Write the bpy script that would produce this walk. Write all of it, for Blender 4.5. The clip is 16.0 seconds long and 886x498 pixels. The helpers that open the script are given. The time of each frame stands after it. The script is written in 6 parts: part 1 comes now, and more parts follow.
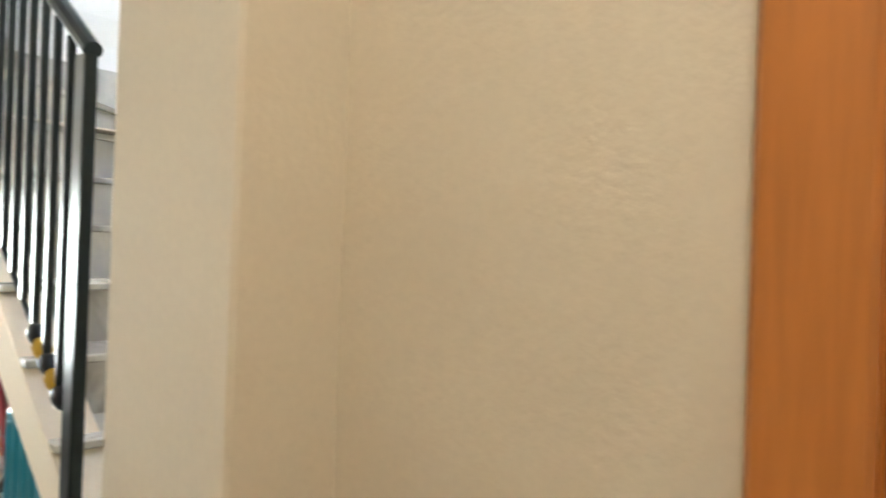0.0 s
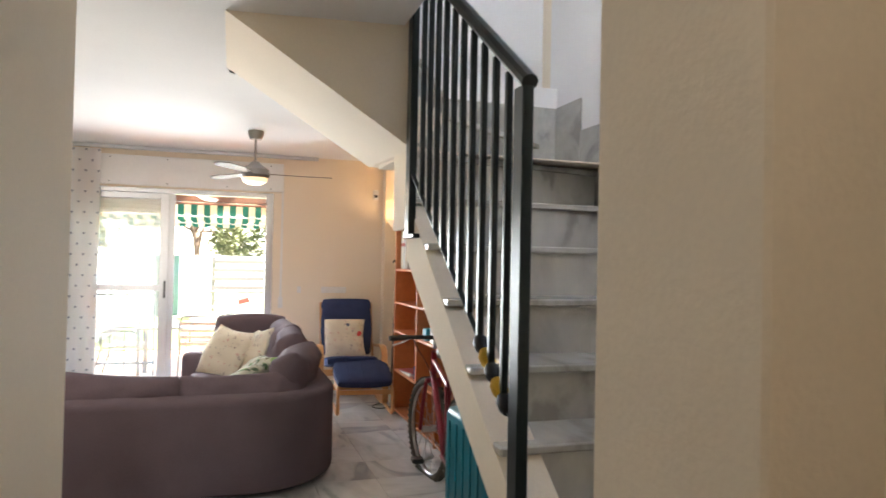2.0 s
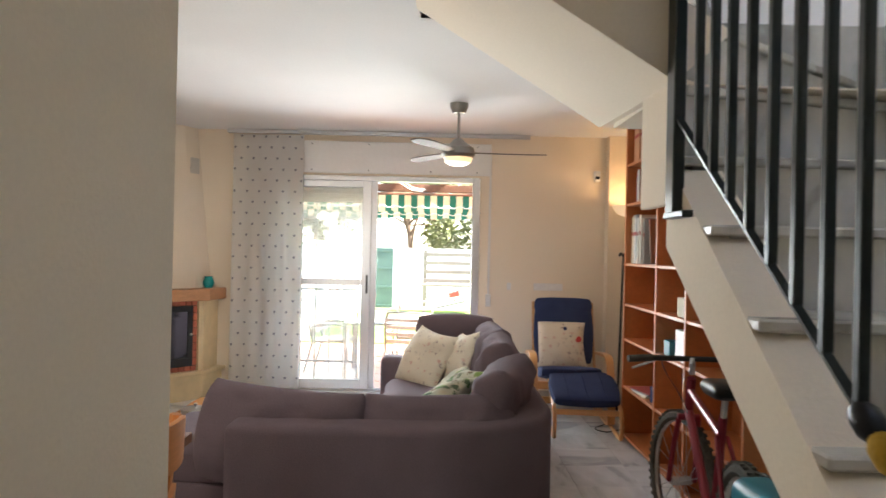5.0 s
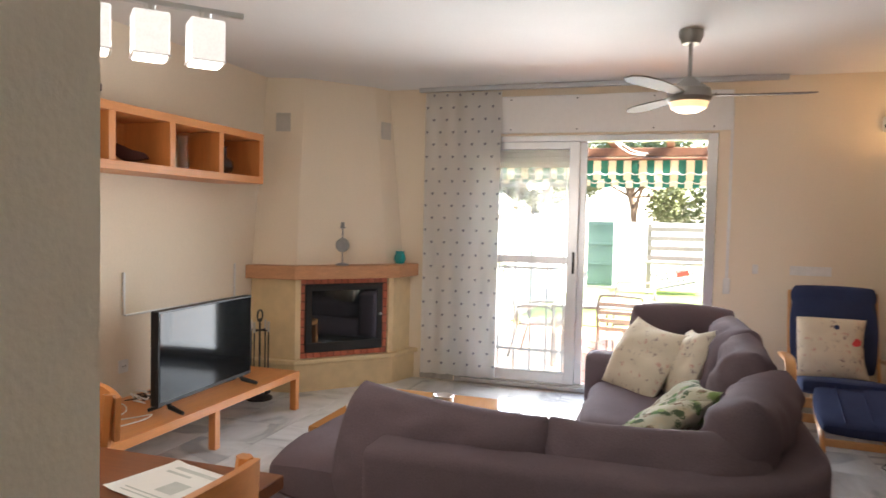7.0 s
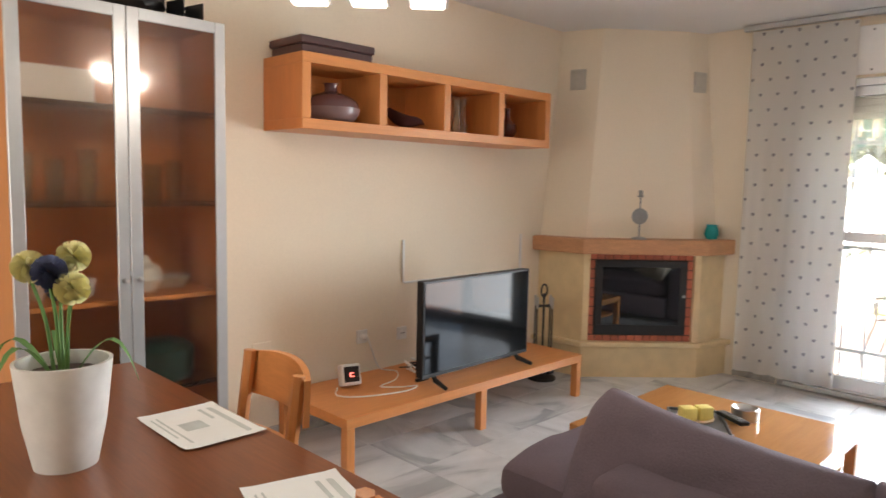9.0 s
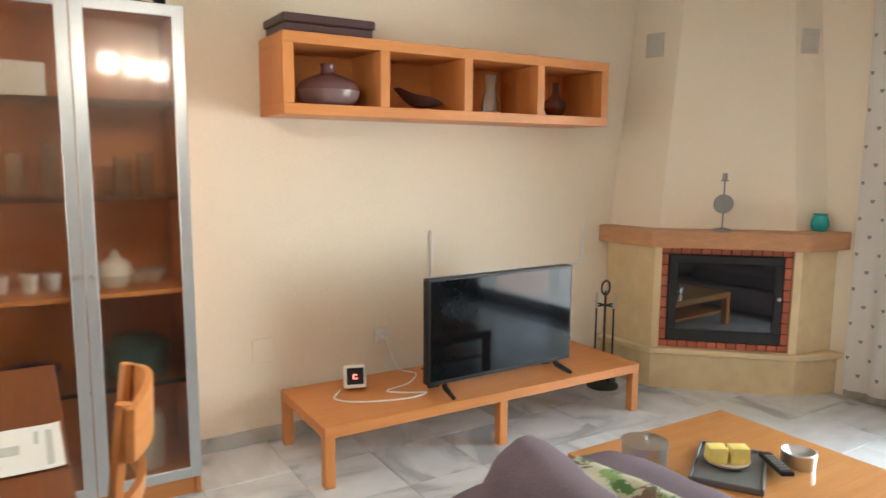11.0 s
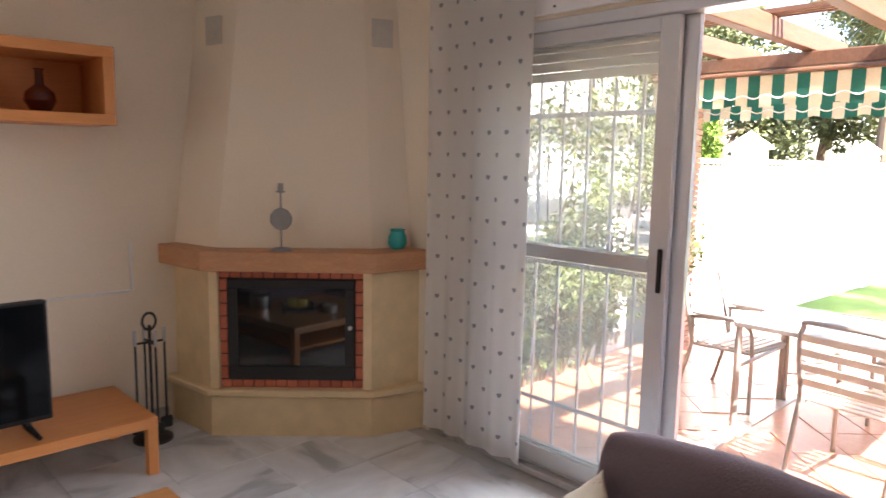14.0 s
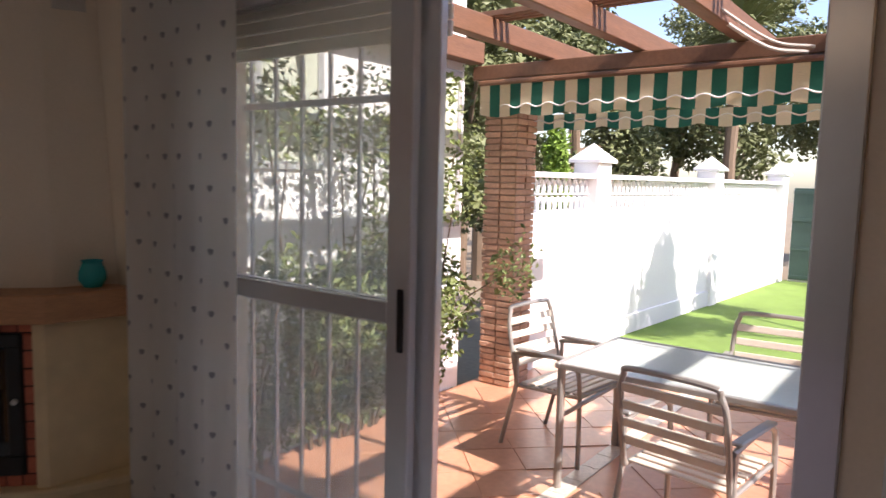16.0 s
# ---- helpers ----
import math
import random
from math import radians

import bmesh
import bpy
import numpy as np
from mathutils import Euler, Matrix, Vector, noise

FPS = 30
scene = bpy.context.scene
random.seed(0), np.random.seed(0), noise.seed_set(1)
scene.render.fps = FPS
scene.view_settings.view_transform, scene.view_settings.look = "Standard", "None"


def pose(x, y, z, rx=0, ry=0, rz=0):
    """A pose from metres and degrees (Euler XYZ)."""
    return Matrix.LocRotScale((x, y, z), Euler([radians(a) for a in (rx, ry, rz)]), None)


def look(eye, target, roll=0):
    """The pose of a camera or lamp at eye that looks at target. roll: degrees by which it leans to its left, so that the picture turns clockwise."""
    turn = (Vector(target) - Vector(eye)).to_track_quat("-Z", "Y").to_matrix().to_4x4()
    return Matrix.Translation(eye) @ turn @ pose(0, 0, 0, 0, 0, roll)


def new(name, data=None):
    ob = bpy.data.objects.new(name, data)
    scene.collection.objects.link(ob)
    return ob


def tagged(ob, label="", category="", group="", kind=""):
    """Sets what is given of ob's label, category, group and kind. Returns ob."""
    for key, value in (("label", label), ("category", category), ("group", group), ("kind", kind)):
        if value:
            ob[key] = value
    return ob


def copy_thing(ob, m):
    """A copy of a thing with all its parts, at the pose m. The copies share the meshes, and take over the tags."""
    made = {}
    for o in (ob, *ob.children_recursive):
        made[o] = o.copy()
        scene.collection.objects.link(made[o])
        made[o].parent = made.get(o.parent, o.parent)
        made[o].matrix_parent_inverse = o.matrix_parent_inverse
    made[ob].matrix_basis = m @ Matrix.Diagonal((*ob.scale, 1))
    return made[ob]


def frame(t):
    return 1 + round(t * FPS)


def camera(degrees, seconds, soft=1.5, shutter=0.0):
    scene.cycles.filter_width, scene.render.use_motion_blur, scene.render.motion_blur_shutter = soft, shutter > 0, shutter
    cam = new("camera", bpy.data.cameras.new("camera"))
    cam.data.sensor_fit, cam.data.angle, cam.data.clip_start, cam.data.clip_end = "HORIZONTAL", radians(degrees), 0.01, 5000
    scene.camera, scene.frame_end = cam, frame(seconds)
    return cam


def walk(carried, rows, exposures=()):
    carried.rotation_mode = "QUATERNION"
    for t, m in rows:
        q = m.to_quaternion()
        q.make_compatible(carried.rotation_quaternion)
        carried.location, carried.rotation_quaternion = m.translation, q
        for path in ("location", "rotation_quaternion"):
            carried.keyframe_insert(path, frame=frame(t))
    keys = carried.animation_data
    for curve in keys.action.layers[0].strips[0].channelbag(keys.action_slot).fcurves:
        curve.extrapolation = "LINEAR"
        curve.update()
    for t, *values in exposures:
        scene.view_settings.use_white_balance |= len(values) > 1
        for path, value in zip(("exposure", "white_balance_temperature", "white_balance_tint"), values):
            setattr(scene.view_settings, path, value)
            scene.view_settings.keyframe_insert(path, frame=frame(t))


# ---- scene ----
cam = camera(65.4, 16.0, 1.5, 0.4)
PATH = [
    (0, (-0.333, -0.53, 1.434), (-1.671, 0.956, 1.444), 2.0),
    (0.5, (-0.376, -0.579, 1.438), (-1.926, 0.685, 1.477), 2.0),
    (1, (-0.419, -0.606, 1.435), (-2.146, 0.403, 1.475), 1.6),
    (1.5, (-0.445, -0.613, 1.424), (-2.285, 0.17, 1.468), 1.7),
    (2, (-0.468, -0.627, 1.419), (-2.373, -0.02, 1.456), 1.2),
    (2.5, (-0.561, -0.617, 1.396), (-2.506, -0.152, 1.44), 1.6),
    (3, (-0.699, -0.605, 1.399), (-2.663, -0.233, 1.443), 1.7),
    (5.3, (-1.681, -0.462, 1.414), (-3.679, -0.551, 1.41), 1.2),
    (5.5, (-1.808, -0.414, 1.407), (-3.801, -0.58, 1.397), 1.2),
    (6, (-2.035, -0.416, 1.403), (-4.008, -0.743, 1.37), 1.3),
    (6.5, (-2.267, -0.418, 1.412), (-4.207, -0.9, 1.356), 1.2),
    (7, (-2.443, -0.474, 1.401), (-4.344, -1.088, 1.317), 1.3),
    (7.5, (-2.624, -0.557, 1.394), (-4.468, -1.323, 1.278), 1.2),
    (8, (-2.776, -0.542, 1.384), (-4.506, -1.536, 1.252), 1.2),
    (8.5, (-2.932, -0.484, 1.388), (-4.512, -1.7, 1.231), 1.0),
    (8.7, (-2.981, -0.48, 1.386), (-4.491, -1.78, 1.216), 1.1),
    (10.8, (-3.778, -0.299, 1.446), (-4.808, -1.992, 1.177), 0.4),
    (11, (-3.898, -0.287, 1.448), (-4.931, -1.98, 1.184), 0.4),
    (11.5, (-4.171, -0.236, 1.462), (-5.267, -1.887, 1.188), 0.6),
    (12, (-4.428, -0.095, 1.471), (-5.633, -1.668, 1.202), 0.7),
    (12.5, (-4.688, 0.024, 1.489), (-5.946, -1.505, 1.212), 0.8),
    (13, (-5.022, 0.102, 1.517), (-6.323, -1.391, 1.234), 0.8),
    (13.5, (-5.34, 0.148, 1.493), (-6.684, -1.308, 1.223), 1.0),
    (14, (-5.679, 0.179, 1.504), (-7.05, -1.254, 1.244), 1.0),
    (14.5, (-6.024, 0.191, 1.485), (-7.404, -1.235, 1.232), 1.0),
    (15.3, (-6.344, 0.079, 1.464), (-7.868, -1.197, 1.249), 1.35),
    (16, (-6.753, 0.031, 1.468), (-8.344, -1.163, 1.266), 1.32),
]
EXPOSURES = [(0, 4.65, 6500, 5), (0.5, 4.4, 6500, 8), (1, 3.9, 6500, 10), (2, 3.65, 6500, 11), (3, 3.55, 6550, 12), (5.5, 3.3, 6500, 10), (8, 3.25, 6650, 15), (11, 3.65, 6450, 6), (12, 3.65, 6450, 8), (13, 3.3, 6500, 13), (14, 2.75, 6550, 20), (14.5, 2.2, 6550, 25), (15, 1.6, 6550, 23), (15.5, 1.25, 6550, 23), (16, 1.05, 6550, 22)]
walk(cam, [(t, look(eye, target, roll)) for t, eye, target, roll in PATH], EXPOSURES)

# ---- world and light ----
world = bpy.data.worlds.new("sky")
scene.world = world
world.use_nodes = True
SUN_EL, SUN_AZ = radians(43), radians(8)  # azimuth from +y towards +x
nt = world.node_tree
sky = nt.nodes.new("ShaderNodeTexSky")
sky.sky_type, sky.sun_disc, sky.sun_elevation, sky.sun_rotation = "NISHITA", False, SUN_EL, SUN_AZ
nt.links.new(sky.outputs[0], nt.nodes["Background"].inputs[0])
nt.nodes["Background"].inputs[1].default_value = 0.15
sun = new("sun", bpy.data.lights.new("sun", "SUN"))
sun.data.energy, sun.data.angle, sun.data.color = 5.0, radians(0.6), (1.0, 0.94, 0.85)
sun_way = Vector((math.sin(SUN_AZ) * math.cos(SUN_EL), math.cos(SUN_AZ) * math.cos(SUN_EL), math.sin(SUN_EL)))
sun.matrix_world = look(sun_way * 30, (0, 0, 0))


def area_lamp(name, m, w, h, watts, colour):
    lamp = new(name, bpy.data.lights.new(name, "AREA"))
    lamp.data.shape, lamp.data.size, lamp.data.size_y = "RECTANGLE", w, h
    lamp.data.energy, lamp.data.color = watts, colour
    lamp.matrix_world = m
    return lamp


def point_lamp(name, at, watts, colour, size=0.04):
    lamp = new(name, bpy.data.lights.new(name, "POINT"))
    lamp.data.energy, lamp.data.color, lamp.data.shadow_soft_size = watts, colour, size
    lamp.location = at
    return lamp


# daylight in the garden door
X_DOOR = -8.155
area_lamp("door_daylight", look((X_DOOR, -0.98, 0.92), (-5.0, -0.98, 0.92)), 1.62, 1.62, 8.6, (0.88, 0.96, 1.0)).data.spread = radians(122)
# added fill for the dining area, from an unseen opening in its wall
area_lamp("dining_fill", look((-0.92, -2.4, 1.3), (-3.0, -2.4, 1.2)), 0.9, 1.4, 2.9, (1.0, 0.96, 0.90))


# ---- materials ----
def material(name, colour, rough=0.6, metal=0.0, vary=0.12, grain=30.0, coarse=2.5, bump=0.1, stretch=(1, 1, 1), spec=0.5, per_piece=0.0):
    """A surface with variation at two scales in object space, in metres."""
    m = bpy.data.materials.new(name)
    m.use_nodes = True
    t = m.node_tree
    b = t.nodes["Principled BSDF"]
    co = t.nodes.new("ShaderNodeTexCoord")
    mp = t.nodes.new("ShaderNodeMapping")
    mp.inputs["Scale"].default_value = stretch
    t.links.new(co.outputs["Object"], mp.inputs[0])
    n1, n2 = t.nodes.new("ShaderNodeTexNoise"), t.nodes.new("ShaderNodeTexNoise")
    n1.inputs["Scale"].default_value, n2.inputs["Scale"].default_value = grain, coarse
    n1.inputs["Detail"].default_value, n2.inputs["Detail"].default_value = 6, 4
    for n in (n1, n2):
        t.links.new(mp.outputs[0], n.inputs["Vector"])
    add = t.nodes.new("ShaderNodeMath")
    add.operation = "ADD"
    t.links.new(n1.outputs[0], add.inputs[0])
    t.links.new(n2.outputs[0], add.inputs[1])
    last = add
    if per_piece:
        info = t.nodes.new("ShaderNodeObjectInfo")
        mul = t.nodes.new("ShaderNodeMath")
        mul.operation = "MULTIPLY_ADD"
        mul.inputs[1].default_value, mul.inputs[2].default_value = per_piece, -per_piece / 2
        t.links.new(info.outputs["Random"], mul.inputs[0])
        last = t.nodes.new("ShaderNodeMath")
        t.links.new(add.outputs[0], last.inputs[0])
        t.links.new(mul.outputs[0], last.inputs[1])
    ramp = t.nodes.new("ShaderNodeMapRange")
    ramp.inputs["From Min"].default_value, ramp.inputs["From Max"].default_value = 0.5, 1.5
    ramp.inputs["To Min"].default_value, ramp.inputs["To Max"].default_value = 1 - vary, 1 + vary
    t.links.new(last.outputs[0], ramp.inputs[0])
    mix = t.nodes.new("ShaderNodeVectorMath")
    mix.operation = "SCALE"
    mix.inputs[0].default_value = colour
    t.links.new(ramp.outputs[0], mix.inputs["Scale"])
    t.links.new(mix.outputs[0], b.inputs["Base Color"])
    b.inputs["Roughness"].default_value, b.inputs["Metallic"].default_value = rough, metal
    b.inputs["Specular IOR Level"].default_value = spec
    if bump:
        bp = t.nodes.new("ShaderNodeBump")
        bp.inputs["Strength"].default_value, bp.inputs["Distance"].default_value = bump, 0.004
        t.links.new(n1.outputs[0], bp.inputs["Height"])
        t.links.new(bp.outputs[0], b.inputs["Normal"])
    return m


def glass(name, colour=(1, 1, 1), rough=0.0):
    m = bpy.data.materials.new(name)
    m.use_nodes = True
    b = m.node_tree.nodes["Principled BSDF"]
    b.inputs["Base Color"].default_value = (*colour, 1)
    b.inputs["Roughness"].default_value, b.inputs["Transmission Weight"].default_value, b.inputs["IOR"].default_value = rough, 1, 1.45
    return m


def glowing(name, colour, strength):
    m = bpy.data.materials.new(name)
    m.use_nodes = True
    b = m.node_tree.nodes["Principled BSDF"]
    b.inputs["Base Color"].default_value = (0.8, 0.8, 0.8, 1)
    b.inputs["Emission Color"].default_value, b.inputs["Emission Strength"].default_value = (*colour, 1), strength
    return m


def marble(name, base, vein, rough, scale=1.6, per_piece=True):
    m = bpy.data.materials.new(name)
    m.use_nodes = True
    t = m.node_tree
    b = t.nodes["Principled BSDF"]
    co = t.nodes.new("ShaderNodeTexCoord")
    mp = t.nodes.new("ShaderNodeMapping")
    mp.inputs["Rotation"].default_value = (0.4, 0.3, 0.7)
    mp.inputs["Scale"].default_value = (1, 2.2, 1.3)
    t.links.new(co.outputs["Object"], mp.inputs[0])
    if per_piece:
        info = t.nodes.new("ShaderNodeObjectInfo")
        mul = t.nodes.new("ShaderNodeMath")
        mul.operation = "MULTIPLY"
        mul.inputs[1].default_value = 40
        t.links.new(info.outputs["Random"], mul.inputs[0])
        t.links.new(mul.outputs[0], mp.inputs["Location"])
    n = t.nodes.new("ShaderNodeTexNoise")
    n.inputs["Scale"].default_value, n.inputs["Detail"].default_value, n.inputs["Distortion"].default_value = scale, 8, 1.6
    fine = t.nodes.new("ShaderNodeTexNoise")
    fine.inputs["Scale"].default_value, fine.inputs["Detail"].default_value = scale * 5, 7
    for k in (n, fine):
        t.links.new(mp.outputs[0], k.inputs["Vector"])
    r = t.nodes.new("ShaderNodeValToRGB")
    r.color_ramp.elements[0].position, r.color_ramp.elements[1].position = 0.38, 0.58
    r.color_ramp.elements[0].color, r.color_ramp.elements[1].color = (*vein, 1), (*base, 1)
    mid = r.color_ramp.elements.new(0.46)
    mid.color = (*[(a * 0.72 + c * 0.28) for a, c in zip(base, vein)], 1)
    t.links.new(n.outputs[0], r.inputs[0])
    mr = t.nodes.new("ShaderNodeMapRange")
    mr.inputs["To Min"].default_value, mr.inputs["To Max"].default_value = 0.8, 1.15
    t.links.new(fine.outputs[0], mr.inputs[0])
    sc = t.nodes.new("ShaderNodeVectorMath")
    sc.operation = "SCALE"
    t.links.new(r.outputs[0], sc.inputs[0])
    t.links.new(mr.outputs[0], sc.inputs["Scale"])
    t.links.new(sc.outputs[0], b.inputs["Base Color"])
    b.inputs["Roughness"].default_value = rough
    return m


WALL = material("wall_paint", (0.80, 0.70, 0.555), 0.85, vary=0.05, grain=90, coarse=1.2, bump=0.25)
CEIL = material("ceiling_paint", (0.74, 0.725, 0.70), 0.9, vary=0.04, grain=70, bump=0.15)
STAIRWALL = material("stairwell_paint", (0.78, 0.76, 0.74), 0.9, vary=0.04, grain=70, bump=0.15)
WHITE = material("white_lacquer", (0.80, 0.80, 0.78), 0.35, vary=0.04, bump=0.03)
MARBLE = marble("grey_white_marble", (0.70, 0.72, 0.73), (0.43, 0.45, 0.47), 0.09, 1.1)
STEP_MARBLE = marble("stair_marble", (0.56, 0.53, 0.46), (0.36, 0.33, 0.28), 0.22, 1.1)
SKIRT = marble("skirting_marble", (0.48, 0.46, 0.41), (0.32, 0.31, 0.28), 0.25, 2.0)
GROUT = material("grout", (0.45, 0.44, 0.42), 0.9)
BEECH = material("orange_beech_veneer", (0.60, 0.235, 0.07), 0.38, vary=0.14, grain=14, coarse=3, bump=0.05, stretch=(0.7, 9, 9))
BEECH_Y = material("orange_beech_veneer_cross", (0.60, 0.235, 0.07), 0.38, vary=0.14, grain=14, coarse=3, bump=0.05, stretch=(9, 0.7, 9))
BEECH_Z = material("orange_beech_veneer_upright", (0.60, 0.235, 0.07), 0.38, vary=0.14, grain=14, coarse=3, bump=0.05, stretch=(9, 9, 0.7))
DARKWOOD = material("dark_red_wood", (0.20, 0.065, 0.025), 0.28, vary=0.25, grain=12, coarse=3, bump=0.04, stretch=(9, 0.6, 9))
DOORWOOD = material("orange_door_wood", (0.56, 0.20, 0.045), 0.35, vary=0.18, grain=14, coarse=3, bump=0.05, stretch=(9, 9, 0.6))
CHERRY = material("cherry_shelf_wood", (0.52, 0.18, 0.06), 0.4, vary=0.16, grain=14, coarse=3, bump=0.05, stretch=(0.8, 8, 8))
BENTWOOD = material("bent_birch", (0.62, 0.33, 0.13), 0.4, vary=0.12, grain=16, bump=0.04, stretch=(2, 9, 2))
MANTEL = material("oak_mantel", (0.50, 0.255, 0.125), 0.5, vary=0.22, grain=18, coarse=4, bump=0.3, stretch=(2, 2, 9))
BLACKIRON = material("green_black_iron", (0.006, 0.012, 0.011), 0.3, vary=0.1, bump=0.05)
BLACK = material("matt_black_metal", (0.02, 0.02, 0.02), 0.5, bump=0.05)
STEEL = material("brushed_steel", (0.55, 0.55, 0.54), 0.32, 1.0, vary=0.06, grain=40, stretch=(1, 1, 8), bump=0.02)
ALU = material("white_grey_aluminium", (0.66, 0.67, 0.68), 0.26, 0.5, vary=0.04, bump=0.02)
ALUSILVER = material("silver_cabinet_aluminium", (0.55, 0.56, 0.57), 0.38, 0.7, vary=0.05, bump=0.02)
PURPLE = material("mauve_grey_upholstery", (0.148, 0.112, 0.13), 0.95, vary=0.16, grain=160, coarse=5, bump=0.5, spec=0.2)
BLUE = material("navy_cotton", (0.035, 0.05, 0.12), 0.95, vary=0.2, grain=160, coarse=8, bump=0.5, spec=0.2)
CREAMSTONE = material("cream_hearth_stone", (0.72, 0.565, 0.33), 0.5, vary=0.16, grain=10, coarse=3, bump=0.1)
BRICK = material("fireplace_brick", (0.50, 0.145, 0.085), 0.75, vary=0.25, grain=60, coarse=9, bump=0.4, per_piece=0.5)
MORTAR = material("dark_mortar", (0.09, 0.06, 0.05), 0.95, bump=0.3)
SOOT = material("soot_black_plate", (0.012, 0.013, 0.014), 0.55, vary=0.3, bump=0.2)
STOVEGLASS = material("dark_stove_glass", (0.012, 0.014, 0.015), 0.04, bump=0, spec=0.7)
SCREEN = material("dark_tv_screen", (0.004, 0.005, 0.006), 0.06, bump=0, spec=0.16)
PLASTIC_B = material("black_plastic", (0.010, 0.010, 0.011), 0.38, bump=0.03, spec=0.3)
PLASTIC_W = material("white_plastic", (0.74, 0.73, 0.70), 0.4, bump=0.02)
GLASS = glass("clear_glass", (0.88, 0.95, 0.91))
GLAREGLASS = glass("glare_haze_door_glass", (0.96, 0.99, 0.975))
GLAREGLASS.node_tree.nodes["Principled BSDF"].inputs["Transmission Weight"].default_value = 1.0
# a translucent share puts a pale glare haze into the door panes
t = GLAREGLASS.node_tree
glare_ = t.nodes.new("ShaderNodeBsdfTranslucent")
glare_.inputs[0].default_value = (0.9, 0.93, 0.9, 1)
veil = t.nodes.new("ShaderNodeMixShader")
veil.inputs[0].default_value = 0.10
t.links.new(t.nodes["Principled BSDF"].outputs[0], veil.inputs[1])
t.links.new(glare_.outputs[0], veil.inputs[2])
t.links.new(veil.outputs[0], t.nodes["Material Output"].inputs[0])
PAPER = material("white_paper", (0.84, 0.84, 0.82), 0.8, vary=0.03, bump=0.05)
WHITE_CLOTH = material("white_cotton", (0.78, 0.76, 0.70), 0.95, vary=0.06, grain=200, bump=0.4)
TERRACOTTA = material("terracotta_tile", (0.56, 0.28, 0.17), 0.28, vary=0.18, grain=22, coarse=3, bump=0.12, per_piece=0.5)
GARDENWALL = material("white_garden_render", (0.80, 0.80, 0.80), 0.9, vary=0.05, grain=50, coarse=1, bump=0.4)
HOUSEWALL = material("pale_house_render", (0.74, 0.72, 0.62), 0.9, vary=0.06, grain=50, coarse=1, bump=0.3)
GRASS = material("artificial_grass", (0.15, 0.24, 0.045), 0.9, vary=0.3, grain=260, coarse=3, bump=0.8)
EARTH = material("dry_ground", (0.24, 0.19, 0.13), 0.95, vary=0.25, grain=20, coarse=0.6, bump=0.5)
PERGOLA = material("brown_pergola_timber", (0.16, 0.075, 0.04), 0.55, vary=0.3, grain=18, coarse=4, bump=0.3, stretch=(1, 7, 7))
CHAIRMETAL = material("taupe_powder_coat", (0.36, 0.34, 0.31), 0.35, 0.4, vary=0.06, bump=0.03)
SLATWOOD = material("pale_plastic_slat", (0.66, 0.60, 0.50), 0.5, vary=0.1, bump=0.1)
LEAF = material("dark_leaf", (0.135, 0.155, 0.06), 0.6, vary=0.4, grain=12, coarse=2, bump=0.1)
LEAF_L = material("light_leaf", (0.16, 0.26, 0.03), 0.6, vary=0.4, grain=12, coarse=2, bump=0.1)
BARK = material("grey_brown_bark", (0.17, 0.12, 0.08), 0.9, vary=0.3, grain=25, bump=0.8, stretch=(4, 4, 1))
TEAL = material("turquoise_glass", (0.02, 0.36, 0.36), 0.15, vary=0.1, bump=0)
TEALCASE = material("teal_suitcase_shell", (0.012, 0.19, 0.27), 0.35, vary=0.08, bump=0.08)
REDPAINT = material("dark_red_cycle_paint", (0.22, 0.015, 0.03), 0.3, 0.2, vary=0.1, bump=0.02)
RUBBER = material("dusty_tyre_rubber", (0.07, 0.065, 0.055), 0.85, vary=0.4, grain=60, bump=0.5)
SMOKE = material("mauve_brown_glaze", (0.13, 0.06, 0.06), 0.15, vary=0.15, bump=0.02)


# ---- mesh tools ----
def link(name, bm, mat, parent=None, smooth=False):
    me = bpy.data.meshes.new(name)
    bm.normal_update()
    if smooth:
        for f in bm.faces:
            f.smooth = True
        for e in bm.edges:
            if len(e.link_faces) == 2 and e.calc_face_angle(0) > 0.6:
                e.smooth = False
    bm.to_mesh(me)
    bm.free()
    if mat:
        me.materials.append(mat)
    ob = new(name, me)
    if parent:
        ob.parent = parent
    return ob


def part(name, bm, mat, parent, label="", smooth=False):
    return tagged(link(name, bm, mat, parent, smooth), label)


def thing(name, label, category, m=Matrix(), group="", kind=""):
    ob = new(name)
    ob.empty_display_size = 0.1
    ob.matrix_world = m
    return tagged(ob, label, category, group, kind)


def box(x0, x1, y0, y1, z0, z1, bevel=0.0, bm=None, m=None, seg=1):
    made = bmesh.new()
    bmesh.ops.create_cube(made, size=1)
    bmesh.ops.transform(made, matrix=Matrix.Translation(((x0 + x1) / 2, (y0 + y1) / 2, (z0 + z1) / 2)) @ Matrix.Diagonal((abs(x1 - x0), abs(y1 - y0), abs(z1 - z0), 1)), verts=made.verts)
    if bevel:
        bmesh.ops.bevel(made, geom=made.edges[:], offset=bevel, segments=seg, profile=0.5, affect="EDGES")
    if m is not None:
        bmesh.ops.transform(made, matrix=m, verts=made.verts)
    return merge(bm, made)


def merge(bm, made):
    if bm is None:
        return made
    me = bpy.data.meshes.new("tmp")
    made.to_mesh(me)
    made.free()
    bm.from_mesh(me)
    bpy.data.meshes.remove(me)
    return bm


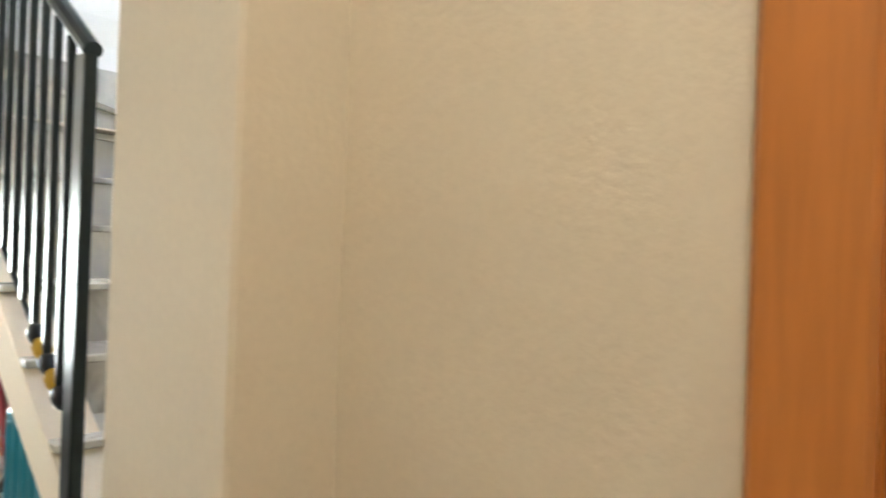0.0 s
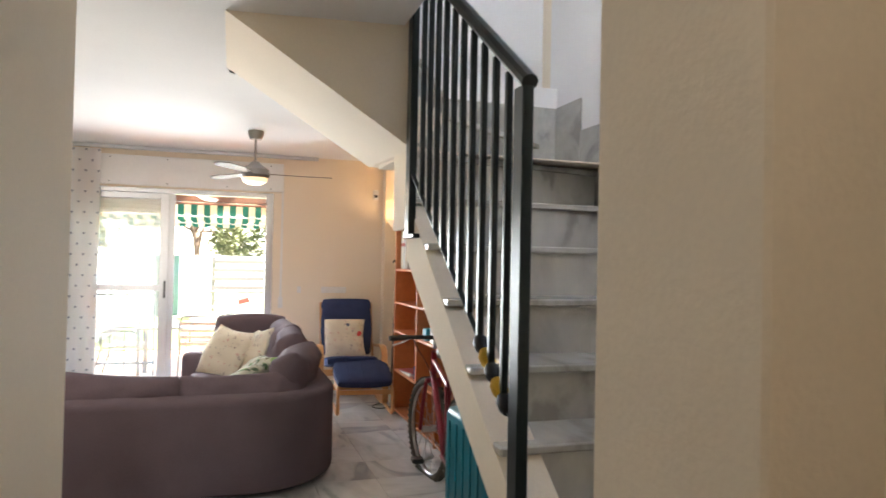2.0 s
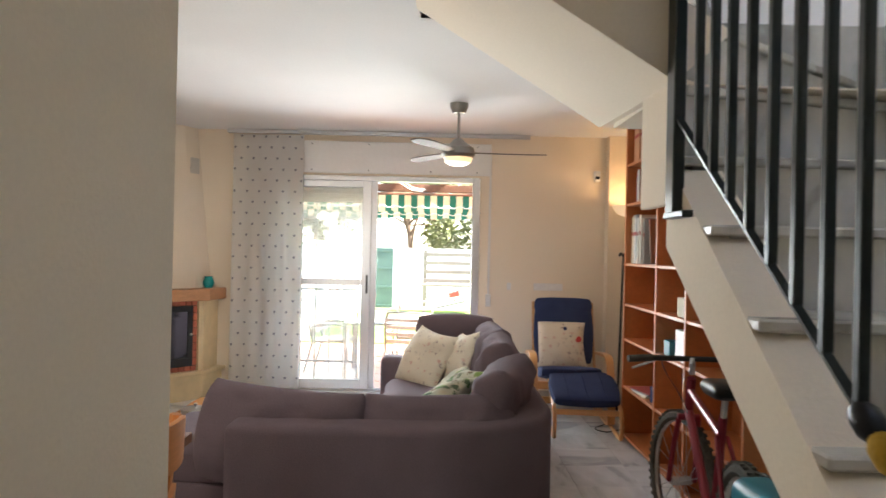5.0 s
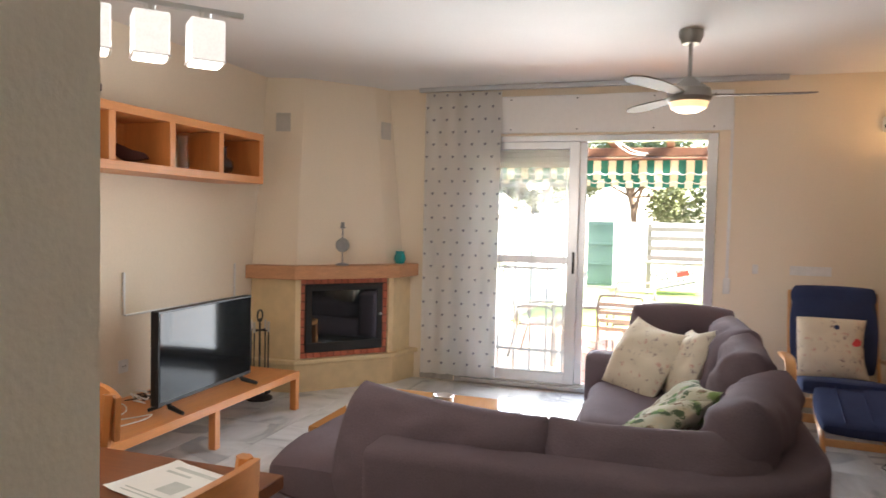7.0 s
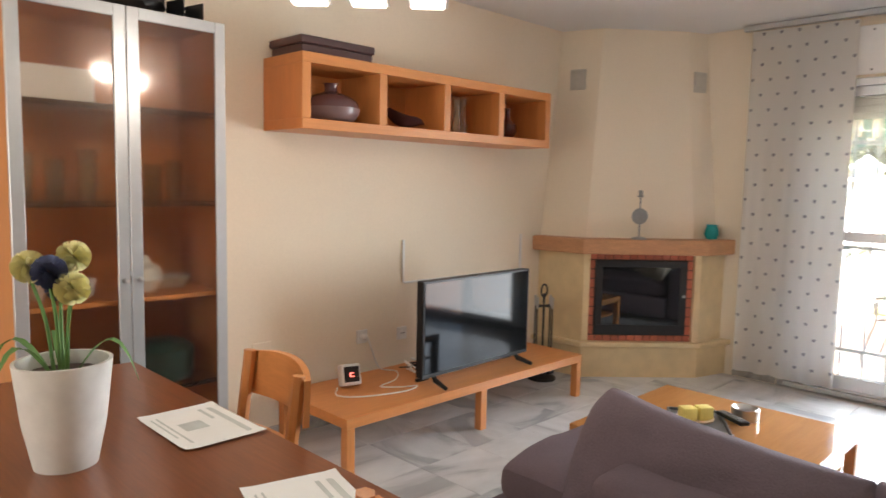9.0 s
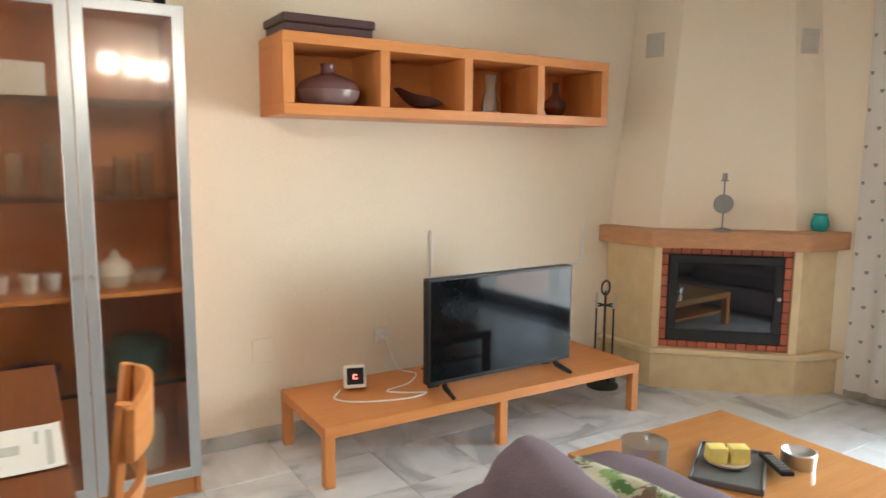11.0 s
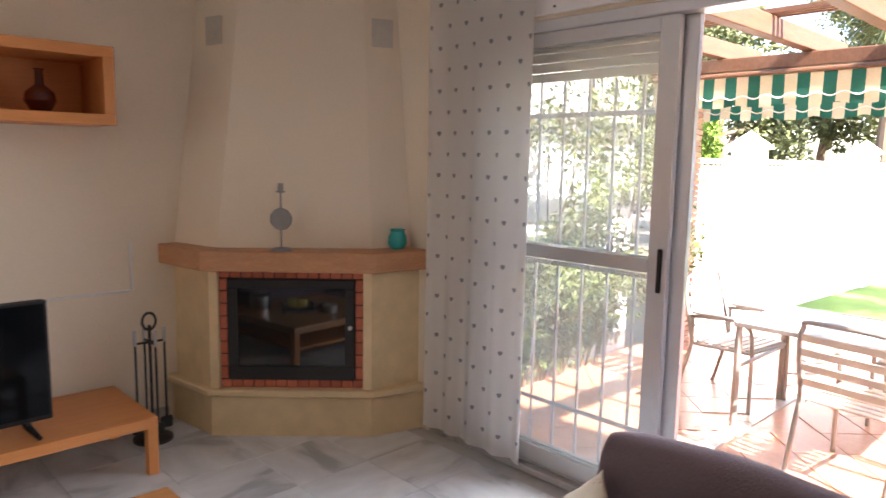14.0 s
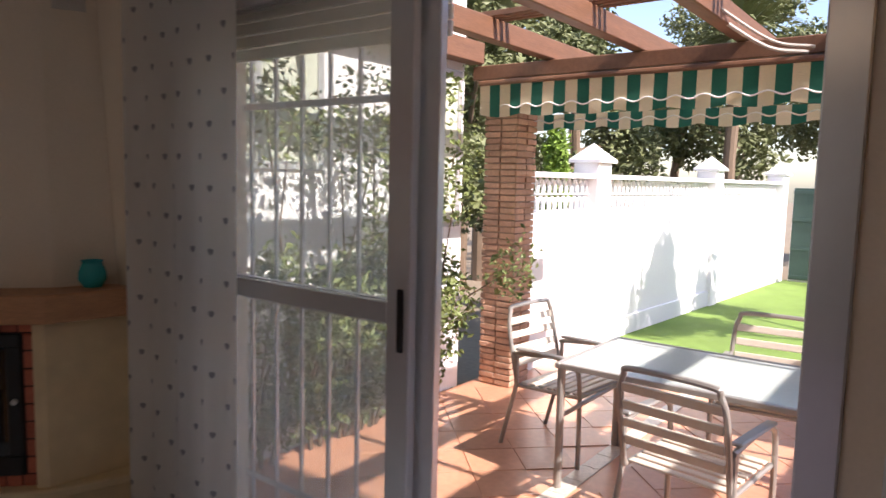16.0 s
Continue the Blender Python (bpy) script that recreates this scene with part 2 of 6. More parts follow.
def prism(points, z0, z1, bevel=0.0, top=None, bm=None, seg=1):
    """An upright prism over a plan; top: another plan for the upper end."""
    made = bmesh.new()
    lo = [made.verts.new((x, y, z0)) for x, y in points]
    hi = [made.verts.new((x, y, z1)) for x, y in (top or points)]
    n = len(lo)
    made.faces.new(lo[::-1])
    made.faces.new(hi)
    for i in range(n):
        made.faces.new((lo[i], lo[(i + 1) % n], hi[(i + 1) % n], hi[i]))
    bmesh.ops.recalc_face_normals(made, faces=made.faces[:])
    if bevel:
        bmesh.ops.bevel(made, geom=made.edges[:], offset=bevel, segments=seg, profile=0.5, affect="EDGES")
    return merge(bm, made)


def lathe(profile, n=24, at=(0, 0, 0), bm=None):
    """A turned body about the upright axis, from (radius, height) pairs."""
    made = bmesh.new()
    rings = []
    for r, z in profile:
        if r < 1e-5:
            rings.append([made.verts.new((at[0], at[1], at[2] + z))])
        else:
            rings.append([made.verts.new((at[0] + r * math.cos(2 * math.pi * k / n), at[1] + r * math.sin(2 * math.pi * k / n), at[2] + z)) for k in range(n)])
    for a, b in zip(rings, rings[1:]):
        for k in range(n):
            q = [a[k % len(a)], a[(k + 1) % n % len(a)], b[(k + 1) % n % len(b)], b[k % len(b)]]
            q = list(dict.fromkeys(q))
            if len(q) > 2:
                made.faces.new(q)
    bmesh.ops.recalc_face_normals(made, faces=made.faces[:])
    return merge(bm, made)


def tube(points, r, n=8, bm=None, closed=False):
    """A round bar along points."""
    made = bmesh.new()
    pts = [Vector(p) for p in points]
    rings, up = [], Vector((0.123, 0.321, 0.9))
    for i, p in enumerate(pts):
        a, b = (pts[i - 1] if (i or closed) else p), (pts[(i + 1) % len(pts)] if (i < len(pts) - 1 or closed) else p)
        d = (b - a).normalized()
        u = d.cross(up).normalized()
        if u.length < 0.1:
            u = d.orthogonal().normalized()
        v = d.cross(u)
        rr = r[i] if isinstance(r, (list, tuple)) else r
        rings.append([made.verts.new(p + rr * (math.cos(2 * math.pi * k / n) * u + math.sin(2 * math.pi * k / n) * v)) for k in range(n)])
    for a, b in zip(rings, rings[1:] + (rings[:1] if closed else [])):
        for k in range(n):
            made.faces.new((a[k], a[(k + 1) % n], b[(k + 1) % n], b[k]))
    if not closed:
        made.faces.new(rings[0][::-1])
        made.faces.new(rings[-1])
    bmesh.ops.recalc_face_normals(made, faces=made.faces[:])
    return merge(bm, made)


def smooth_line(points, n=6):
    """A rounded line through points (Catmull-Rom)."""
    p = [Vector(q) for q in points]
    p = [2 * p[0] - p[1]] + p + [2 * p[-1] - p[-2]]
    out = []
    for i in range(1, len(p) - 2):
        for k in range(n):
            t = k / n
            out.append(0.5 * ((2 * p[i]) + (p[i + 1] - p[i - 1]) * t + (2 * p[i - 1] - 5 * p[i] + 4 * p[i + 1] - p[i + 2]) * t * t + (3 * p[i] - p[i - 1] - 3 * p[i + 1] + p[i + 2]) * t ** 3))
    return out + [p[-2]]


def cushion(w, d, h, m=None, seed=0, power=0.45, crumple=0.02, res=18, sag=0.0, corner=0.13):
    """A stuffed cushion w x d, h thick at its middle, with pinched corners and creases; lies flat about its origin."""
    made = bmesh.new()
    grid = {}
    for side in (1, -1):
        for i in range(res + 1):
            for j in range(res + 1):
                u, v = math.sin((2 * i / res - 1) * math.pi / 2), math.sin((2 * j / res - 1) * math.pi / 2)
                edge = i in (0, res) or j in (0, res)
                if edge and side < 0:
                    grid[side, i, j] = grid[1, i, j]
                    continue
                rim = (max(0.0, 1 - u ** 4) * max(0.0, 1 - v ** 4)) ** power
                pull = 1 - corner * (u * v) ** 2 - 0.03 * (1 - u * u) * v * v - 0.03 * (1 - v * v) * u * u
                x, y = u * w / 2 * pull, v * d / 2 * pull
                q = noise.noise(Vector((x * 4 + seed, y * 4, side * 3.1 + seed))) + 0.5 * noise.noise(Vector((x * 11, y * 11 + seed, side * 2.0)))
                fold = noise.noise(Vector((u * 2.2 + seed, v * 2.2, 5.0))) * 0.06 * w
                # creases running in from the seams
                edge_near = max(abs(u), abs(v)) ** 3
                crease = 1 - 2 * abs(noise.noise(Vector((u * 5.5 * (1 + 0.6 * abs(v)) + seed, v * 3.0, seed * 1.7 + side))))
                z = side * (h / 2 * rim + crumple * q * (0.15 + rim) - crumple * 0.35 * max(0.0, crease) * edge_near * rim)
                grid[side, i, j] = made.verts.new((x + fold * 0.35 * abs(v) * (1 - u * u), y - sag * (1 - u * u) * max(0, v) + fold * 0.5 * (1 - abs(v)) * abs(u), z))
    for side in (1, -1):
        for i in range(res):
            for j in range(res):
                q = [grid[side, i, j], grid[side, i + 1, j], grid[side, i + 1, j + 1], grid[side, i, j + 1]]
                made.faces.new(q if side > 0 else q[::-1])
    if m is not None:
        bmesh.ops.transform(made, matrix=m, verts=made.verts)
    return made


def structure(name, bm, mat, label="", category="", smooth=False):
    return tagged(link(name, bm, mat, None, smooth), label, category, "", "structure")


# ---- the plan ----
X_WIN, Y_TV, Y_RIGHT, CEILING = -8.19, -3.64, 1.40, 2.54
DOOR_Y0, DOOR_Y1, DOOR_TOP = -2.20, -0.115, 2.12
TERRACE = -0.20

# floors
structure("floor", box(X_WIN - 0.3, 1.6, Y_TV, Y_RIGHT, -0.25, -0.006), GROUT, "grey and white polished marble floor", "floor")
# ceiling with the stairwell left open
bm = box(X_WIN - 0.3, 1.6, Y_TV - 0.2, -0.62, CEILING, CEILING + 0.25)
box(X_WIN - 0.3, -4.70, -0.62, Y_RIGHT + 0.2, CEILING, CEILING + 0.25, bm=bm)
box(-3.74, 1.6, -0.62, 0.17, CEILING, CEILING + 0.25, bm=bm)
box(-1.35, 1.6, 0.17, Y_RIGHT + 0.2, CEILING, CEILING + 0.25, bm=bm)
structure("ceiling", bm, CEIL, "plain off-white plaster ceiling", "ceiling")
# walls
structure("wall_tv", box(X_WIN - 0.3, 1.6, Y_TV - 0.2, Y_TV, -0.25, CEILING + 0.25), WALL, "cream painted plaster wall", "wall")
bm = box(X_WIN - 0.26, X_WIN, Y_TV, DOOR_Y0, -0.25, CEILING)
box(X_WIN - 0.26, X_WIN, DOOR_Y1, Y_RIGHT, -0.25, CEILING, bm=bm)
box(X_WIN - 0.26, X_WIN, DOOR_Y0, DOOR_Y1, DOOR_TOP, CEILING, bm=bm)
structure("wall_window", bm, WALL, "cream painted wall with garden door", "wall")
structure("wall_right", box(X_WIN - 0.3, 1.6, Y_RIGHT, Y_RIGHT + 0.2, -0.25, 5.0), WALL, "cream painted plaster wall", "wall")
structure("wall_pilaster", box(X_WIN, X_WIN + 0.12, 1.10, Y_RIGHT, 0, CEILING, 0.004), WALL, "shallow cream corner pilaster", "wall")
structure("wall_hall", box(-3.12, 1.6, -1.27, -1.13, 0, CEILING, 0.006), WALL, "cream hall wall ending at the dining area", "wall")
bm = box(-1.0, -0.86, Y_TV, -2.9, 0, CEILING)
box(-1.0, -0.86, -1.9, -1.27, 0, CEILING, bm=bm)
box(-1.0, -0.86, -2.9, -1.9, 2.05, CEILING, bm=bm)
structure("wall_dining", bm, WALL, "cream dining area wall", "wall")
structure("wall_jamb", box(-1.35, -1.02, -0.115, Y_RIGHT, 0, 5.0, 0.006), WALL, "thick cream wall end beside the stairs", "wall")
bm = box(-1.02, -0.44, 0.04, 0.18, 0, CEILING)
box(0.38, 1.6, 0.04, 0.18, 0, CEILING, bm=bm)
box(-0.44, 0.38, 0.04, 0.18, 2.06, CEILING, bm=bm)
structure("wall_entry", bm, WALL, "beige hall wall with a wooden door", "wall")
structure("wall_end", box(1.6, 1.75, Y_TV, Y_RIGHT, -0.25, CEILING), WALL, "plain hall end wall", "wall")
# stairwell above
bm = box(-1.35, -1.2, 0.17, Y_RIGHT, CEILING, 5.0)
box(-4.85, -4.70, -0.62, Y_RIGHT, CEILING, 5.0, bm=bm)
box(-4.70, -1.35, -0.77, -0.62, CEILING + 0.25, 5.0, bm=bm)
structure("wall_stairwell", bm, STAIRWALL, "white stairwell wall", "wall")
structure("wall_stair_back", box(-4.60, -4.45, 0.46, Y_RIGHT, 2.03, CEILING), STAIRWALL, "white stairwell wall at the turn", "wall")
structure("wall_stair_side", box(-4.55, -1.35, Y_RIGHT - 0.012, Y_RIGHT - 0.002, 0, 5.0), STAIRWALL, "white stairwell wall beside the steps", "wall")
# unseen; its length sets how much sky light falls down the stairwell
structure("ceiling_stairwell", box(-4.85, -2.0, -0.77, Y_RIGHT, 5.0, 5.1), CEIL, "unseen white stairwell ceiling, left short to admit sky light", "ceiling")
# unseen facade walls, added to keep the sun off the wing and terrace
structure("wall_sun_block", box(X_WIN - 0.26, X_WIN - 0.06, Y_TV - 0.2, 8.0, CEILING + 0.25, 5.6), HOUSEWALL, "unseen upper facade added to shade the terrace", "wall")
structure("wall_sun_block_side", box(X_WIN - 0.26, X_WIN - 0.06, Y_RIGHT + 0.2, 8.0, -0.5, CEILING + 0.25), HOUSEWALL, "unseen facade extension added to shade the terrace", "wall")

# ---- stairs ----
RISER, GOING, STEP_X = 0.2095, 0.285, -1.655
STAIR_Y0, STAIR_Y1 = 0.25, Y_RIGHT - 0.014
stairs = thing("staircase", "grey veined marble stairs with white nosings and a plastered side", "staircase", kind="structure")
def step_top(k):
    return (k + 1) * RISER + max(0, k - 4) * 0.016
for k in range(9):
    x0, z1 = STEP_X - k * GOING, step_top(k)
    if k < 8:
        part("riser", box(x0 - 0.02, x0, STAIR_Y0 + 0.03, STAIR_Y1, step_top(k - 1) if k else 0.0, z1 - 0.03), STEP_MARBLE, stairs)
        part("tread", box(x0 - GOING - 0.02, x0 + 0.025, STAIR_Y0 - 0.03, STAIR_Y1, z1 - 0.03, z1, 0.006), STEP_MARBLE, stairs, "white marble tread with rounded nosing")
    # stepped skirting on the wall
    part("skirting", box(x0 - GOING + 0.105, x0 + 0.105, STAIR_Y1 - 0.014, STAIR_Y1 - 0.001, z1 - RISER, z1 + 0.265), SKIRT, stairs, "stepped marble skirting")
# winders round the turn
cx, cy = -3.675, 0.25
for k, (a0, a1) in enumerate(((13, 38), (38, 64), (64, 90))):
    z1 = step_top(8 + k)
    def rim(a):
        c, s_ = math.cos(radians(a)), math.sin(radians(a))
        f = min(0.85 / max(s_, 1e-6), (STAIR_Y1 - cy) / max(c, 1e-6))
        return (cx - s_ * f, cy + c * f)
    plan = [(cx, cy), rim(a0), rim((a0 + a1) / 2), rim(a1)]
    low = (1.60, 1.945, 1.965)[k]
    part("winder", prism(plan, low + 0.03, z1 - 0.03, 0.002), STEP_MARBLE, stairs, "marble riser block of a winder step")
    a, b_ = plan[0], plan[1]
    ln = math.hypot(b_[0] - a[0], b_[1] - a[1])
    ox, oy = (b_[1] - a[1]) / ln * 0.025, -(b_[0] - a[0]) / ln * 0.025
    lip = [(a[0] + ox, a[1] + oy), (b_[0] + ox, min(STAIR_Y1, b_[1] + oy))] + plan[1:] + [plan[0]]
    part("winder_tread", prism(lip, z1 - 0.03, z1, 0.005), STEP_MARBLE, stairs, "wedge-shaped marble tread")
    part("winder_underside", prism(plan, low, low + 0.03), WALL, stairs, "plastered underside")
part("skirting", box(-4.449, -4.118, STAIR_Y1 - 0.014, STAIR_Y1 - 0.002, 1.95, 2.41), SKIRT, stairs)
part("skirting", box(-4.449, -4.436, 0.5, STAIR_Y1 - 0.015, 1.95, 2.41), SKIRT, stairs)
# plaster side wall beside the steps: its straight upper line leaves only the noses free
bm = bmesh.new()
line = [(-1.662, 0.0), (-1.662, step_top(0) - 0.034), (STEP_X - 4 * GOING, step_top(4) - 0.034), (-3.644, step_top(7) - 0.044), (-3.70, step_top(7) - 0.034), (-3.70, 1.44), (-1.72, 0.06), (-1.70, 0.0)]
lo = [bm.verts.new((x, STAIR_Y0 - 0.033, z)) for x, z in line]
hi = [bm.verts.new((x, STAIR_Y0 + 0.12, z)) for x, z in line]
bm.faces.new(lo), bm.faces.new(hi[::-1])
for i in range(len(lo)):
    bm.faces.new((lo[i], hi[i], hi[(i + 1) % len(lo)], lo[(i + 1) % len(lo)]))
bmesh.ops.recalc_face_normals(bm, faces=bm.faces[:])
part("side_wall", bm, WALL, stairs, "cream plastered stair side")
# sloping underside of the flight
bm = bmesh.new()
q = [bm.verts.new(v) for v in ((-1.95, STAIR_Y0 + 0.1, 0.0), (-1.95, STAIR_Y1, 0.0), (-3.72, STAIR_Y1, 1.42), (-3.72, STAIR_Y0 + 0.1, 1.42))]
bm.faces.new(q)
bmesh.ops.solidify(bm, geom=bm.faces[:], thickness=0.03)
part("underside", bm, WALL, stairs, "sloping plaster underside")
part("landing_block", box(-3.985, -3.645, 0.215, 0.245, 1.575, 1.99, 0.004), WALL, stairs, "plastered block under the winders")
bm = bmesh.new()
edge = [(-3.70, 0.2165, 1.956), (-4.66, 0.2165, 1.994), (-4.66, STAIR_Y1, 1.994), (-3.70, STAIR_Y1, 1.956)]
v0 = [bm.verts.new(v) for v in edge]
v1 = [bm.verts.new((x, y, z + 0.006)) for x, y, z in edge]
bm.faces.new(v0), bm.faces.new(v1[::-1])
for i in range(4):
    bm.faces.new((v0[i], v1[i], v1[(i + 1) % 4], v0[(i + 1) % 4]))
bmesh.ops.recalc_face_normals(bm, faces=bm.faces[:])
part("landing_underside", bm, WALL, stairs, "flat plaster underside of the turn")
# upper flight, crossing over the room: sloping soffit and its cheek
bm = bmesh.new()
lo = [(-3.645, 0.216, 1.955), (-4.66, 0.216, 1.995), (-4.73, -0.68, CEILING + 0.03), (-3.74, -0.69, CEILING + 0.03)]
v0 = [bm.verts.new(v) for v in lo]
v1 = [bm.verts.new((x, y + 0.18, z + 0.16)) for x, y, z in lo]
bm.faces.new(v0), bm.faces.new(v1[::-1])
for i in range(4):
    bm.faces.new((v0[i], v1[i], v1[(i + 1) % 4], v0[(i + 1) % 4]))
bmesh.ops.recalc_face_normals(bm, faces=bm.faces[:])
part("soffit", bm, WALL, stairs, "sloping cream soffit of the upper flight")
bm = bmesh.new()
w = [(-3.64, 0.216, 1.955), (-3.74, -0.64, CEILING), (-3.72, -0.64, 5.0), (-3.62, 0.216, 5.0)]
v0 = [bm.verts.new(v) for v in w]
v1 = [bm.verts.new((x - 0.08, y, z)) for x, y, z in w]
bm.faces.new(v0), bm.faces.new(v1[::-1])
for i in range(4):
    bm.faces.new((v0[i], v1[i], v1[(i + 1) % 4], v0[(i + 1) % 4]))
bmesh.ops.recalc_face_normals(bm, faces=bm.faces[:])
part("upper_cheek", bm, WALL, stairs, "cream cheek of the upper flight")

# railing
railing = thing("stair_railing", "black painted iron stair railing with square bars", "railing", kind="structure")
RY = 0.205
top0, top1 = Vector((-2.33, RY, 1.955)), Vector((-3.60, RY, 2.87))
part("newel", box(-2.36, -2.29, RY - 0.018, RY + 0.018, 0.55, 1.94, 0.004), BLACKIRON, railing, "flat iron end post")
slope = (top1.z - top0.z) / (top1.x - top0.x)
part("handrail", tube([top0 + Vector((0.045, 0, -0.012)), top0 + Vector((0.0, 0, 0.02)), top1], 0.026, 10), BLACKIRON, railing, "round iron handrail", True)
part("bottom_rail", tube([(-2.33, RY, 0.925), (-3.60, RY, 1.85)], 0.012, 4), BLACKIRON, railing)
for k in range(1, 11):
    x = -2.33 - 0.108 * k
    part("baluster", box(x - 0.011, x + 0.011, RY - 0.011, RY + 0.011, 0.925 - (x + 2.33) * 0.728, 1.955 + slope * (x + 2.33) - 0.02, 0.003), BLACKIRON, railing)
part("end_post", box(-3.63, -3.56, RY - 0.018, RY + 0.018, 1.535, 2.9, 0.004), BLACKIRON, railing, "flat iron end post")
part("foot_plate", box(-3.64, -3.47, RY - 0.02, RY + 0.02, 1.525, 1.545, 0.003), BLACKIRON, railing)

# ---- hall door ----
d1 = thing("door_1", "closed orange-brown wooden hall door with wooden casing", "door", kind="structure")
for x0, x1 in ((-0.512, -0.425), (0.365, 0.455)):
    part("casing", box(x0, x1, 0.016, 0.039, 0, 2.14, 0.006), DOORWOOD, d1)
part("casing", box(-0.425, 0.365, 0.016, 0.039, 2.05, 2.14, 0.006), DOORWOOD, d1)
part("leaf", box(-0.42, 0.36, 0.08, 0.12, 0.005, 2.045, 0.004), DOORWOOD, d1)
part("jamb", box(-0.439, -0.422, 0.041, 0.16, 0, 2.05), DOORWOOD, d1)
part("handle", tube([(0.28, 0.08, 1.02), (0.28, 0.03, 1.02), (0.17, 0.025, 1.02)], 0.009), STEEL, d1, "steel lever handle")

# ---- garden sliding door ----
win = thing("window_1", "open white aluminium sliding garden door with glass leaves", "sliding door", kind="structure")
fx0, fx1 = X_WIN - 0.10, X_WIN + 0.015
part("frame", box(fx0, fx1, DOOR_Y0, DOOR_Y0 + 0.05, 0, DOOR_TOP, 0.004), ALU, win)
part("frame", box(fx0, fx1, DOOR_Y1 - 0.075, DOOR_Y1, 0, DOOR_TOP, 0.004), ALU, win)
part("frame", box(fx0, fx1, DOOR_Y0 + 0.05, DOOR_Y1 - 0.075, DOOR_TOP - 0.05, DOOR_TOP, 0.004), ALU, win)
part("sill", box(fx0 - 0.06, fx1, DOOR_Y0 + 0.05, DOOR_Y1 - 0.075, 0.0, 0.035, 0.004), ALU, win, "aluminium track sill")
for y in (0.06, 0.09):
    part("track", box(X_WIN - 0.085 + (y - 0.06) * 1.7, X_WIN - 0.08 + (y - 0.06) * 1.7, DOOR_Y0 + 0.05, DOOR_Y1 - 0.075, 0.035, 0.047), ALUSILVER, win)
for lx, y0, y1 in ((X_WIN - 0.03, -2.15, -1.17), (X_WIN - 0.075, -2.12, -1.115)):
    leaf = part("door_leaf", box(lx - 0.016, lx + 0.016, y1 - 0.085, y1, 0.05, DOOR_TOP - 0.05, 0.003), ALU, win, "white aluminium sliding leaf")
    part("stile", box(lx - 0.016, lx + 0.016, y0, y0 + 0.06, 0.05, DOOR_TOP - 0.05, 0.003), ALU, leaf)
    part("rail", box(lx - 0.015, lx + 0.015, y0 + 0.06, y1 - 0.085, DOOR_TOP - 0.11, DOOR_TOP - 0.05, 0.003), ALU, leaf)
    part("rail", box(lx - 0.015, lx + 0.015, y0 + 0.06, y1 - 0.085, 0.05, 0.14, 0.003), ALU, leaf)
    part("rail", box(lx - 0.015, lx + 0.015, y0 + 0.06, y1 - 0.085, 1.055, 1.115, 0.003), ALU, leaf, "middle rail")
    for z0, z1 in ((0.14, 1.055), (1.115, DOOR_TOP - 0.11)):
        p = part("pane", box(lx - 0.002, lx + 0.002, y0 + 0.06, y1 - 0.085, z0, z1), GLAREGLASS, leaf, "clear glass pane")
        p.visible_shadow = False
part("door_leaf_lock", box(X_WIN - 0.013, X_WIN - 0.004, -1.21, -1.19, 0.98, 1.16, 0.003), PLASTIC_B, win, "dark recessed pull")
# shutter box above and its lowered slats outside
part("shutter_box", box(X_WIN + 0.001, X_WIN + 0.018, DOOR_Y0 - 0.02, DOOR_Y1 + 0.10, DOOR_TOP + 0.02, 2.45, 0.004), WHITE, win, "white shutter box cover")
for y in (-1.75, -1.2, -0.6, -0.15):
    for z in (2.17, 2.42):
        part("screw", lathe([(0, 0.0), (0.006, 0.0), (0.006, 0.003), (0, 0.004)], 8), PLASTIC_B, win).matrix_world = pose(X_WIN + 0.018, y, z, 0, 90, 0)
for k in range(5):
    z = 2.07 - 0.045 * k
    part("shutter_slat", box(X_WIN - 0.165, X_WIN - 0.150, DOOR_Y0, -1.15, z - 0.021, z + 0.021, 0.004), WHITE, win, "pale roller shutter slat")
part("shutter_strap", box(X_WIN + 0.002, X_WIN + 0.008, -0.03, -0.008, 0.95, 2.35), PLASTIC_W, win, "shutter pull strap")
part("strap_winder", box(X_WIN + 0.001, X_WIN + 0.02, -0.045, 0.005, 0.88, 1.0, 0.004), PLASTIC_W, win)

# outside grille behind the fixed leaf
grille = thing("security_grille", "white painted iron window grille outside the door", "grille")
for k in range(7):
    y = -2.16 + k * 0.142
    part("bar", box(X_WIN - 0.262, X_WIN - 0.248, y - 0.007, y + 0.007, 0.0, 2.0, 0.002), ALU, grille)
for z in (0.28, 1.0, 1.72):
    part("cross_bar", box(X_WIN - 0.245, X_WIN - 0.237, -2.19, -1.30, z - 0.012, z + 0.012, 0.002), ALU, grille)

# ---- fireplace ----
fire = thing("fireplace", "corner fireplace with cream hood, oak mantel and brick surround", "fireplace")
XW, YT = X_WIN + 0.002, Y_TV + 0.002
P0, P1 = Vector((-7.255, -3.245)), Vector((-7.885, -2.665))  # front corners of the body
fd = (P1 - P0).normalized()
fn = Vector((-fd.y, fd.x)) * -1
if fn.dot(Vector((1, 1))) < 0:
    fn = -fn
def plan(off, l_tv, r_win):
    a, b = P0 + fn * off - fd * off * 0.4, P1 + fn * off + fd * off * 0.4
    return [(l_tv, YT), tuple(a), tuple(b), (XW, r_win), (XW, YT)]
part("hearth_base", prism(plan(0.0, -7.21, -2.58), 0.0, 0.225), CREAMSTONE, fire, "cream stone hearth base")
part("hearth_ledge", prism(plan(0.03, -7.17, -2.54), 0.225, 0.262, 0.006), CREAMSTONE, fire, "cream stone hearth ledge")
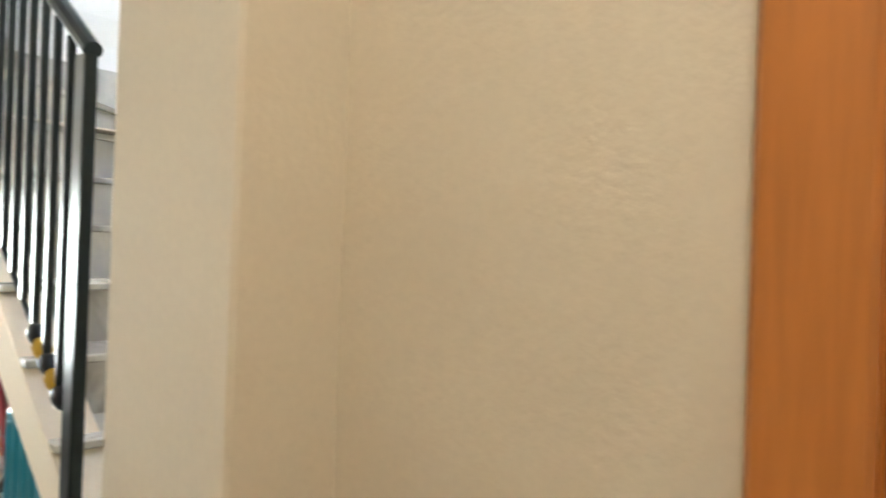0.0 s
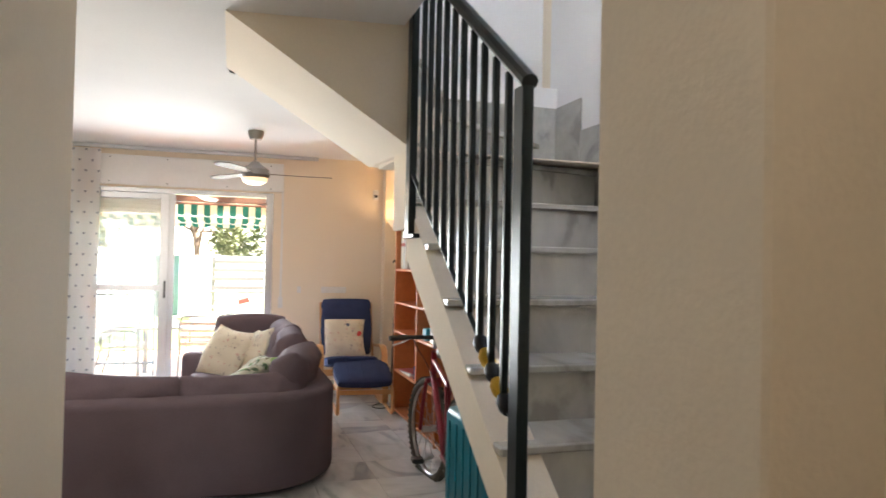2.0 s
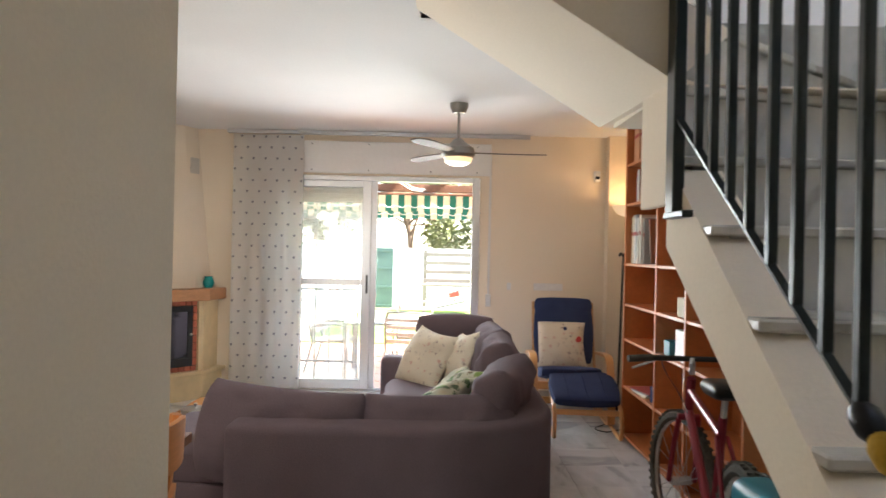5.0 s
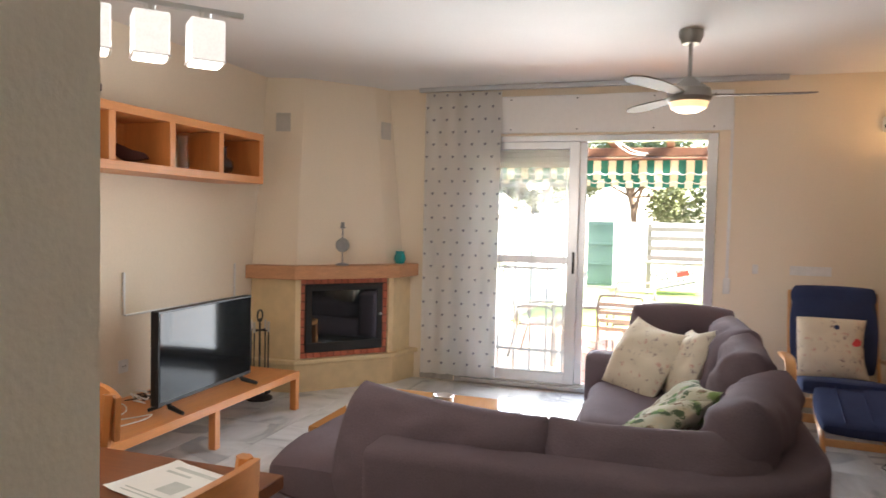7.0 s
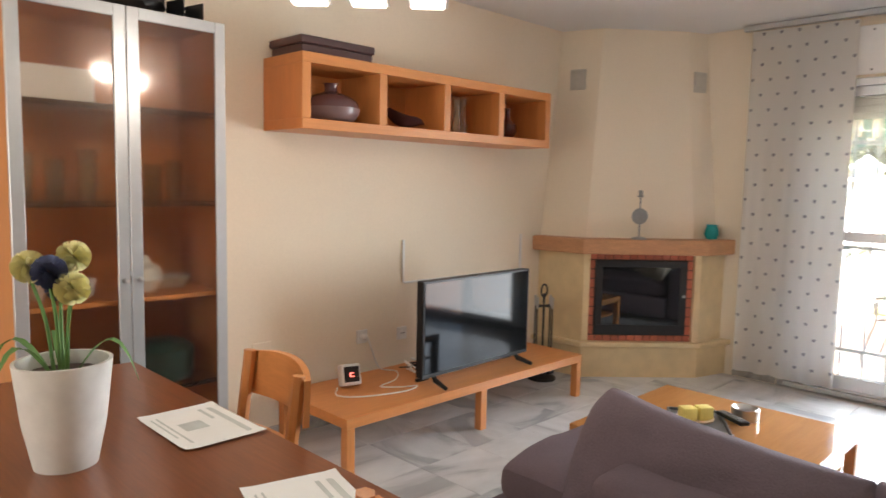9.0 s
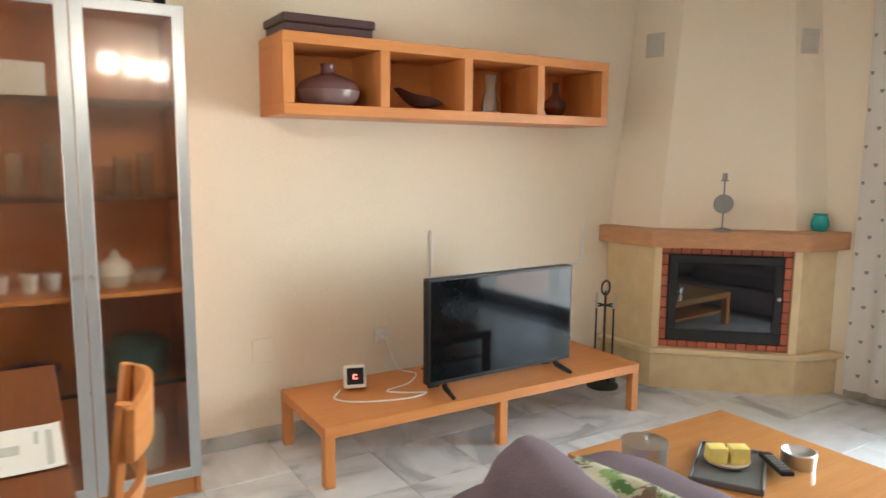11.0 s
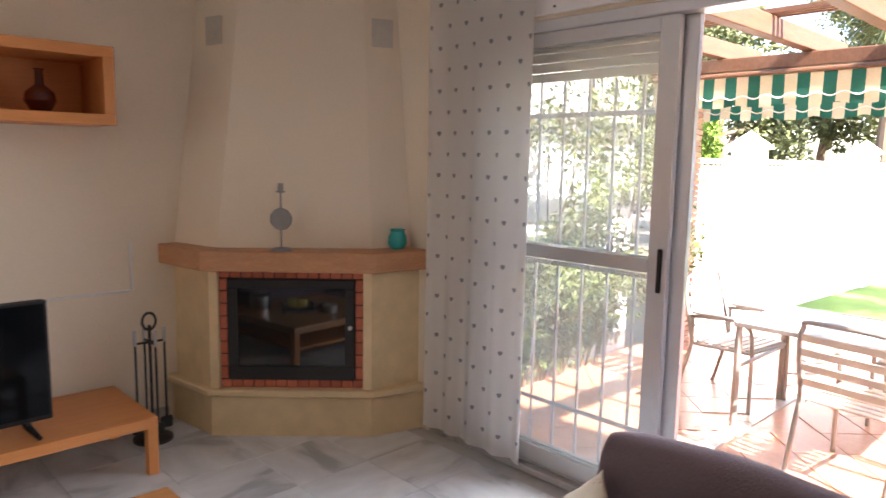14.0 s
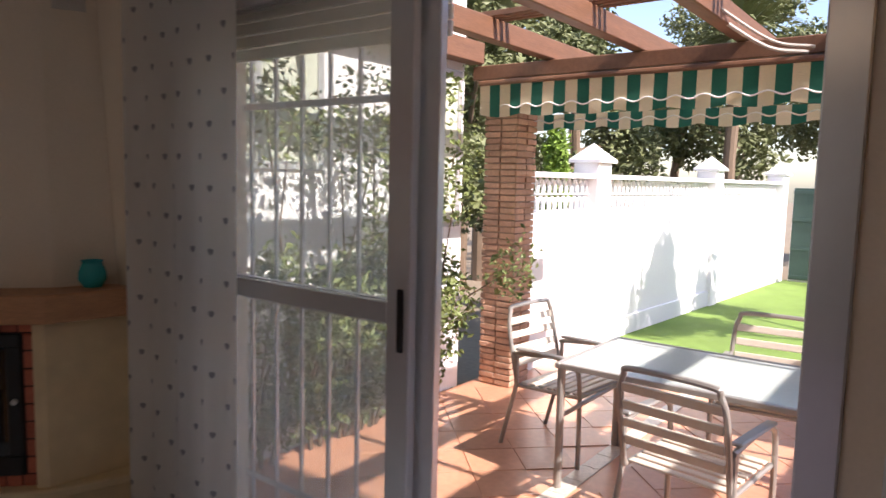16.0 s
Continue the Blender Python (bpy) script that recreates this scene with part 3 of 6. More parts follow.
# body behind the brick: left cheek, right cheek, back
T = 0.045
inner0, inner1 = P0 + fd * T, P1 - fd * T
part("cheek", prism([(-7.24, YT), tuple(P0), tuple(inner0), tuple(inner0 - fn * 0.25), (-7.5, YT)], 0.262, 0.905), CREAMSTONE, fire, "cream stone cheek")
part("cheek", prism([(XW, -2.63), tuple(P1), tuple(inner1), tuple(inner1 - fn * 0.25), (XW, -3.0)], 0.262, 0.905), CREAMSTONE, fire, "cream stone cheek")
part("mantel_beam", prism(plan(0.06, -7.15, -2.55), 0.905, 1.013, 0.008, seg=2), MANTEL, fire, "oak beam mantel")
hood0 = [(-7.25, YT), (-7.33, -3.285), (-7.965, -2.77), (XW, -2.70), (XW, YT)]
hood1 = [(-7.44, YT), (-7.53, -3.335), (-8.02, -2.93), (XW, -2.86), (XW, YT)]
part("hood", prism(hood0, 1.013, CEILING - 0.001, top=hood1), WALL, fire, "tapering cream plaster hood")
fm = Matrix(((fd.x, fn.x, 0, P0.x), (fd.y, fn.y, 0, P0.y), (0, 0, 1, 0), (0, 0, 0, 1)))
W = (P1 - P0).length
part("mortar_bed", box(T, W - T, -0.06, -0.035, 0.262, 0.905, m=fm), MORTAR, fire)
def brick(u, z, w, h):
    part("brick", box(u - w / 2, u + w / 2, -0.05, -0.026, z - h / 2, z + h / 2, 0.003, m=fm), BRICK, fire)
n = 13
for k in range(n):
    u = T + (k + 0.5) * (W - 2 * T) / n
    for z in (0.262 + 0.022, 0.905 - 0.022):
        brick(u, z, (W - 2 * T) / n - 0.006, 0.042)
for k in range(8):
    z = 0.309 + (k + 0.5) * (0.549 / 8)
    for u in (T + 0.022, W - T - 0.022):
        brick(u, z, 0.040, 0.549 / 8 - 0.007)
u0, u1, z0, z1 = T + 0.048, W - T - 0.048, 0.31, 0.857
stove = part("stove_frame", box(u0, u1, -0.034, -0.012, z0, z0 + 0.075, 0.004, m=fm), SOOT, fire, "black cast stove frame")
part("frame_bar", box(u0, u1, -0.034, -0.012, z1 - 0.05, z1, 0.004, m=fm), SOOT, stove)
part("frame_bar", box(u0, u0 + 0.05, -0.034, -0.012, z0 + 0.075, z1 - 0.05, 0.004, m=fm), SOOT, stove)
part("frame_bar", box(u1 - 0.05, u1, -0.034, -0.012, z0 + 0.075, z1 - 0.05, 0.004, m=fm), SOOT, stove)
part("stove_window", box(u0 + 0.05, u1 - 0.05, -0.03, -0.022, z0 + 0.075, z1 - 0.05, m=fm), STOVEGLASS, stove, "dark reflecting stove glass")
part("stove_catch", lathe([(0, 0), (0.011, 0.0), (0.011, 0.015), (0, 0.018)], 12), STEEL, stove, "small steel catch").matrix_world = fm @ pose(u1 - 0.022, -0.012, 0.6, -90, 0, 0)
# vents in the hood
VENTGREY = material("grey_vent_plastic", (0.58, 0.54, 0.47), 0.6, bump=0.05)
def vent(a, b, zc, label):
    d = (Vector(b) - Vector(a)).normalized()
    nn = Vector((d.y, -d.x))
    if nn.dot(Vector((1, 1))) < 0:
        nn = -nn
    mm = Matrix(((d.x, nn.x, 0, a[0]), (d.y, nn.y, 0, a[1]), (0, 0, 1, zc), (0, 0, 0, 1)))
    L = (Vector(b) - Vector(a)).length
    v = part("hood_vent", box(L / 2 - 0.06, L / 2 + 0.06, 0.004, 0.012, -0.075, 0.075, 0.002, m=mm), VENTGREY, fire, label)
    for k in range(8):
        part("slat", box(L / 2 - 0.05, L / 2 + 0.05, 0.012, 0.017, -0.062 + k * 0.0165, -0.054 + k * 0.0165, m=mm), VENTGREY, v)
f = (2.17 - 1.013) / (CEILING - 1.013)
mixp = lambda i: tuple(Vector(hood0[i]).lerp(Vector(hood1[i]), f))
vent(mixp(0), mixp(1), 2.17, "grey louvred vent")
vent(mixp(2), mixp(3), 2.17, "grey louvred vent")

# ---- wall shelf ----
def board(parent, name, mat, x0, x1, y0, y1, z0, z1, label=""):
    return part(name, box(x0, x1, y0, y1, z0, z1, 0.002), mat, parent, label)

ws = thing("wall_shelf", "orange beech wall shelf unit with four open cubes", "wall shelf")
SX0, SX1, SY0, SY1, SZ0, SZ1 = -6.845, -4.905, Y_TV + 0.003, -3.285, 1.632, 1.992
board(ws, "bottom", BEECH, SX0, SX1, SY0, SY1, SZ0, SZ0 + 0.05)
board(ws, "top", BEECH, SX0, SX1, SY0, SY1, SZ1 - 0.05, SZ1)
board(ws, "back", BEECH, SX0 + 0.05, SX1 - 0.05, SY0, SY0 + 0.012, SZ0 + 0.05, SZ1 - 0.05)
for k in range(5):
    x = SX0 + k * (SX1 - SX0 - 0.05) / 4
    board(ws, "upright", BEECH_Z, x, x + 0.05, SY0 + 0.012 if 0 < k < 4 else SY0, SY1 - 0.001, SZ0 + 0.05, SZ1 - 0.05)

# ---- tv bench ----
bench = thing("tv_bench", "long low orange beech bench with six square legs", "tv bench")
BX0, BX1, BY0, BY1, BZ = -6.87, -4.95, -3.575, -2.98, 0.28
board(bench, "top", BEECH, BX0, BX1, BY0, BY1, BZ - 0.05, BZ)
for x in (BX0, (BX0 + BX1) / 2 - 0.025, BX1 - 0.05):
    for y in (BY0, BY1 - 0.05):
        board(bench, "leg", BEECH_Z, x + 0.001, x + 0.049, y + 0.001, y + 0.049, 0, BZ - 0.05)

# ---- coffee table ----
ct = thing("coffee_table", "low square orange beech coffee table with glossy top", "coffee table")
CX0, CX1, CY0, CY1, CZ = -6.62, -5.68, -2.25, -1.29, 0.29
GLOSSBEECH = material("glossy_beech", (0.47, 0.215, 0.075), 0.08, vary=0.14, grain=14, coarse=3, bump=0.0, stretch=(0.7, 9, 9))
board(ct, "top", GLOSSBEECH, CX0, CX1, CY0, CY1, CZ - 0.05, CZ)
for x in (CX0, CX1 - 0.05):
    for y in (CY0, CY1 - 0.05):
        board(ct, "leg", BEECH_Z, x + 0.001, x + 0.049, y + 0.001, y + 0.049, 0, CZ - 0.05)

# ---- sofa ----
sofa = thing("corner_sofa", "mauve-grey fabric corner sofa with loose back cushions", "sofa")
def arc(cx_, cy_, r, a0, a1, n_=8):
    return [(cx_ + r * math.cos(radians(a0 + (a1 - a0) * k / n_)), cy_ + r * math.sin(radians(a0 + (a1 - a0) * k / n_))) for k in range(n_ + 1)]
SO_X, SO_Y, SO_F, SO_R = -4.62, 0.11, -6.95, 0.58
outer = [(SO_X, -1.47)] + arc(SO_X - SO_R, SO_Y - SO_R, SO_R, 0, 90) + [(SO_F, SO_Y)]
inner = [(SO_F, SO_Y - 0.2)] + arc(SO_X - SO_R, SO_Y - SO_R, SO_R - 0.2, 90, 0) + [(SO_X - 0.2, -1.47)]
part("back_frame", prism(outer + inner, 0.04, 0.605, 0.045, seg=4), PURPLE, sofa, "curved padded sofa back", True)
seat = [(SO_X - 0.21, -2.05), (SO_X - 0.21, -0.30), (SO_X - 0.45, -0.06), (SO_F, -0.06), (SO_F, -0.95), (-5.62, -0.95), (-5.62, -2.05)]
part("seat_base", prism(seat, 0.05, 0.26, 0.03, seg=2), PURPLE, sofa, "upholstered seat base", True)
for w, d, x, y in ((0.92, 0.88, -5.30, -1.62), (0.92, 0.80, -5.30, -0.62), (0.86, 0.80, -6.30, -0.5)):
    part("seat_cushion", cushion(w, d, 0.20, pose(x, y, 0.33), x, 0.18, 0.012), PURPLE, sofa, "plump seat cushion", True)
part("seat_cushion", cushion(0.66, 0.80, 0.20, pose(-6.62, -0.5, 0.335), 3, 0.18, 0.012), PURPLE, sofa, "", True)
SIDEWAYS = pose(0, 0, 0, 0, 0, 90)
part("back_cushion", cushion(0.86, 0.55, 0.27, pose(-4.88, -1.25, 0.50, 0, 74, 0) @ pose(0, 0, 0, 0, 0, 85), 2, 0.34, 0.036, 30, 0.05, 0.15), PURPLE, sofa, "slouching back cushion", True)
part("back_cushion", cushion(0.82, 0.50, 0.27, pose(-4.90, -0.50, 0.50, 0, 66, 0) @ pose(0, 0, 0, 0, 0, 92), 5, 0.34, 0.034, 30, 0.05, 0.15), PURPLE, sofa, "slumped back cushion", True)
part("back_cushion", cushion(0.74, 0.60, 0.27, pose(-5.20, -0.17, 0.59, 70, 0, -16), 7, 0.42, 0.045, 30, 0.06, 0.15), PURPLE, sofa, "", True)
part("back_cushion", cushion(0.68, 0.60, 0.24, pose(-5.84, -0.14, 0.63, 78, 0, -3), 9, 0.42, 0.04, 30, 0.05, 0.15), PURPLE, sofa, "", True)
part("back_cushion", cushion(0.66, 0.60, 0.24, pose(-6.44, -0.13, 0.64, 78, 0, 4), 11, 0.42, 0.04, 30, 0.05, 0.15), PURPLE, sofa, "", True)
part("arm", box(SO_F - 0.22, SO_F, -0.95, SO_Y, 0.05, 0.56, 0.05, seg=3), PURPLE, sofa, "padded sofa arm", True)
part("arm_cushion", cushion(0.68, 0.58, 0.18, pose(-7.07, -0.36, 0.63, 0, -80, 0) @ pose(0, 0, 0, 0, 0, -90), 12, 0.35, 0.02), PURPLE, sofa, "upright end cushion", True)

# ---- glazed cabinet ----
cab = thing("glazed_cabinet", "tall beech display cabinet with silver-framed smoked glass doors", "display cabinet")
KX0, KX1, KY0, KY1, KZ = -4.485, -3.68, Y_TV + 0.003, -3.225, 2.03
for x in (KX0, KX1 - 0.02):
    board(cab, "side", BEECH_Z, x, x + 0.02, KY0, KY1 - 0.022, 0, KZ)
for z in (0.08, 0.50, 0.885, 1.27, 1.64, KZ - 0.02):
    board(cab, "shelf", BEECH if z in (0.08, 0.885, KZ - 0.02) else GLASS, KX0 + 0.02, KX1 - 0.02, KY0 + 0.01, KY1 - 0.03, z, z + 0.02)
board(cab, "back", BEECH_Z, KX0 + 0.02, KX1 - 0.02, KY0, KY0 + 0.01, 0.08, KZ)
board(cab, "plinth", BEECH, KX0 + 0.02, KX1 - 0.02, KY1 - 0.05, KY1 - 0.03, 0, 0.08)
SMOKEGLASS = glass("smoked_frosted_glass", (0.66, 0.58, 0.50), 0.24)
SMOKEGLASS.node_tree.nodes["Principled BSDF"].inputs["IOR"].default_value = 1.3
SMOKEGLASS.node_tree.nodes["Principled BSDF"].inputs["Coat Weight"].default_value = 0.7
SMOKEGLASS.node_tree.nodes["Principled BSDF"].inputs["Coat Roughness"].default_value = 0.03
mid = (KX0 + KX1) / 2
for x0, x1, hx in ((KX0, mid - 0.002, mid - 0.03), (mid + 0.002, KX1, mid + 0.03)):
    dr_ = board(cab, "door", ALUSILVER, x0, x0 + 0.045, KY1 - 0.02, KY1, 0.085, KZ, "silver framed glass door")
    board(dr_, "stile", ALUSILVER, x1 - 0.045, x1, KY1 - 0.02, KY1, 0.085, KZ)
    board(dr_, "rail", ALUSILVER, x0 + 0.045, x1 - 0.045, KY1 - 0.02, KY1, 0.085, 0.13)
    board(dr_, "rail", ALUSILVER, x0 + 0.045, x1 - 0.045, KY1 - 0.02, KY1, KZ - 0.045, KZ)
    p = board(dr_, "pane", SMOKEGLASS, x0 + 0.045, x1 - 0.045, KY1 - 0.013, KY1 - 0.008, 0.13, KZ - 0.045, "smoked glass pane")
    p.visible_shadow = False
    part("knob", lathe([(0, 0), (0.006, 0), (0.006, 0.012), (0.011, 0.016), (0.011, 0.024), (0, 0.026)], 12), STEEL, dr_, "steel knob").matrix_world = pose(hx, KY1, 0.985, -90, 0, 0)

# ---- dining table ----
dt = thing("dining_table", "dark red-brown wooden dining table", "dining table")
TX0, TX1, TY0, TY1, TZ = -3.955, -3.05, -2.88, -1.37, 0.75
board(dt, "top", DARKWOOD, TX0, TX1, TY0, TY1, TZ - 0.035, TZ)
for x0, x1, y0, y1 in ((TX0 + 0.06, TX1 - 0.06, TY0 + 0.05, TY0 + 0.075), (TX0 + 0.06, TX1 - 0.06, TY1 - 0.075, TY1 - 0.05), (TX0 + 0.05, TX0 + 0.075, TY0 + 0.075, TY1 - 0.075), (TX1 - 0.075, TX1 - 0.05, TY0 + 0.075, TY1 - 0.075)):
    board(dt, "apron", DARKWOOD, x0, x1, y0, y1, TZ - 0.115, TZ - 0.036)
for x in (TX0 + 0.045, TX1 - 0.105):
    for y in (TY0 + 0.045, TY1 - 0.105):
        board(dt, "leg", DARKWOOD, x, x + 0.06, y, y + 0.06, 0, TZ - 0.036)

def dining_chair(m):
    c = thing("dining_chair", "orange beech dining chair with curved back rails", "chair", m, "chairs round the dining table")
    # faces +x in its own space
    part("seat", box(-0.21, 0.21, -0.21, 0.21, 0.43, 0.455, 0.008, seg=2), BEECH, c)
    for x in (-0.19, 0.17):
        for y in (-0.19, 0.16):
            if x < 0:
                part("back_leg", tube([(-0.19, y + 0.015, 0), (-0.185, y + 0.015, 0.45), (-0.235, y + 0.015, 0.86)], 0.019, 6), BEECH_Z, c)
            else:
                part("front_leg", box(x, x + 0.032, y, y + 0.032, 0, 0.43, 0.003), BEECH_Z, c)
    for z, h in ((0.785, 0.13), (0.60, 0.05)):
        bm_ = bmesh.new()
        rows = []
        for k in range(9):
            y = -0.20 + 0.05 * k
            bow = -0.235 - 0.045 * (1 - (y / 0.2) ** 2) + (0.86 - z - h / 2) * 0.12
            rise = 0.02 * (1 - (y / 0.2) ** 2) if h > 0.06 else 0
            rows.append([bm_.verts.new(v) for v in ((bow, y, z - h / 2), (bow - 0.02, y, z - h / 2), (bow - 0.025, y, z + h / 2 + rise), (bow - 0.005, y, z + h / 2 + rise))])
        for a, b in zip(rows, rows[1:]):
            for i in range(4):
                bm_.faces.new((a[i], a[(i + 1) % 4], b[(i + 1) % 4], b[i]))
        bm_.faces.new(rows[0][::-1]), bm_.faces.new(rows[-1])
        bmesh.ops.recalc_face_normals(bm_, faces=bm_.faces[:])
        part("back_rail", bm_, BEECH_Y, c, "", True)
    for y in (-0.175, 0.175):
        part("side_rail", box(-0.18, 0.19, y - 0.01, y + 0.01, 0.38, 0.43, 0.003), BEECH, c)
    return c

chair = dining_chair(pose(-3.865, -2.24, 0, 0, 0, -8))
copy_thing(chair, pose(-3.60, -1.60, 0, 0, 0, -92))

# ---- television ----
tv = thing("television", "black flat-screen television on splayed feet", "television", pose(-6.0, -3.11, BZ, 0, 0, 2))
TW, TB, TT = 0.935, 0.055, 0.585
part("housing", box(-TW / 2, TW / 2, -0.055, -0.012, TB, TT, 0.006), PLASTIC_B, tv)
part("bezel", box(-TW / 2, TW / 2, -0.012, 0.0, TB, TT, 0.002), PLASTIC_B, tv)
part("screen", box(-TW / 2 + 0.012, TW / 2 - 0.012, 0.001, 0.003, TB + 0.022, TT - 0.012), SCREEN, tv, "dark switched-off screen")
for s_ in (-1, 1):
    part("foot", tube([(s_ * 0.36, -0.03, TB + 0.02), (s_ * 0.37, 0.0, 0.035), (s_ * 0.385, 0.10, 0.012)], [0.013, 0.016, 0.011], 6), PLASTIC_B, tv)
    part("foot", tube([(s_ * 0.36, -0.03, TB + 0.02), (s_ * 0.37, -0.06, 0.035), (s_ * 0.385, -0.13, 0.008)], 0.011, 6), PLASTIC_B, tv)

# ---- armchair ----
pc = thing("armchair", "bentwood armchair with navy blue quilted cushion", "armchair", pose(-7.52, 0.63, 0, 0, 0, -4))
for s_ in (-1, 1):
    y = s_ * 0.31
    side = smooth_line([(-0.32, y, 0.02), (0.36, y, 0.03), (0.46, y, 0.12), (0.40, y, 0.42), (0.28, y, 0.55), (-0.10, y, 0.53), (-0.34, y, 0.50)], 6)
    bm = bmesh.new()
    rows = []
    for i, p in enumerate(side):
        d = (side[min(i + 1, len(side) - 1)] - side[max(i - 1, 0)]).normalized()
        nrm = Vector((-d.z, 0, d.x)) * 0.012
        rows.append([bm.verts.new(p + q_) for q_ in (nrm + Vector((0, -0.03, 0)), nrm + Vector((0, 0.03, 0)), -nrm + Vector((0, 0.03, 0)), -nrm + Vector((0, -0.03, 0)))])
    for a, b in zip(rows, rows[1:]):
        for i in range(4):
            bm.faces.new((a[i], a[(i + 1) % 4], b[(i + 1) % 4], b[i]))
    bm.faces.new(rows[0][::-1]), bm.faces.new(rows[-1])
    bmesh.ops.recalc_face_normals(bm, faces=bm.faces[:])
    part("side_frame", bm, BENTWOOD, pc, "bent laminated birch side", True)
part("cross_rail", box(0.38, 0.41, -0.28, 0.28, 0.30, 0.36, 0.004), BENTWOOD, pc)
part("cross_rail", box(-0.33, -0.30, -0.28, 0.28, 0.03, 0.09, 0.004), BENTWOOD, pc)
part("seat_cushion", cushion(0.58, 0.56, 0.11, pose(0.12, 0, 0.39, 0, -9, 0), 4, 0.2, 0.006), BLUE, pc, "quilted navy seat cushion", True)
part("back_cushion", cushion(0.62, 0.56, 0.11, pose(-0.30, 0, 0.68, 0, 72, 0), 6, 0.2, 0.006), BLUE, pc, "quilted navy back cushion", True)
for s_ in (-0.27, 0.27):
    part("back_slat", tube([(-0.14, s_, 0.30), (-0.32, s_, 0.62), (-0.44, s_, 0.95)], 0.014, 6), BENTWOOD, pc)
part("head_pillow", cushion(0.16, 0.55, 0.10, pose(-0.375, 0, 0.92, 0, 75, 0), 8, 0.25, 0.005), BLUE, pc, "navy head cushion", True)

# ---- bookcase ----
bc = thing("bookcase", "tall cherry-coloured bookcase with books and odds and ends", "bookcase")
OX0, OX1, OY0, OY1, OZ = -6.82, -4.72, 0.93, 1.22, 2.44
cols = (OX0, -6.05, -5.5, OX1)
for x in cols:
    board(bc, "upright", CHERRY, x - 0.012, x + 0.012, OY0, OY1, 0, OZ if x < -6 else (1.9 if x < -5.4 else 1.2))
for i, (a, b) in enumerate(zip(cols, cols[1:])):
    for z in (0.04, 0.404, 0.77, 1.038, 1.346, 1.802, 2.105, OZ - 0.005):
        if z < (OZ, 1.85, 1.1)[i]:
            board(bc, "shelf", CHERRY, a + 0.012, b - 0.012, OY0 + 0.005, OY1 - 0.008, z - 0.02, z)
    board(bc, "back", CHERRY, a + 0.012, b - 0.012, OY1 - 0.007, OY1, 0.02, (OZ - 0.02, 1.84, 1.08)[i])

# ---- curtain ----
def curtain_mesh():
    bm_ = bmesh.new()
    ny, nz = 60, 12
    g = {}
    for i in range(ny + 1):
        for k in range(nz + 1):
            u, v = i / ny, k / nz
            y = -2.49 + 0.67 * u
            z = 2.49 - 2.43 * v
            amp = 0.004 + 0.010 * v
            x = -8.12 + amp * math.sin(u * 26 + 0.8 * v) + 0.006 * math.sin(u * 9 + 2)
            g[i, k] = bm_.verts.new((x, y, z))
    for i in range(ny):
        for k in range(nz):
            bm_.faces.new((g[i, k], g[i + 1, k], g[i + 1, k + 1], g[i, k + 1]))
    bmesh.ops.solidify(bm_, geom=bm_.faces[:], thickness=0.0015)
    return bm_

CURTAIN = bpy.data.materials.new("white_dotted_voile")
CURTAIN.use_nodes = True
t = CURTAIN.node_tree
b = t.nodes["Principled BSDF"]
b.inputs["Roughness"].default_value = 0.9
co = t.nodes.new("ShaderNodeTexCoord")
sep = t.nodes.new("ShaderNodeSeparateXYZ")
t.links.new(co.outputs["Object"], sep.inputs[0])
def mnode(op, a, b_=None, c=None):
    n_ = t.nodes.new("ShaderNodeMath")
    n_.operation = op
    for i, v in enumerate((a, b_, c)):
        if v is None:
            continue
        if isinstance(v, (int, float)):
            n_.inputs[i].default_value = v
        else:
            t.links.new(v, n_.inputs[i])
    return n_.outputs[0]
# printed hearts in offset rows
row = mnode("DIVIDE", sep.outputs["Z"], 0.105)
odd = mnode("MULTIPLY", mnode("MODULO", mnode("FLOOR", mnode("ADD", row, 100)), 2), 0.5)
col = mnode("ADD", mnode("ADD", mnode("DIVIDE", sep.outputs["Y"], 0.115), 100), odd)
du = mnode("MULTIPLY", mnode("SUBTRACT", mnode("FRACT", col), 0.5), 0.115)
dv = mnode("MULTIPLY", mnode("SUBTRACT", mnode("FRACT", mnode("ADD", row, 100)), 0.5), 0.105)
dv = mnode("SUBTRACT", dv, mnode("MULTIPLY", mnode("ABSOLUTE", du), 0.55))
dist = mnode("SQRT", mnode("ADD", mnode("MULTIPLY", du, du), mnode("MULTIPLY", dv, dv)))
inside = mnode("LESS_THAN", dist, 0.0108)
mixc = t.nodes.new("ShaderNodeMix")
mixc.data_type = "RGBA"
mixc.inputs[6].default_value, mixc.inputs[7].default_value = (0.93, 0.92, 0.90, 1), (0.40, 0.40, 0.45, 1)
t.links.new(inside, mixc.inputs[0])
t.links.new(mixc.outputs[2], b.inputs["Base Color"])
tr = t.nodes.new("ShaderNodeBsdfTranslucent")
t.links.new(mixc.outputs[2], tr.inputs[0])
ms = t.nodes.new("ShaderNodeMixShader")
ms.inputs[0].default_value = 0.62
t.links.new(b.outputs[0], ms.inputs[1])
t.links.new(tr.outputs[0], ms.inputs[2])
t.links.new(ms.outputs[0], t.nodes["Material Output"].inputs[0])
cur = tagged(link("curtain", curtain_mesh(), CURTAIN, None, True), "white panel curtain printed with small grey hearts", "curtain")
rail = thing("curtain_rail", "thin grey metal curtain rail under the ceiling", "curtain rail")
part("track", box(-8.15, -8.10, -2.55, 0.35, 2.50, 2.535, 0.003), ALUSILVER, rail)
part("bracket", box(-8.135, -8.115, -1.2, -1.15, 2.534, CEILING), ALUSILVER, rail)

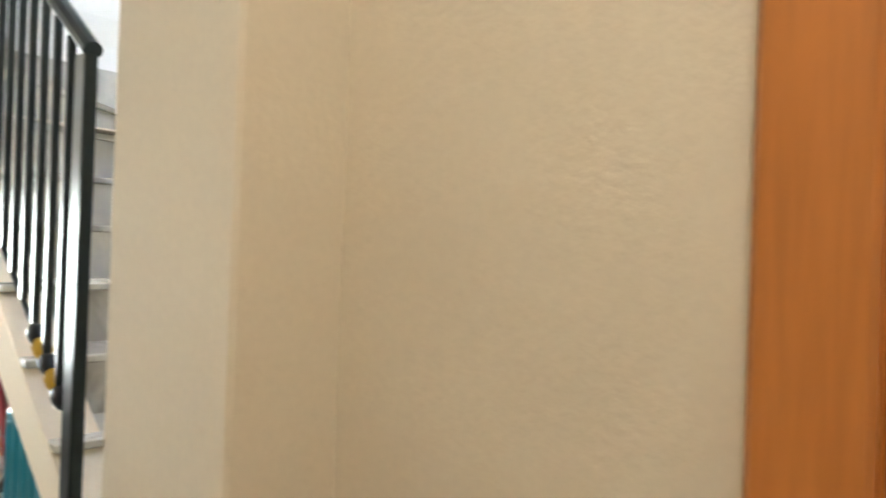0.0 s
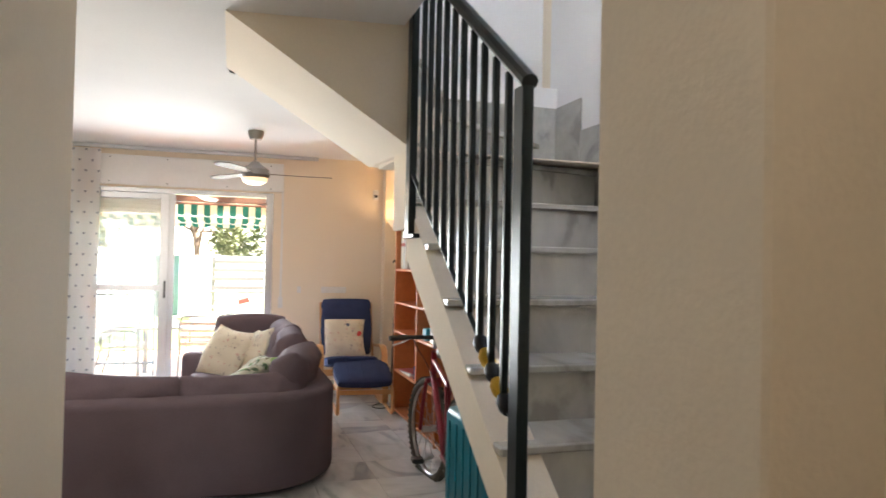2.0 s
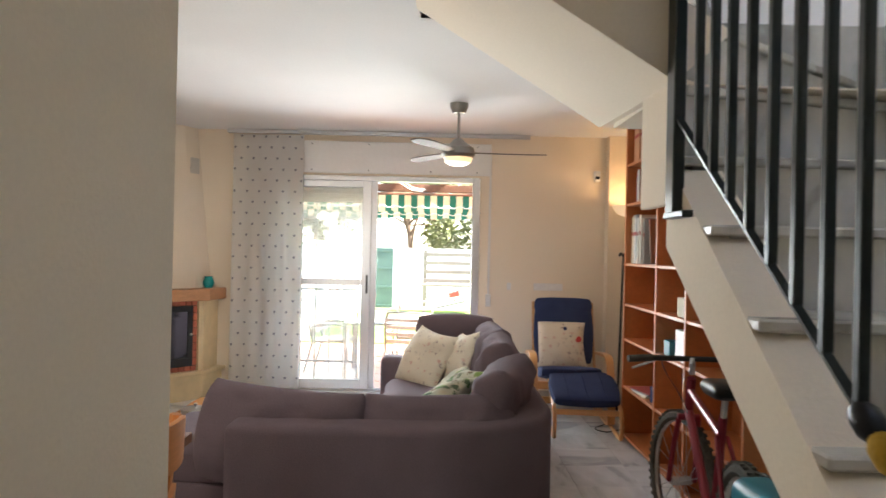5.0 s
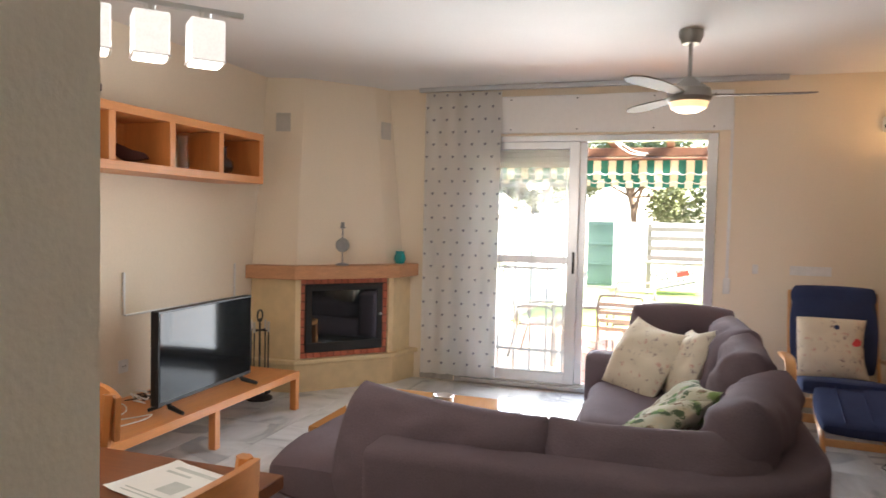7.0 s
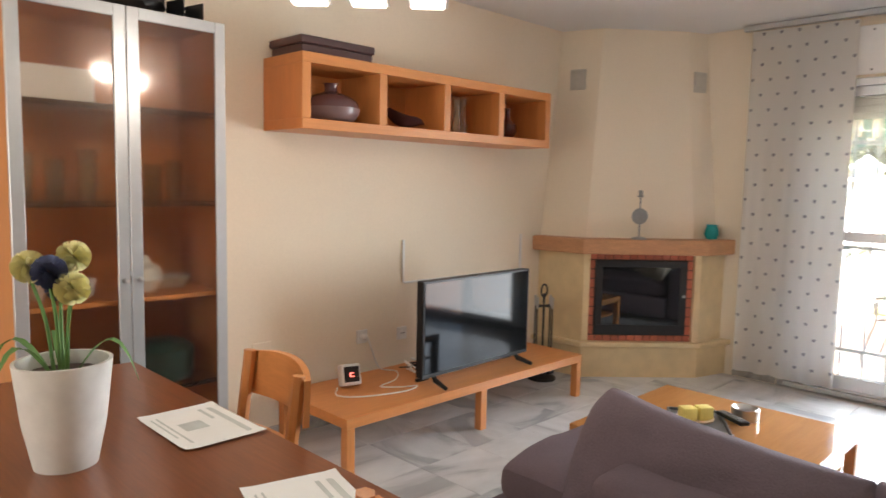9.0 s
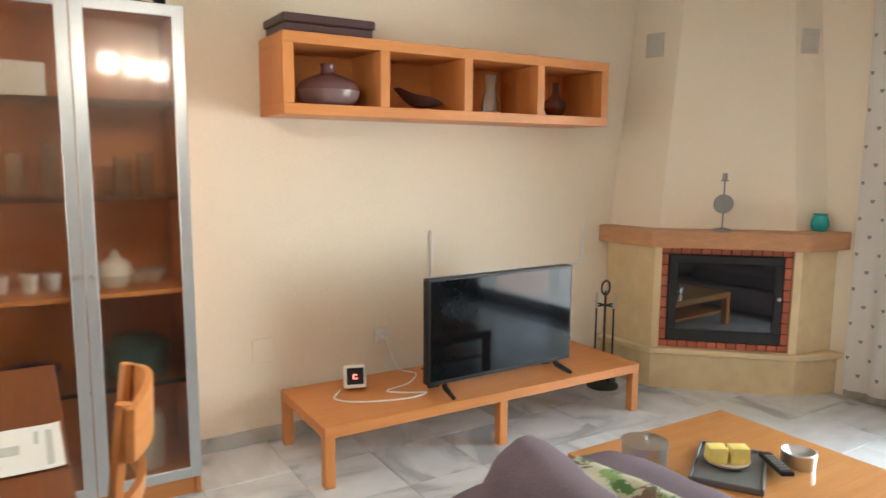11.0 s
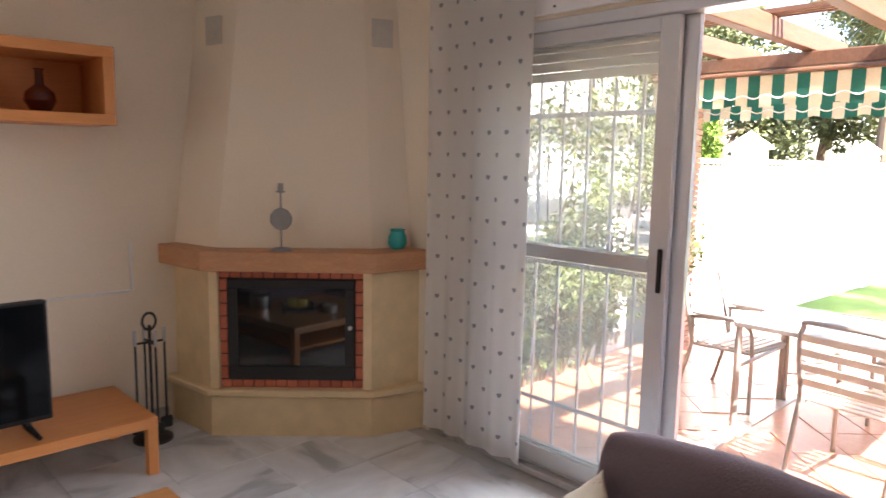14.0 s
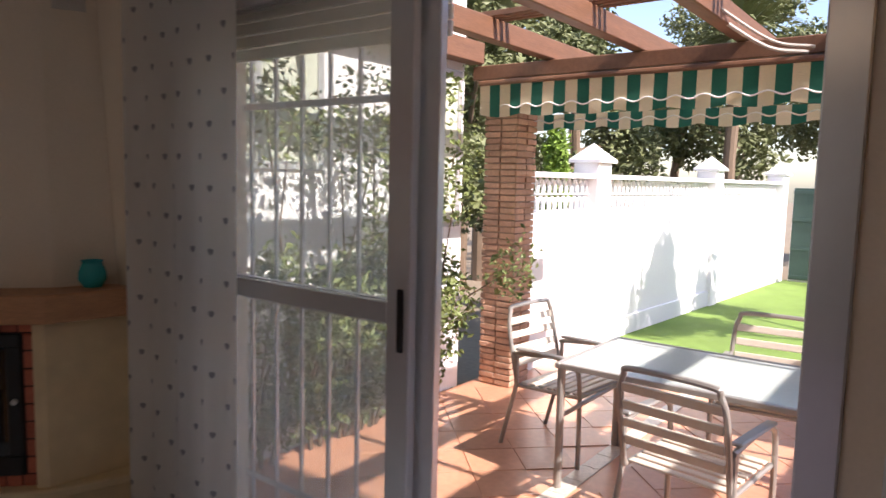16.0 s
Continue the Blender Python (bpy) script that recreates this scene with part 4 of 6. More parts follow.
NICKEL = material("dull_nickel", (0.30, 0.285, 0.265), 0.42, 0.85, vary=0.06, bump=0.02)
# ---- ceiling fan ----
fan = thing("ceiling_fan", "ceiling fan with three grey blades and a lit bowl", "ceiling fan", pose(-6.78, -0.375, 0))
part("canopy", lathe([(0, CEILING), (0.07, CEILING), (0.07, CEILING - 0.03), (0.05, CEILING - 0.075), (0, CEILING - 0.075)], 24), NICKEL, fan, "", True)
part("rod", tube([(0, 0, CEILING - 0.07), (0, 0, 2.26)], 0.012), NICKEL, fan, "", True)
part("motor", lathe([(0, 2.27), (0.03, 2.27), (0.06, 2.24), (0.12, 2.20), (0.13, 2.15), (0.115, 2.125), (0, 2.125)], 28), NICKEL, fan, "brushed motor housing", True)
BOWL = glowing("lit_fan_bowl", (1.0, 0.60, 0.26), 0.125)
part("light_bowl", lathe([(0.112, 2.124), (0.10, 2.09), (0.06, 2.068), (0, 2.062)], 24), BOWL, fan, "warm lit glass bowl", True)
BLADE = material("grey_silver_blade", (0.17, 0.145, 0.12), 0.75, 0.0, bump=0.03)
for a in (92, 212, 332):
    bm = bmesh.new()
    rows = []
    for k in range(8):
        r = 0.11 + 0.57 * k / 7
        w = 0.03 + 0.027 * math.sin(min(1, k / 5) * math.pi * 0.5) - (0.03 if k == 7 else 0)
        tilt = 0.12
        rows.append([bm.verts.new((r, s_ * w + 0.02 * math.sin(k / 7 * 3), 2.165 + s_ * w * tilt + zz)) for s_, zz in ((-1, 0.004), (1, 0.004), (1, -0.004), (-1, -0.004))])
    for p, q in zip(rows, rows[1:]):
        for i in range(4):
            bm.faces.new((p[i], p[(i + 1) % 4], q[(i + 1) % 4], q[i]))
    bm.faces.new(rows[0][::-1]), bm.faces.new(rows[-1])
    bmesh.ops.recalc_face_normals(bm, faces=bm.faces[:])
    bmesh.ops.transform(bm, matrix=pose(0, 0, 0, 0, 0, a), verts=bm.verts)
    part("blade", bm, BLADE, fan, "", True)
point_lamp("fan_light", (-6.78, -0.375, 2.03), 0.42, (1.0, 0.72, 0.45), 0.08)


# ---- added hall fill: an unseen ceiling fitting that brightens the hall ----
hl = thing("ceiling_lamp", "unseen frosted glass ceiling lamp added to brighten the hall", "ceiling lamp", pose(-0.15, -0.72, 0))
part("base", lathe([(0, CEILING), (0.13, CEILING), (0.13, CEILING - 0.02), (0, CEILING - 0.02)], 24), WHITE, hl, "", True)
part("shade", lathe([(0.12, CEILING - 0.021), (0.115, CEILING - 0.05), (0.07, CEILING - 0.085), (0, CEILING - 0.095)], 24), glowing("added_lamp_dome", (1.0, 0.92, 0.82), 0.1), hl, "glowing dome of the added lamp", True)
point_lamp("hall_fill", (-0.15, -0.72, CEILING - 0.14), 0.60, (1.0, 0.95, 0.87), 0.08)

# ---- skirting ----
def skirting(x0, x1, y0, y1):
    structure("baseboard", box(x0, x1, y0, y1, 0, 0.075, 0.002), SKIRT, "grey marble skirting", "baseboard")
skirting(-7.18, KX0 - 0.01, Y_TV + 0.001, Y_TV + 0.013)
skirting(X_WIN + 0.001, X_WIN + 0.013, DOOR_Y1 + 0.02, 1.10)
skirting(X_WIN + 0.001, X_WIN + 0.013, -2.52, DOOR_Y0 - 0.01)
skirting(-3.12, 1.6, -1.129, -1.117)

# ---- on the wall by the television ----
def socket(x, z, label):
    s_ = thing("wall_socket", label, "socket", pose(x, Y_TV + 0.002, z))
    part("plate", box(-0.04, 0.04, 0, 0.009, -0.04, 0.04, 0.003), PLASTIC_W, s_)
    part("well", lathe([(0.0, 0.009), (0.019, 0.0092), (0.022, 0.011), (0.022, 0.009)], 16), PLASTIC_W, s_).matrix_basis = pose(0, 0.0, 0, -90, 0, 0)
    for dx in (-0.009, 0.009):
        part("pin_hole", tube([(dx, 0.0085, 0), (dx, 0.0125, 0)], 0.0035, 8), PLASTIC_B, s_)
    return s_
sk = socket(-5.547, 0.476, "white wall socket with a plugged-in white cable")
part("plug", lathe([(0, 0.012), (0.018, 0.012), (0.018, 0.04), (0.008, 0.055), (0, 0.055)], 12), PLASTIC_W, sk, "white plug", True).matrix_basis = pose(0, 0, 0, -90, 0, 0)
socket(-5.86, 0.455, "white wall socket above the bench")
blank = thing("blanking_plate", "cream painted blank wall plate", "wall plate")
part("plate", box(-4.94, -4.83, Y_TV + 0.002, Y_TV + 0.008, 0.415, 0.54, 0.003), WALL, blank)
trunking = thing("cable_trunking", "thin cream cable trunking on the wall", "cable trunking")
for x0, x1, z0, z1 in ((-5.87, -5.853, 0.77, 1.035), (-7.012, -6.997, 0.77, 1.03), (-6.997, -5.87, 0.762, 0.775)):
    part("channel", box(x0, x1, Y_TV + 0.002, Y_TV + 0.014, z0, z1, 0.002), PLASTIC_W, trunking)
part("clip", box(-6.50, -6.485, Y_TV + 0.002, Y_TV + 0.02, 0.756, 0.782, 0.002), PLASTIC_W, trunking)

# ---- on the bench ----
clock = thing("alarm_clock", "white alarm clock with a dark face and red digits", "alarm clock", pose(-5.27, -3.38, BZ + 0.011, 0, 0, 162) @ pose(0, 0, 0, -18, 0, 0))
part("case", box(-0.055, 0.055, -0.045, 0.035, 0.0, 0.115, 0.012, seg=2), PLASTIC_W, clock, "", True)
part("face", box(-0.042, 0.042, -0.049, -0.046, 0.018, 0.10, 0.002), PLASTIC_B, clock, "dark glossy face")
RED = glowing("red_digit", (1.0, 0.05, 0.03), 0.35)
for u, w_, z, h_ in ((-0.012, 0.024, 0.062, 0.006), (-0.012, 0.006, 0.046, 0.02), (-0.006, 0.018, 0.044, 0.006)):
    part("digit", box(u, u + w_, -0.0515, -0.0495, z, z + h_), RED, clock)
cable = thing("white_cable", "loose white charging cable across the bench", "cable")
part("lead", tube(smooth_line([(-5.547, -3.575, 0.476), (-5.56, -3.55, 0.40), (-5.60, -3.53, 0.30), (-5.66, -3.45, BZ + 0.006), (-5.55, -3.33, BZ + 0.005), (-5.40, -3.28, BZ + 0.005), (-5.48, -3.20, BZ + 0.005), (-5.56, -3.16, BZ + 0.005), (-5.44, -3.13, BZ + 0.005), (-5.22, -3.20, BZ + 0.005), (-5.13, -3.30, BZ + 0.005), (-5.20, -3.40, BZ + 0.008)], 8), 0.004, 6), PLASTIC_W, cable, "", True)
tangle = thing("cable_tangle", "tangle of white and dark leads behind the television", "cables")
rc = random.Random(3)
for k in range(4):
    pts = [(-5.78 + rc.uniform(-0.09, 0.09), -3.42 + rc.uniform(-0.08, 0.08), BZ + 0.006 + rc.uniform(0, 0.05)) for _ in range(6)]
    part("lead", tube(smooth_line(pts, 6), 0.004, 5), PLASTIC_W if k % 2 else PLASTIC_B, tangle, "", True)

# ---- fire irons ----
irons = thing("fire_tool_set", "black wrought fire tools hanging on a round stand", "fire tools", pose(-7.0, -3.40, 0))
part("base", lathe([(0, 0), (0.10, 0), (0.10, 0.015), (0.06, 0.03), (0, 0.03)], 20), BLACK, irons, "", True)
part("pole", tube([(0, 0, 0.03), (0, 0, 0.62)], 0.008), BLACK, irons, "", True)
part("loop", tube([(0.035 * math.cos(a), 0, 0.64 + 0.045 * math.sin(a)) for a in [2 * math.pi * i / 14 for i in range(14)]], 0.007, 6, closed=True), BLACK, irons, "", True)
part("cross", tube([(-0.075, 0, 0.53), (0.075, 0, 0.53)], 0.006), BLACK, irons)
part("cross", tube([(0, -0.075, 0.53), (0, 0.075, 0.53)], 0.006), BLACK, irons)
for i, (x, y) in enumerate(((-0.075, 0), (0.075, 0), (0, -0.075), (0, 0.075))):
    tool = part("tool", tube([(x, y, 0.10), (x, y, 0.52)], 0.006), BLACK, irons, "", True)
    part("grip", tube([(x, y, 0.52), (x, y, 0.60)], 0.009), STEEL, tool, "steel grip", True)
    part("head", box(x - 0.03, x + 0.03, y - 0.01, y + 0.01, 0.05, 0.11, 0.004), BLACK, tool)

# ---- on the mantel ----
cs = thing("candlestick", "grey metal candlestick with a round disc", "candlestick", pose(-7.535, -2.98, 1.0135))
PEWTER = material("dull_pewter", (0.30, 0.30, 0.29), 0.5, 0.7, vary=0.15, bump=0.08)
part("foot", lathe([(0, 0), (0.055, 0), (0.05, 0.012), (0.012, 0.02), (0, 0.02)], 20), PEWTER, cs, "", True)
part("stem", tube([(0, 0, 0.015), (0, 0, 0.30)], 0.005), PEWTER, cs)
part("disc", lathe([(0, -0.006), (0.055, -0.006), (0.058, 0), (0.055, 0.006), (0, 0.006)], 24), PEWTER, cs, "round disc", True).matrix_basis = pose(0, 0, 0.165, 0, 90, 45)
part("cup", lathe([(0, 0.30), (0.012, 0.30), (0.028, 0.305), (0.015, 0.312), (0.014, 0.35), (0.01, 0.35), (0.01, 0.315), (0, 0.315)], 16), PEWTER, cs, "", True)
tealv = thing("small_vase", "small turquoise glass vase on the mantel", "vase", pose(-8.08, -2.69, 1.0135))
part("body", lathe([(0, 0), (0.035, 0), (0.052, 0.03), (0.05, 0.06), (0.036, 0.095), (0.042, 0.105), (0.036, 0.103), (0.03, 0.094), (0.044, 0.06), (0.045, 0.03), (0.03, 0.01), (0, 0.01)], 24), TEAL, tealv, "", True)

# ---- on the wall shelf ----
z = SZ0 + 0.0505
v1 = thing("squat_vase", "mauve-brown squat vase with two-tone glaze", "vase", pose(-5.17, -3.43, z))
part("lower_body", lathe([(0, 0), (0.095, 0), (0.128, 0.018), (0.145, 0.045), (0.150, 0.072)], 32), material("mauve_glaze", (0.20, 0.13, 0.13), 0.3, vary=0.1, bump=0), v1, "pale mauve lower half", True)
part("upper_body", lathe([(0.150, 0.0725), (0.142, 0.098), (0.118, 0.121), (0.082, 0.139), (0.046, 0.151), (0.034, 0.158), (0.031, 0.172), (0.034, 0.192), (0.038, 0.197), (0.030, 0.196), (0.025, 0.16), (0, 0.15)], 32), SMOKE, v1, "dark glazed upper half", True)
v2 = thing("curved_bowl", "dark brown curved ceramic dish", "bowl", pose(-5.66, -3.42, z + 0.002))
bm = bmesh.new()
rows = []
for i in range(13):
    a = (i / 12 - 0.5) * 2
    prof = []
    for j in range(9):
        b_ = (j / 8 - 0.5) * 2
        prof.append(bm.verts.new((a * 0.13, b_ * 0.085 * (1 - 0.6 * a * a), 0.01 + 0.055 * b_ * b_ * (1 - a * a) + 0.075 * max(0, a) ** 2 + 0.02 * a * a)))
    rows.append(prof)
for p, q in zip(rows, rows[1:]):
    for j in range(8):
        bm.faces.new((p[j], q[j], q[j + 1], p[j + 1]))
bmesh.ops.solidify(bm, geom=bm.faces[:], thickness=0.009)
part("dish", bm, SMOKE, v2, "", True)
v3 = thing("glass_vase", "clear waisted glass vase", "vase", pose(-6.09, -3.40, z))
part("body", lathe([(0, 0), (0.045, 0), (0.05, 0.05), (0.03, 0.13), (0.042, 0.205), (0.039, 0.205), (0.027, 0.13), (0.045, 0.05), (0.04, 0.012), (0, 0.012)], 24), GLASS, v3, "", True)
v4 = thing("round_bottle", "smoky brown round glass bottle", "bottle", pose(-6.56, -3.42, z))
BROWNGLASS = glass("brown_glass", (0.45, 0.25, 0.2))
part("body", lathe([(0, 0), (0.04, 0), (0.068, 0.05), (0.06, 0.09), (0.02, 0.125), (0.017, 0.185), (0.024, 0.195), (0.018, 0.193), (0.013, 0.125), (0.05, 0.09), (0.058, 0.05), (0.03, 0.01), (0, 0.01)], 24), BROWNGLASS, v4, "", True)
tray = thing("dark_box", "flat dark brown lidded box on the shelf", "box")
DBROWN = material("dark_brown_wood", (0.07, 0.033, 0.033), 0.4, vary=0.2, bump=0.05)
part("base", box(-5.36, -4.93, -3.60, -3.33, SZ1 + 0.0005, SZ1 + 0.045, 0.004), DBROWN, tray)
part("lid", box(-5.37, -4.92, -3.61, -3.32, SZ1 + 0.046, SZ1 + 0.085, 0.006), DBROWN, tray)

# ---- on the coffee table ----
pot = thing("lidded_tin", "round brushed steel tin with a knobbed lid", "tin", pose(-5.86, -2.02, CZ))
part("body", lathe([(0, 0), (0.085, 0), (0.085, 0.085), (0, 0.085)], 32), STEEL, pot, "", True)
part("lid", lathe([(0, 0.086), (0.089, 0.086), (0.089, 0.096), (0.05, 0.102), (0, 0.103)], 32), STEEL, pot, "", True)
part("knob", lathe([(0, 0.102), (0.006, 0.102), (0.006, 0.115), (0.014, 0.125), (0, 0.132)], 14), STEEL, pot, "", True)
tr1 = thing("serving_tray", "dark grey rectangular plastic tray", "tray", pose(-6.11, -1.83, CZ, 0, 0, 32))
GREYPL = material("dark_grey_plastic", (0.13, 0.135, 0.14), 0.35, bump=0.02)
part("bed", box(-0.17, 0.17, -0.115, 0.115, 0.0, 0.012, 0.004), GREYPL, tr1)
for x0, x1, y0, y1 in ((-0.18, 0.18, -0.125, -0.115), (-0.18, 0.18, 0.115, 0.125), (-0.18, -0.17, -0.115, 0.115), (0.17, 0.18, -0.115, 0.115)):
    part("rim", box(x0, x1, y0, y1, 0.0, 0.024, 0.003), GREYPL, tr1)
dish = thing("wooden_dish", "pale wooden dish with a red rim", "dish", pose(-6.12, -1.85, CZ + 0.0125, 0, 0, 40))
part("dish", lathe([(0, 0), (0.05, 0), (0.078, 0.012), (0.084, 0.022), (0.076, 0.018), (0.045, 0.008), (0, 0.008)], 24), material("pale_wood_dish", (0.66, 0.50, 0.34), 0.6), dish, "", True)
YEL = material("pale_yellow_wax", (0.78, 0.66, 0.20), 0.55, vary=0.08, bump=0.1)
for k in (-1, 1):
    cd = thing("yellow_candle", "square pale yellow candle", "candle", pose(-6.12 - 0.034 * k, -1.85 + 0.023 * k, CZ + 0.0215, 0, 0, 146), "candles on the tray")
    part("wax", box(-0.035, 0.035, -0.03, 0.03, 0, 0.062, 0.006, seg=2), YEL, cd, "", True)
rem = thing("remote_control", "black remote control on the tray edge", "remote control", pose(-6.235, -1.725, CZ + 0.025, 0, 0, 150))
part("case", box(-0.025, 0.025, -0.09, 0.09, 0, 0.018, 0.005, seg=2), PLASTIC_B, rem)
for i in range(3):
    for j in range(6):
        part("key", box(-0.017 + i * 0.013, -0.009 + i * 0.013, -0.07 + j * 0.022, -0.058 + j * 0.022, 0.018, 0.0205), material("grey_key", (0.25, 0.25, 0.26), 0.6) if i == j == 0 else bpy.data.materials["grey_key"], rem)
ash = thing("ashtray", "round brushed steel ashtray", "ashtray", pose(-6.37, -1.72, CZ))
part("bowl", lathe([(0, 0), (0.062, 0), (0.065, 0.055), (0.058, 0.058), (0.05, 0.045), (0.02, 0.03), (0, 0.03)], 28), STEEL, ash, "", True)
part("lower_shelf", box(CX0 + 0.05, CX1 - 0.05, CY0 + 0.05, CY1 - 0.05, 0.10, 0.12, 0.002), BEECH, ct)

# ---- on the dining table ----
def sheet(m, seed):
    pp = thing("printed_sheet", "white printed sheet of paper, slightly curled", "paper", m, "papers on the dining table")
    bm_ = bmesh.new()
    g = {}
    for i in range(9):
        for j in range(9):
            u, v = i / 8, j / 8
            g[i, j] = bm_.verts.new((u * 0.21, v * 0.297, 0.002 + 0.05 * max(0, abs(v - 0.5) - 0.42) + 0.03 * max(0, abs(u - 0.5) - 0.42)))
    for i in range(8):
        for j in range(8):
            bm_.faces.new((g[i, j], g[i + 1, j], g[i + 1, j + 1], g[i, j + 1]))
    part("page", bm_, PAPER, pp, "", True)
    GREYINK = bpy.data.materials.get("grey_print") or material("grey_print", (0.55, 0.58, 0.56), 0.8, bump=0)
    for x0, x1, y0, y1 in ((0.02, 0.035, 0.03, 0.27), (0.09, 0.15, 0.11, 0.17), (0.05, 0.06, 0.03, 0.12), (0.17, 0.175, 0.03, 0.25), (0.185, 0.19, 0.03, 0.2)):
        part("print_bar", box(x0, x1, y0, y1, 0.0023, 0.0026), GREYINK, pp)
    return pp
sheet(pose(-3.945, -2.28, TZ, 0, 0, 0), 1)
sheet(pose(-3.93, -1.67, TZ, 0, 0, -14), 5)
fp = thing("flower_pot", "white plastic pot with yellow and blue ball flowers", "flower pot", pose(-3.515, -2.105, TZ))
part("pot", lathe([(0, 0), (0.065, 0), (0.085, 0.10), (0.10, 0.235), (0.092, 0.235), (0.08, 0.11), (0.06, 0.02), (0, 0.02)], 28), PLASTIC_W, fp, "white tapering pot", True)
part("soil", lathe([(0, 0.205), (0.085, 0.205)], 20), MORTAR, fp)
STEMG = material("green_stem", (0.10, 0.22, 0.05), 0.6)
YFL = material("pale_yellow_petals", (0.84, 0.78, 0.40), 0.8, vary=0.2, bump=0.3)
BFL = material("slate_blue_petals", (0.10, 0.12, 0.22), 0.8, vary=0.3, bump=0.3)
rf = random.Random(9)
for k, (dx, dy, zz, mt) in enumerate(((-0.03, -0.01, 0.46, YFL), (-0.005, 0.06, 0.40, YFL), (0.03, 0.03, 0.435, BFL), (-0.02, -0.07, 0.39, BFL), (0.05, -0.04, 0.44, YFL))):
    part("stem", tube(smooth_line([(dx * 0.3, dy * 0.3, 0.20), (dx * 0.5, dy * 0.6, 0.32), (dx, dy, zz - 0.02)], 4), 0.004, 6), STEMG, fp, "", True)
    verts, faces = [], []
    for _ in range(260):
        d = Vector((rf.gauss(0, 1), rf.gauss(0, 1), rf.gauss(0, 1))).normalized()
        s_ = d.orthogonal().normalized() * 0.004
        c = Vector((dx, dy, zz))
        i = len(verts)
        verts += [c + d * 0.008 - s_, c + d * 0.008 + s_, c + d * 0.036 + s_ * 1.2, c + d * 0.036 - s_ * 1.2]
        faces.append((i, i + 1, i + 2, i + 3))
    me = bpy.data.meshes.new("flower_head")
    me.from_pydata([tuple(v) for v in verts], [], faces)
    me.materials.append(mt)
    o = new("flower_head", me)
    o.parent = fp
for a in (20, 140, 260, 320):
    c_, s_ = math.cos(radians(a)), math.sin(radians(a))
    bm = bmesh.new()
    rows = []
    for k in range(8):
        t_ = k / 7
        r_, zz, w_ = 0.03 + 0.13 * t_, 0.21 + 0.20 * t_ - 0.22 * t_ ** 3, 0.012 * math.sin(math.pi * (0.15 + 0.85 * t_)) + 0.001
        rows.append((bm.verts.new((c_ * r_ - s_ * w_, s_ * r_ + c_ * w_, zz)), bm.verts.new((c_ * r_, s_ * r_, zz - 0.003)), bm.verts.new((c_ * r_ + s_ * w_, s_ * r_ - c_ * w_, zz))))
    for p, q in zip(rows, rows[1:]):
        bm.faces.new((p[0], p[1], q[1], q[0]))
        bm.faces.new((p[1], p[2], q[2], q[1]))
    part("leaf", bm, STEMG, fp, "", True)

# ---- in and on the cabinet ----
CHINA = material("white_china", (0.72, 0.73, 0.70), 0.2, vary=0.08, bump=0)
DGREEN = material("dark_green_enamel", (0.03, 0.07, 0.06), 0.3, bump=0)
def turned(name, label, cat, x, y, z, prof, mat, group=""):
    o_ = thing(name, label, cat, pose(x, y, z), group)
    part("body", lathe(prof, 20), mat, o_, "", True)
    return o_
turned("teapot", "white china pot with green painting", "pot", -4.21, -3.42, 0.906, [(0, 0), (0.05, 0), (0.075, 0.05), (0.06, 0.10), (0.025, 0.12), (0.012, 0.15), (0, 0.152)], CHINA)
for x in (-4.36, -4.30):
    turned("bowl", "white china bowl in the cabinet", "bowl", x, -3.45, 0.906, [(0, 0), (0.03, 0), (0.06, 0.05), (0.056, 0.05), (0.028, 0.01), (0, 0.01)], CHINA, "bowls in the cabinet")
for x in (-3.98, -3.90, -3.80, -3.73):
    turned("cup", "white china cup in the cabinet", "cup", x, -3.43, 0.906, [(0, 0), (0.025, 0), (0.035, 0.07), (0.032, 0.07), (0.022, 0.01), (0, 0.01)], CHINA, "cups in the cabinet")
for x, h_ in ((-4.35, 0.17), (-4.26, 0.15), (-4.0, 0.2), (-3.88, 0.16), (-3.77, 0.18)):
    turned("drinking_glass", "clear drinking glass in the cabinet", "glass", x, -3.44, 1.291, [(0, 0), (0.03, 0), (0.036, h_), (0.033, h_), (0.027, 0.01), (0, 0.01)], GLASS, "glasses in the cabinet")
turned("stew_pot", "dark green enamel pot in the cabinet", "pot", -4.28, -3.42, 0.521, [(0, 0), (0.12, 0), (0.13, 0.02), (0.13, 0.13), (0.09, 0.16), (0, 0.17)], DGREEN)
turned("blue_bowl", "dark blue bowl in the cabinet", "bowl", -3.88, -3.42, 0.521, [(0, 0), (0.06, 0), (0.12, 0.07), (0.115, 0.07), (0.055, 0.01), (0, 0.01)], BLUE)
turned("storage_jar", "white storage jar in the cabinet", "jar", -4.30, -3.42, 0.101, [(0, 0), (0.07, 0), (0.075, 0.2), (0.06, 0.24), (0, 0.24)], CHINA)
wb = thing("white_box", "white cardboard box in the cabinet", "box")
part("body", box(-4.0, -3.72, -3.58, -3.33, 1.661, 1.79, 0.003), PAPER, wb)
bag = thing("black_bag", "crumpled black bag on top of the cabinet", "bag", pose(-4.16, -3.44, KZ))
bm = bmesh.new()
bmesh.ops.create_icosphere(bm, subdivisions=3, radius=1)
for v in bm.verts:
    v.co = Vector((v.co.x * 0.15, v.co.y * 0.11, max(0.0, v.co.z * 0.09 + 0.07))) * (1 + 0.25 * noise.noise(v.co * 2.5))
part("body", bm, PLASTIC_B, bag, "", True)
cr = thing("small_crate", "small black slatted crate on the cabinet", "crate", pose(-4.38, -3.36, KZ, 0, 0, 12))
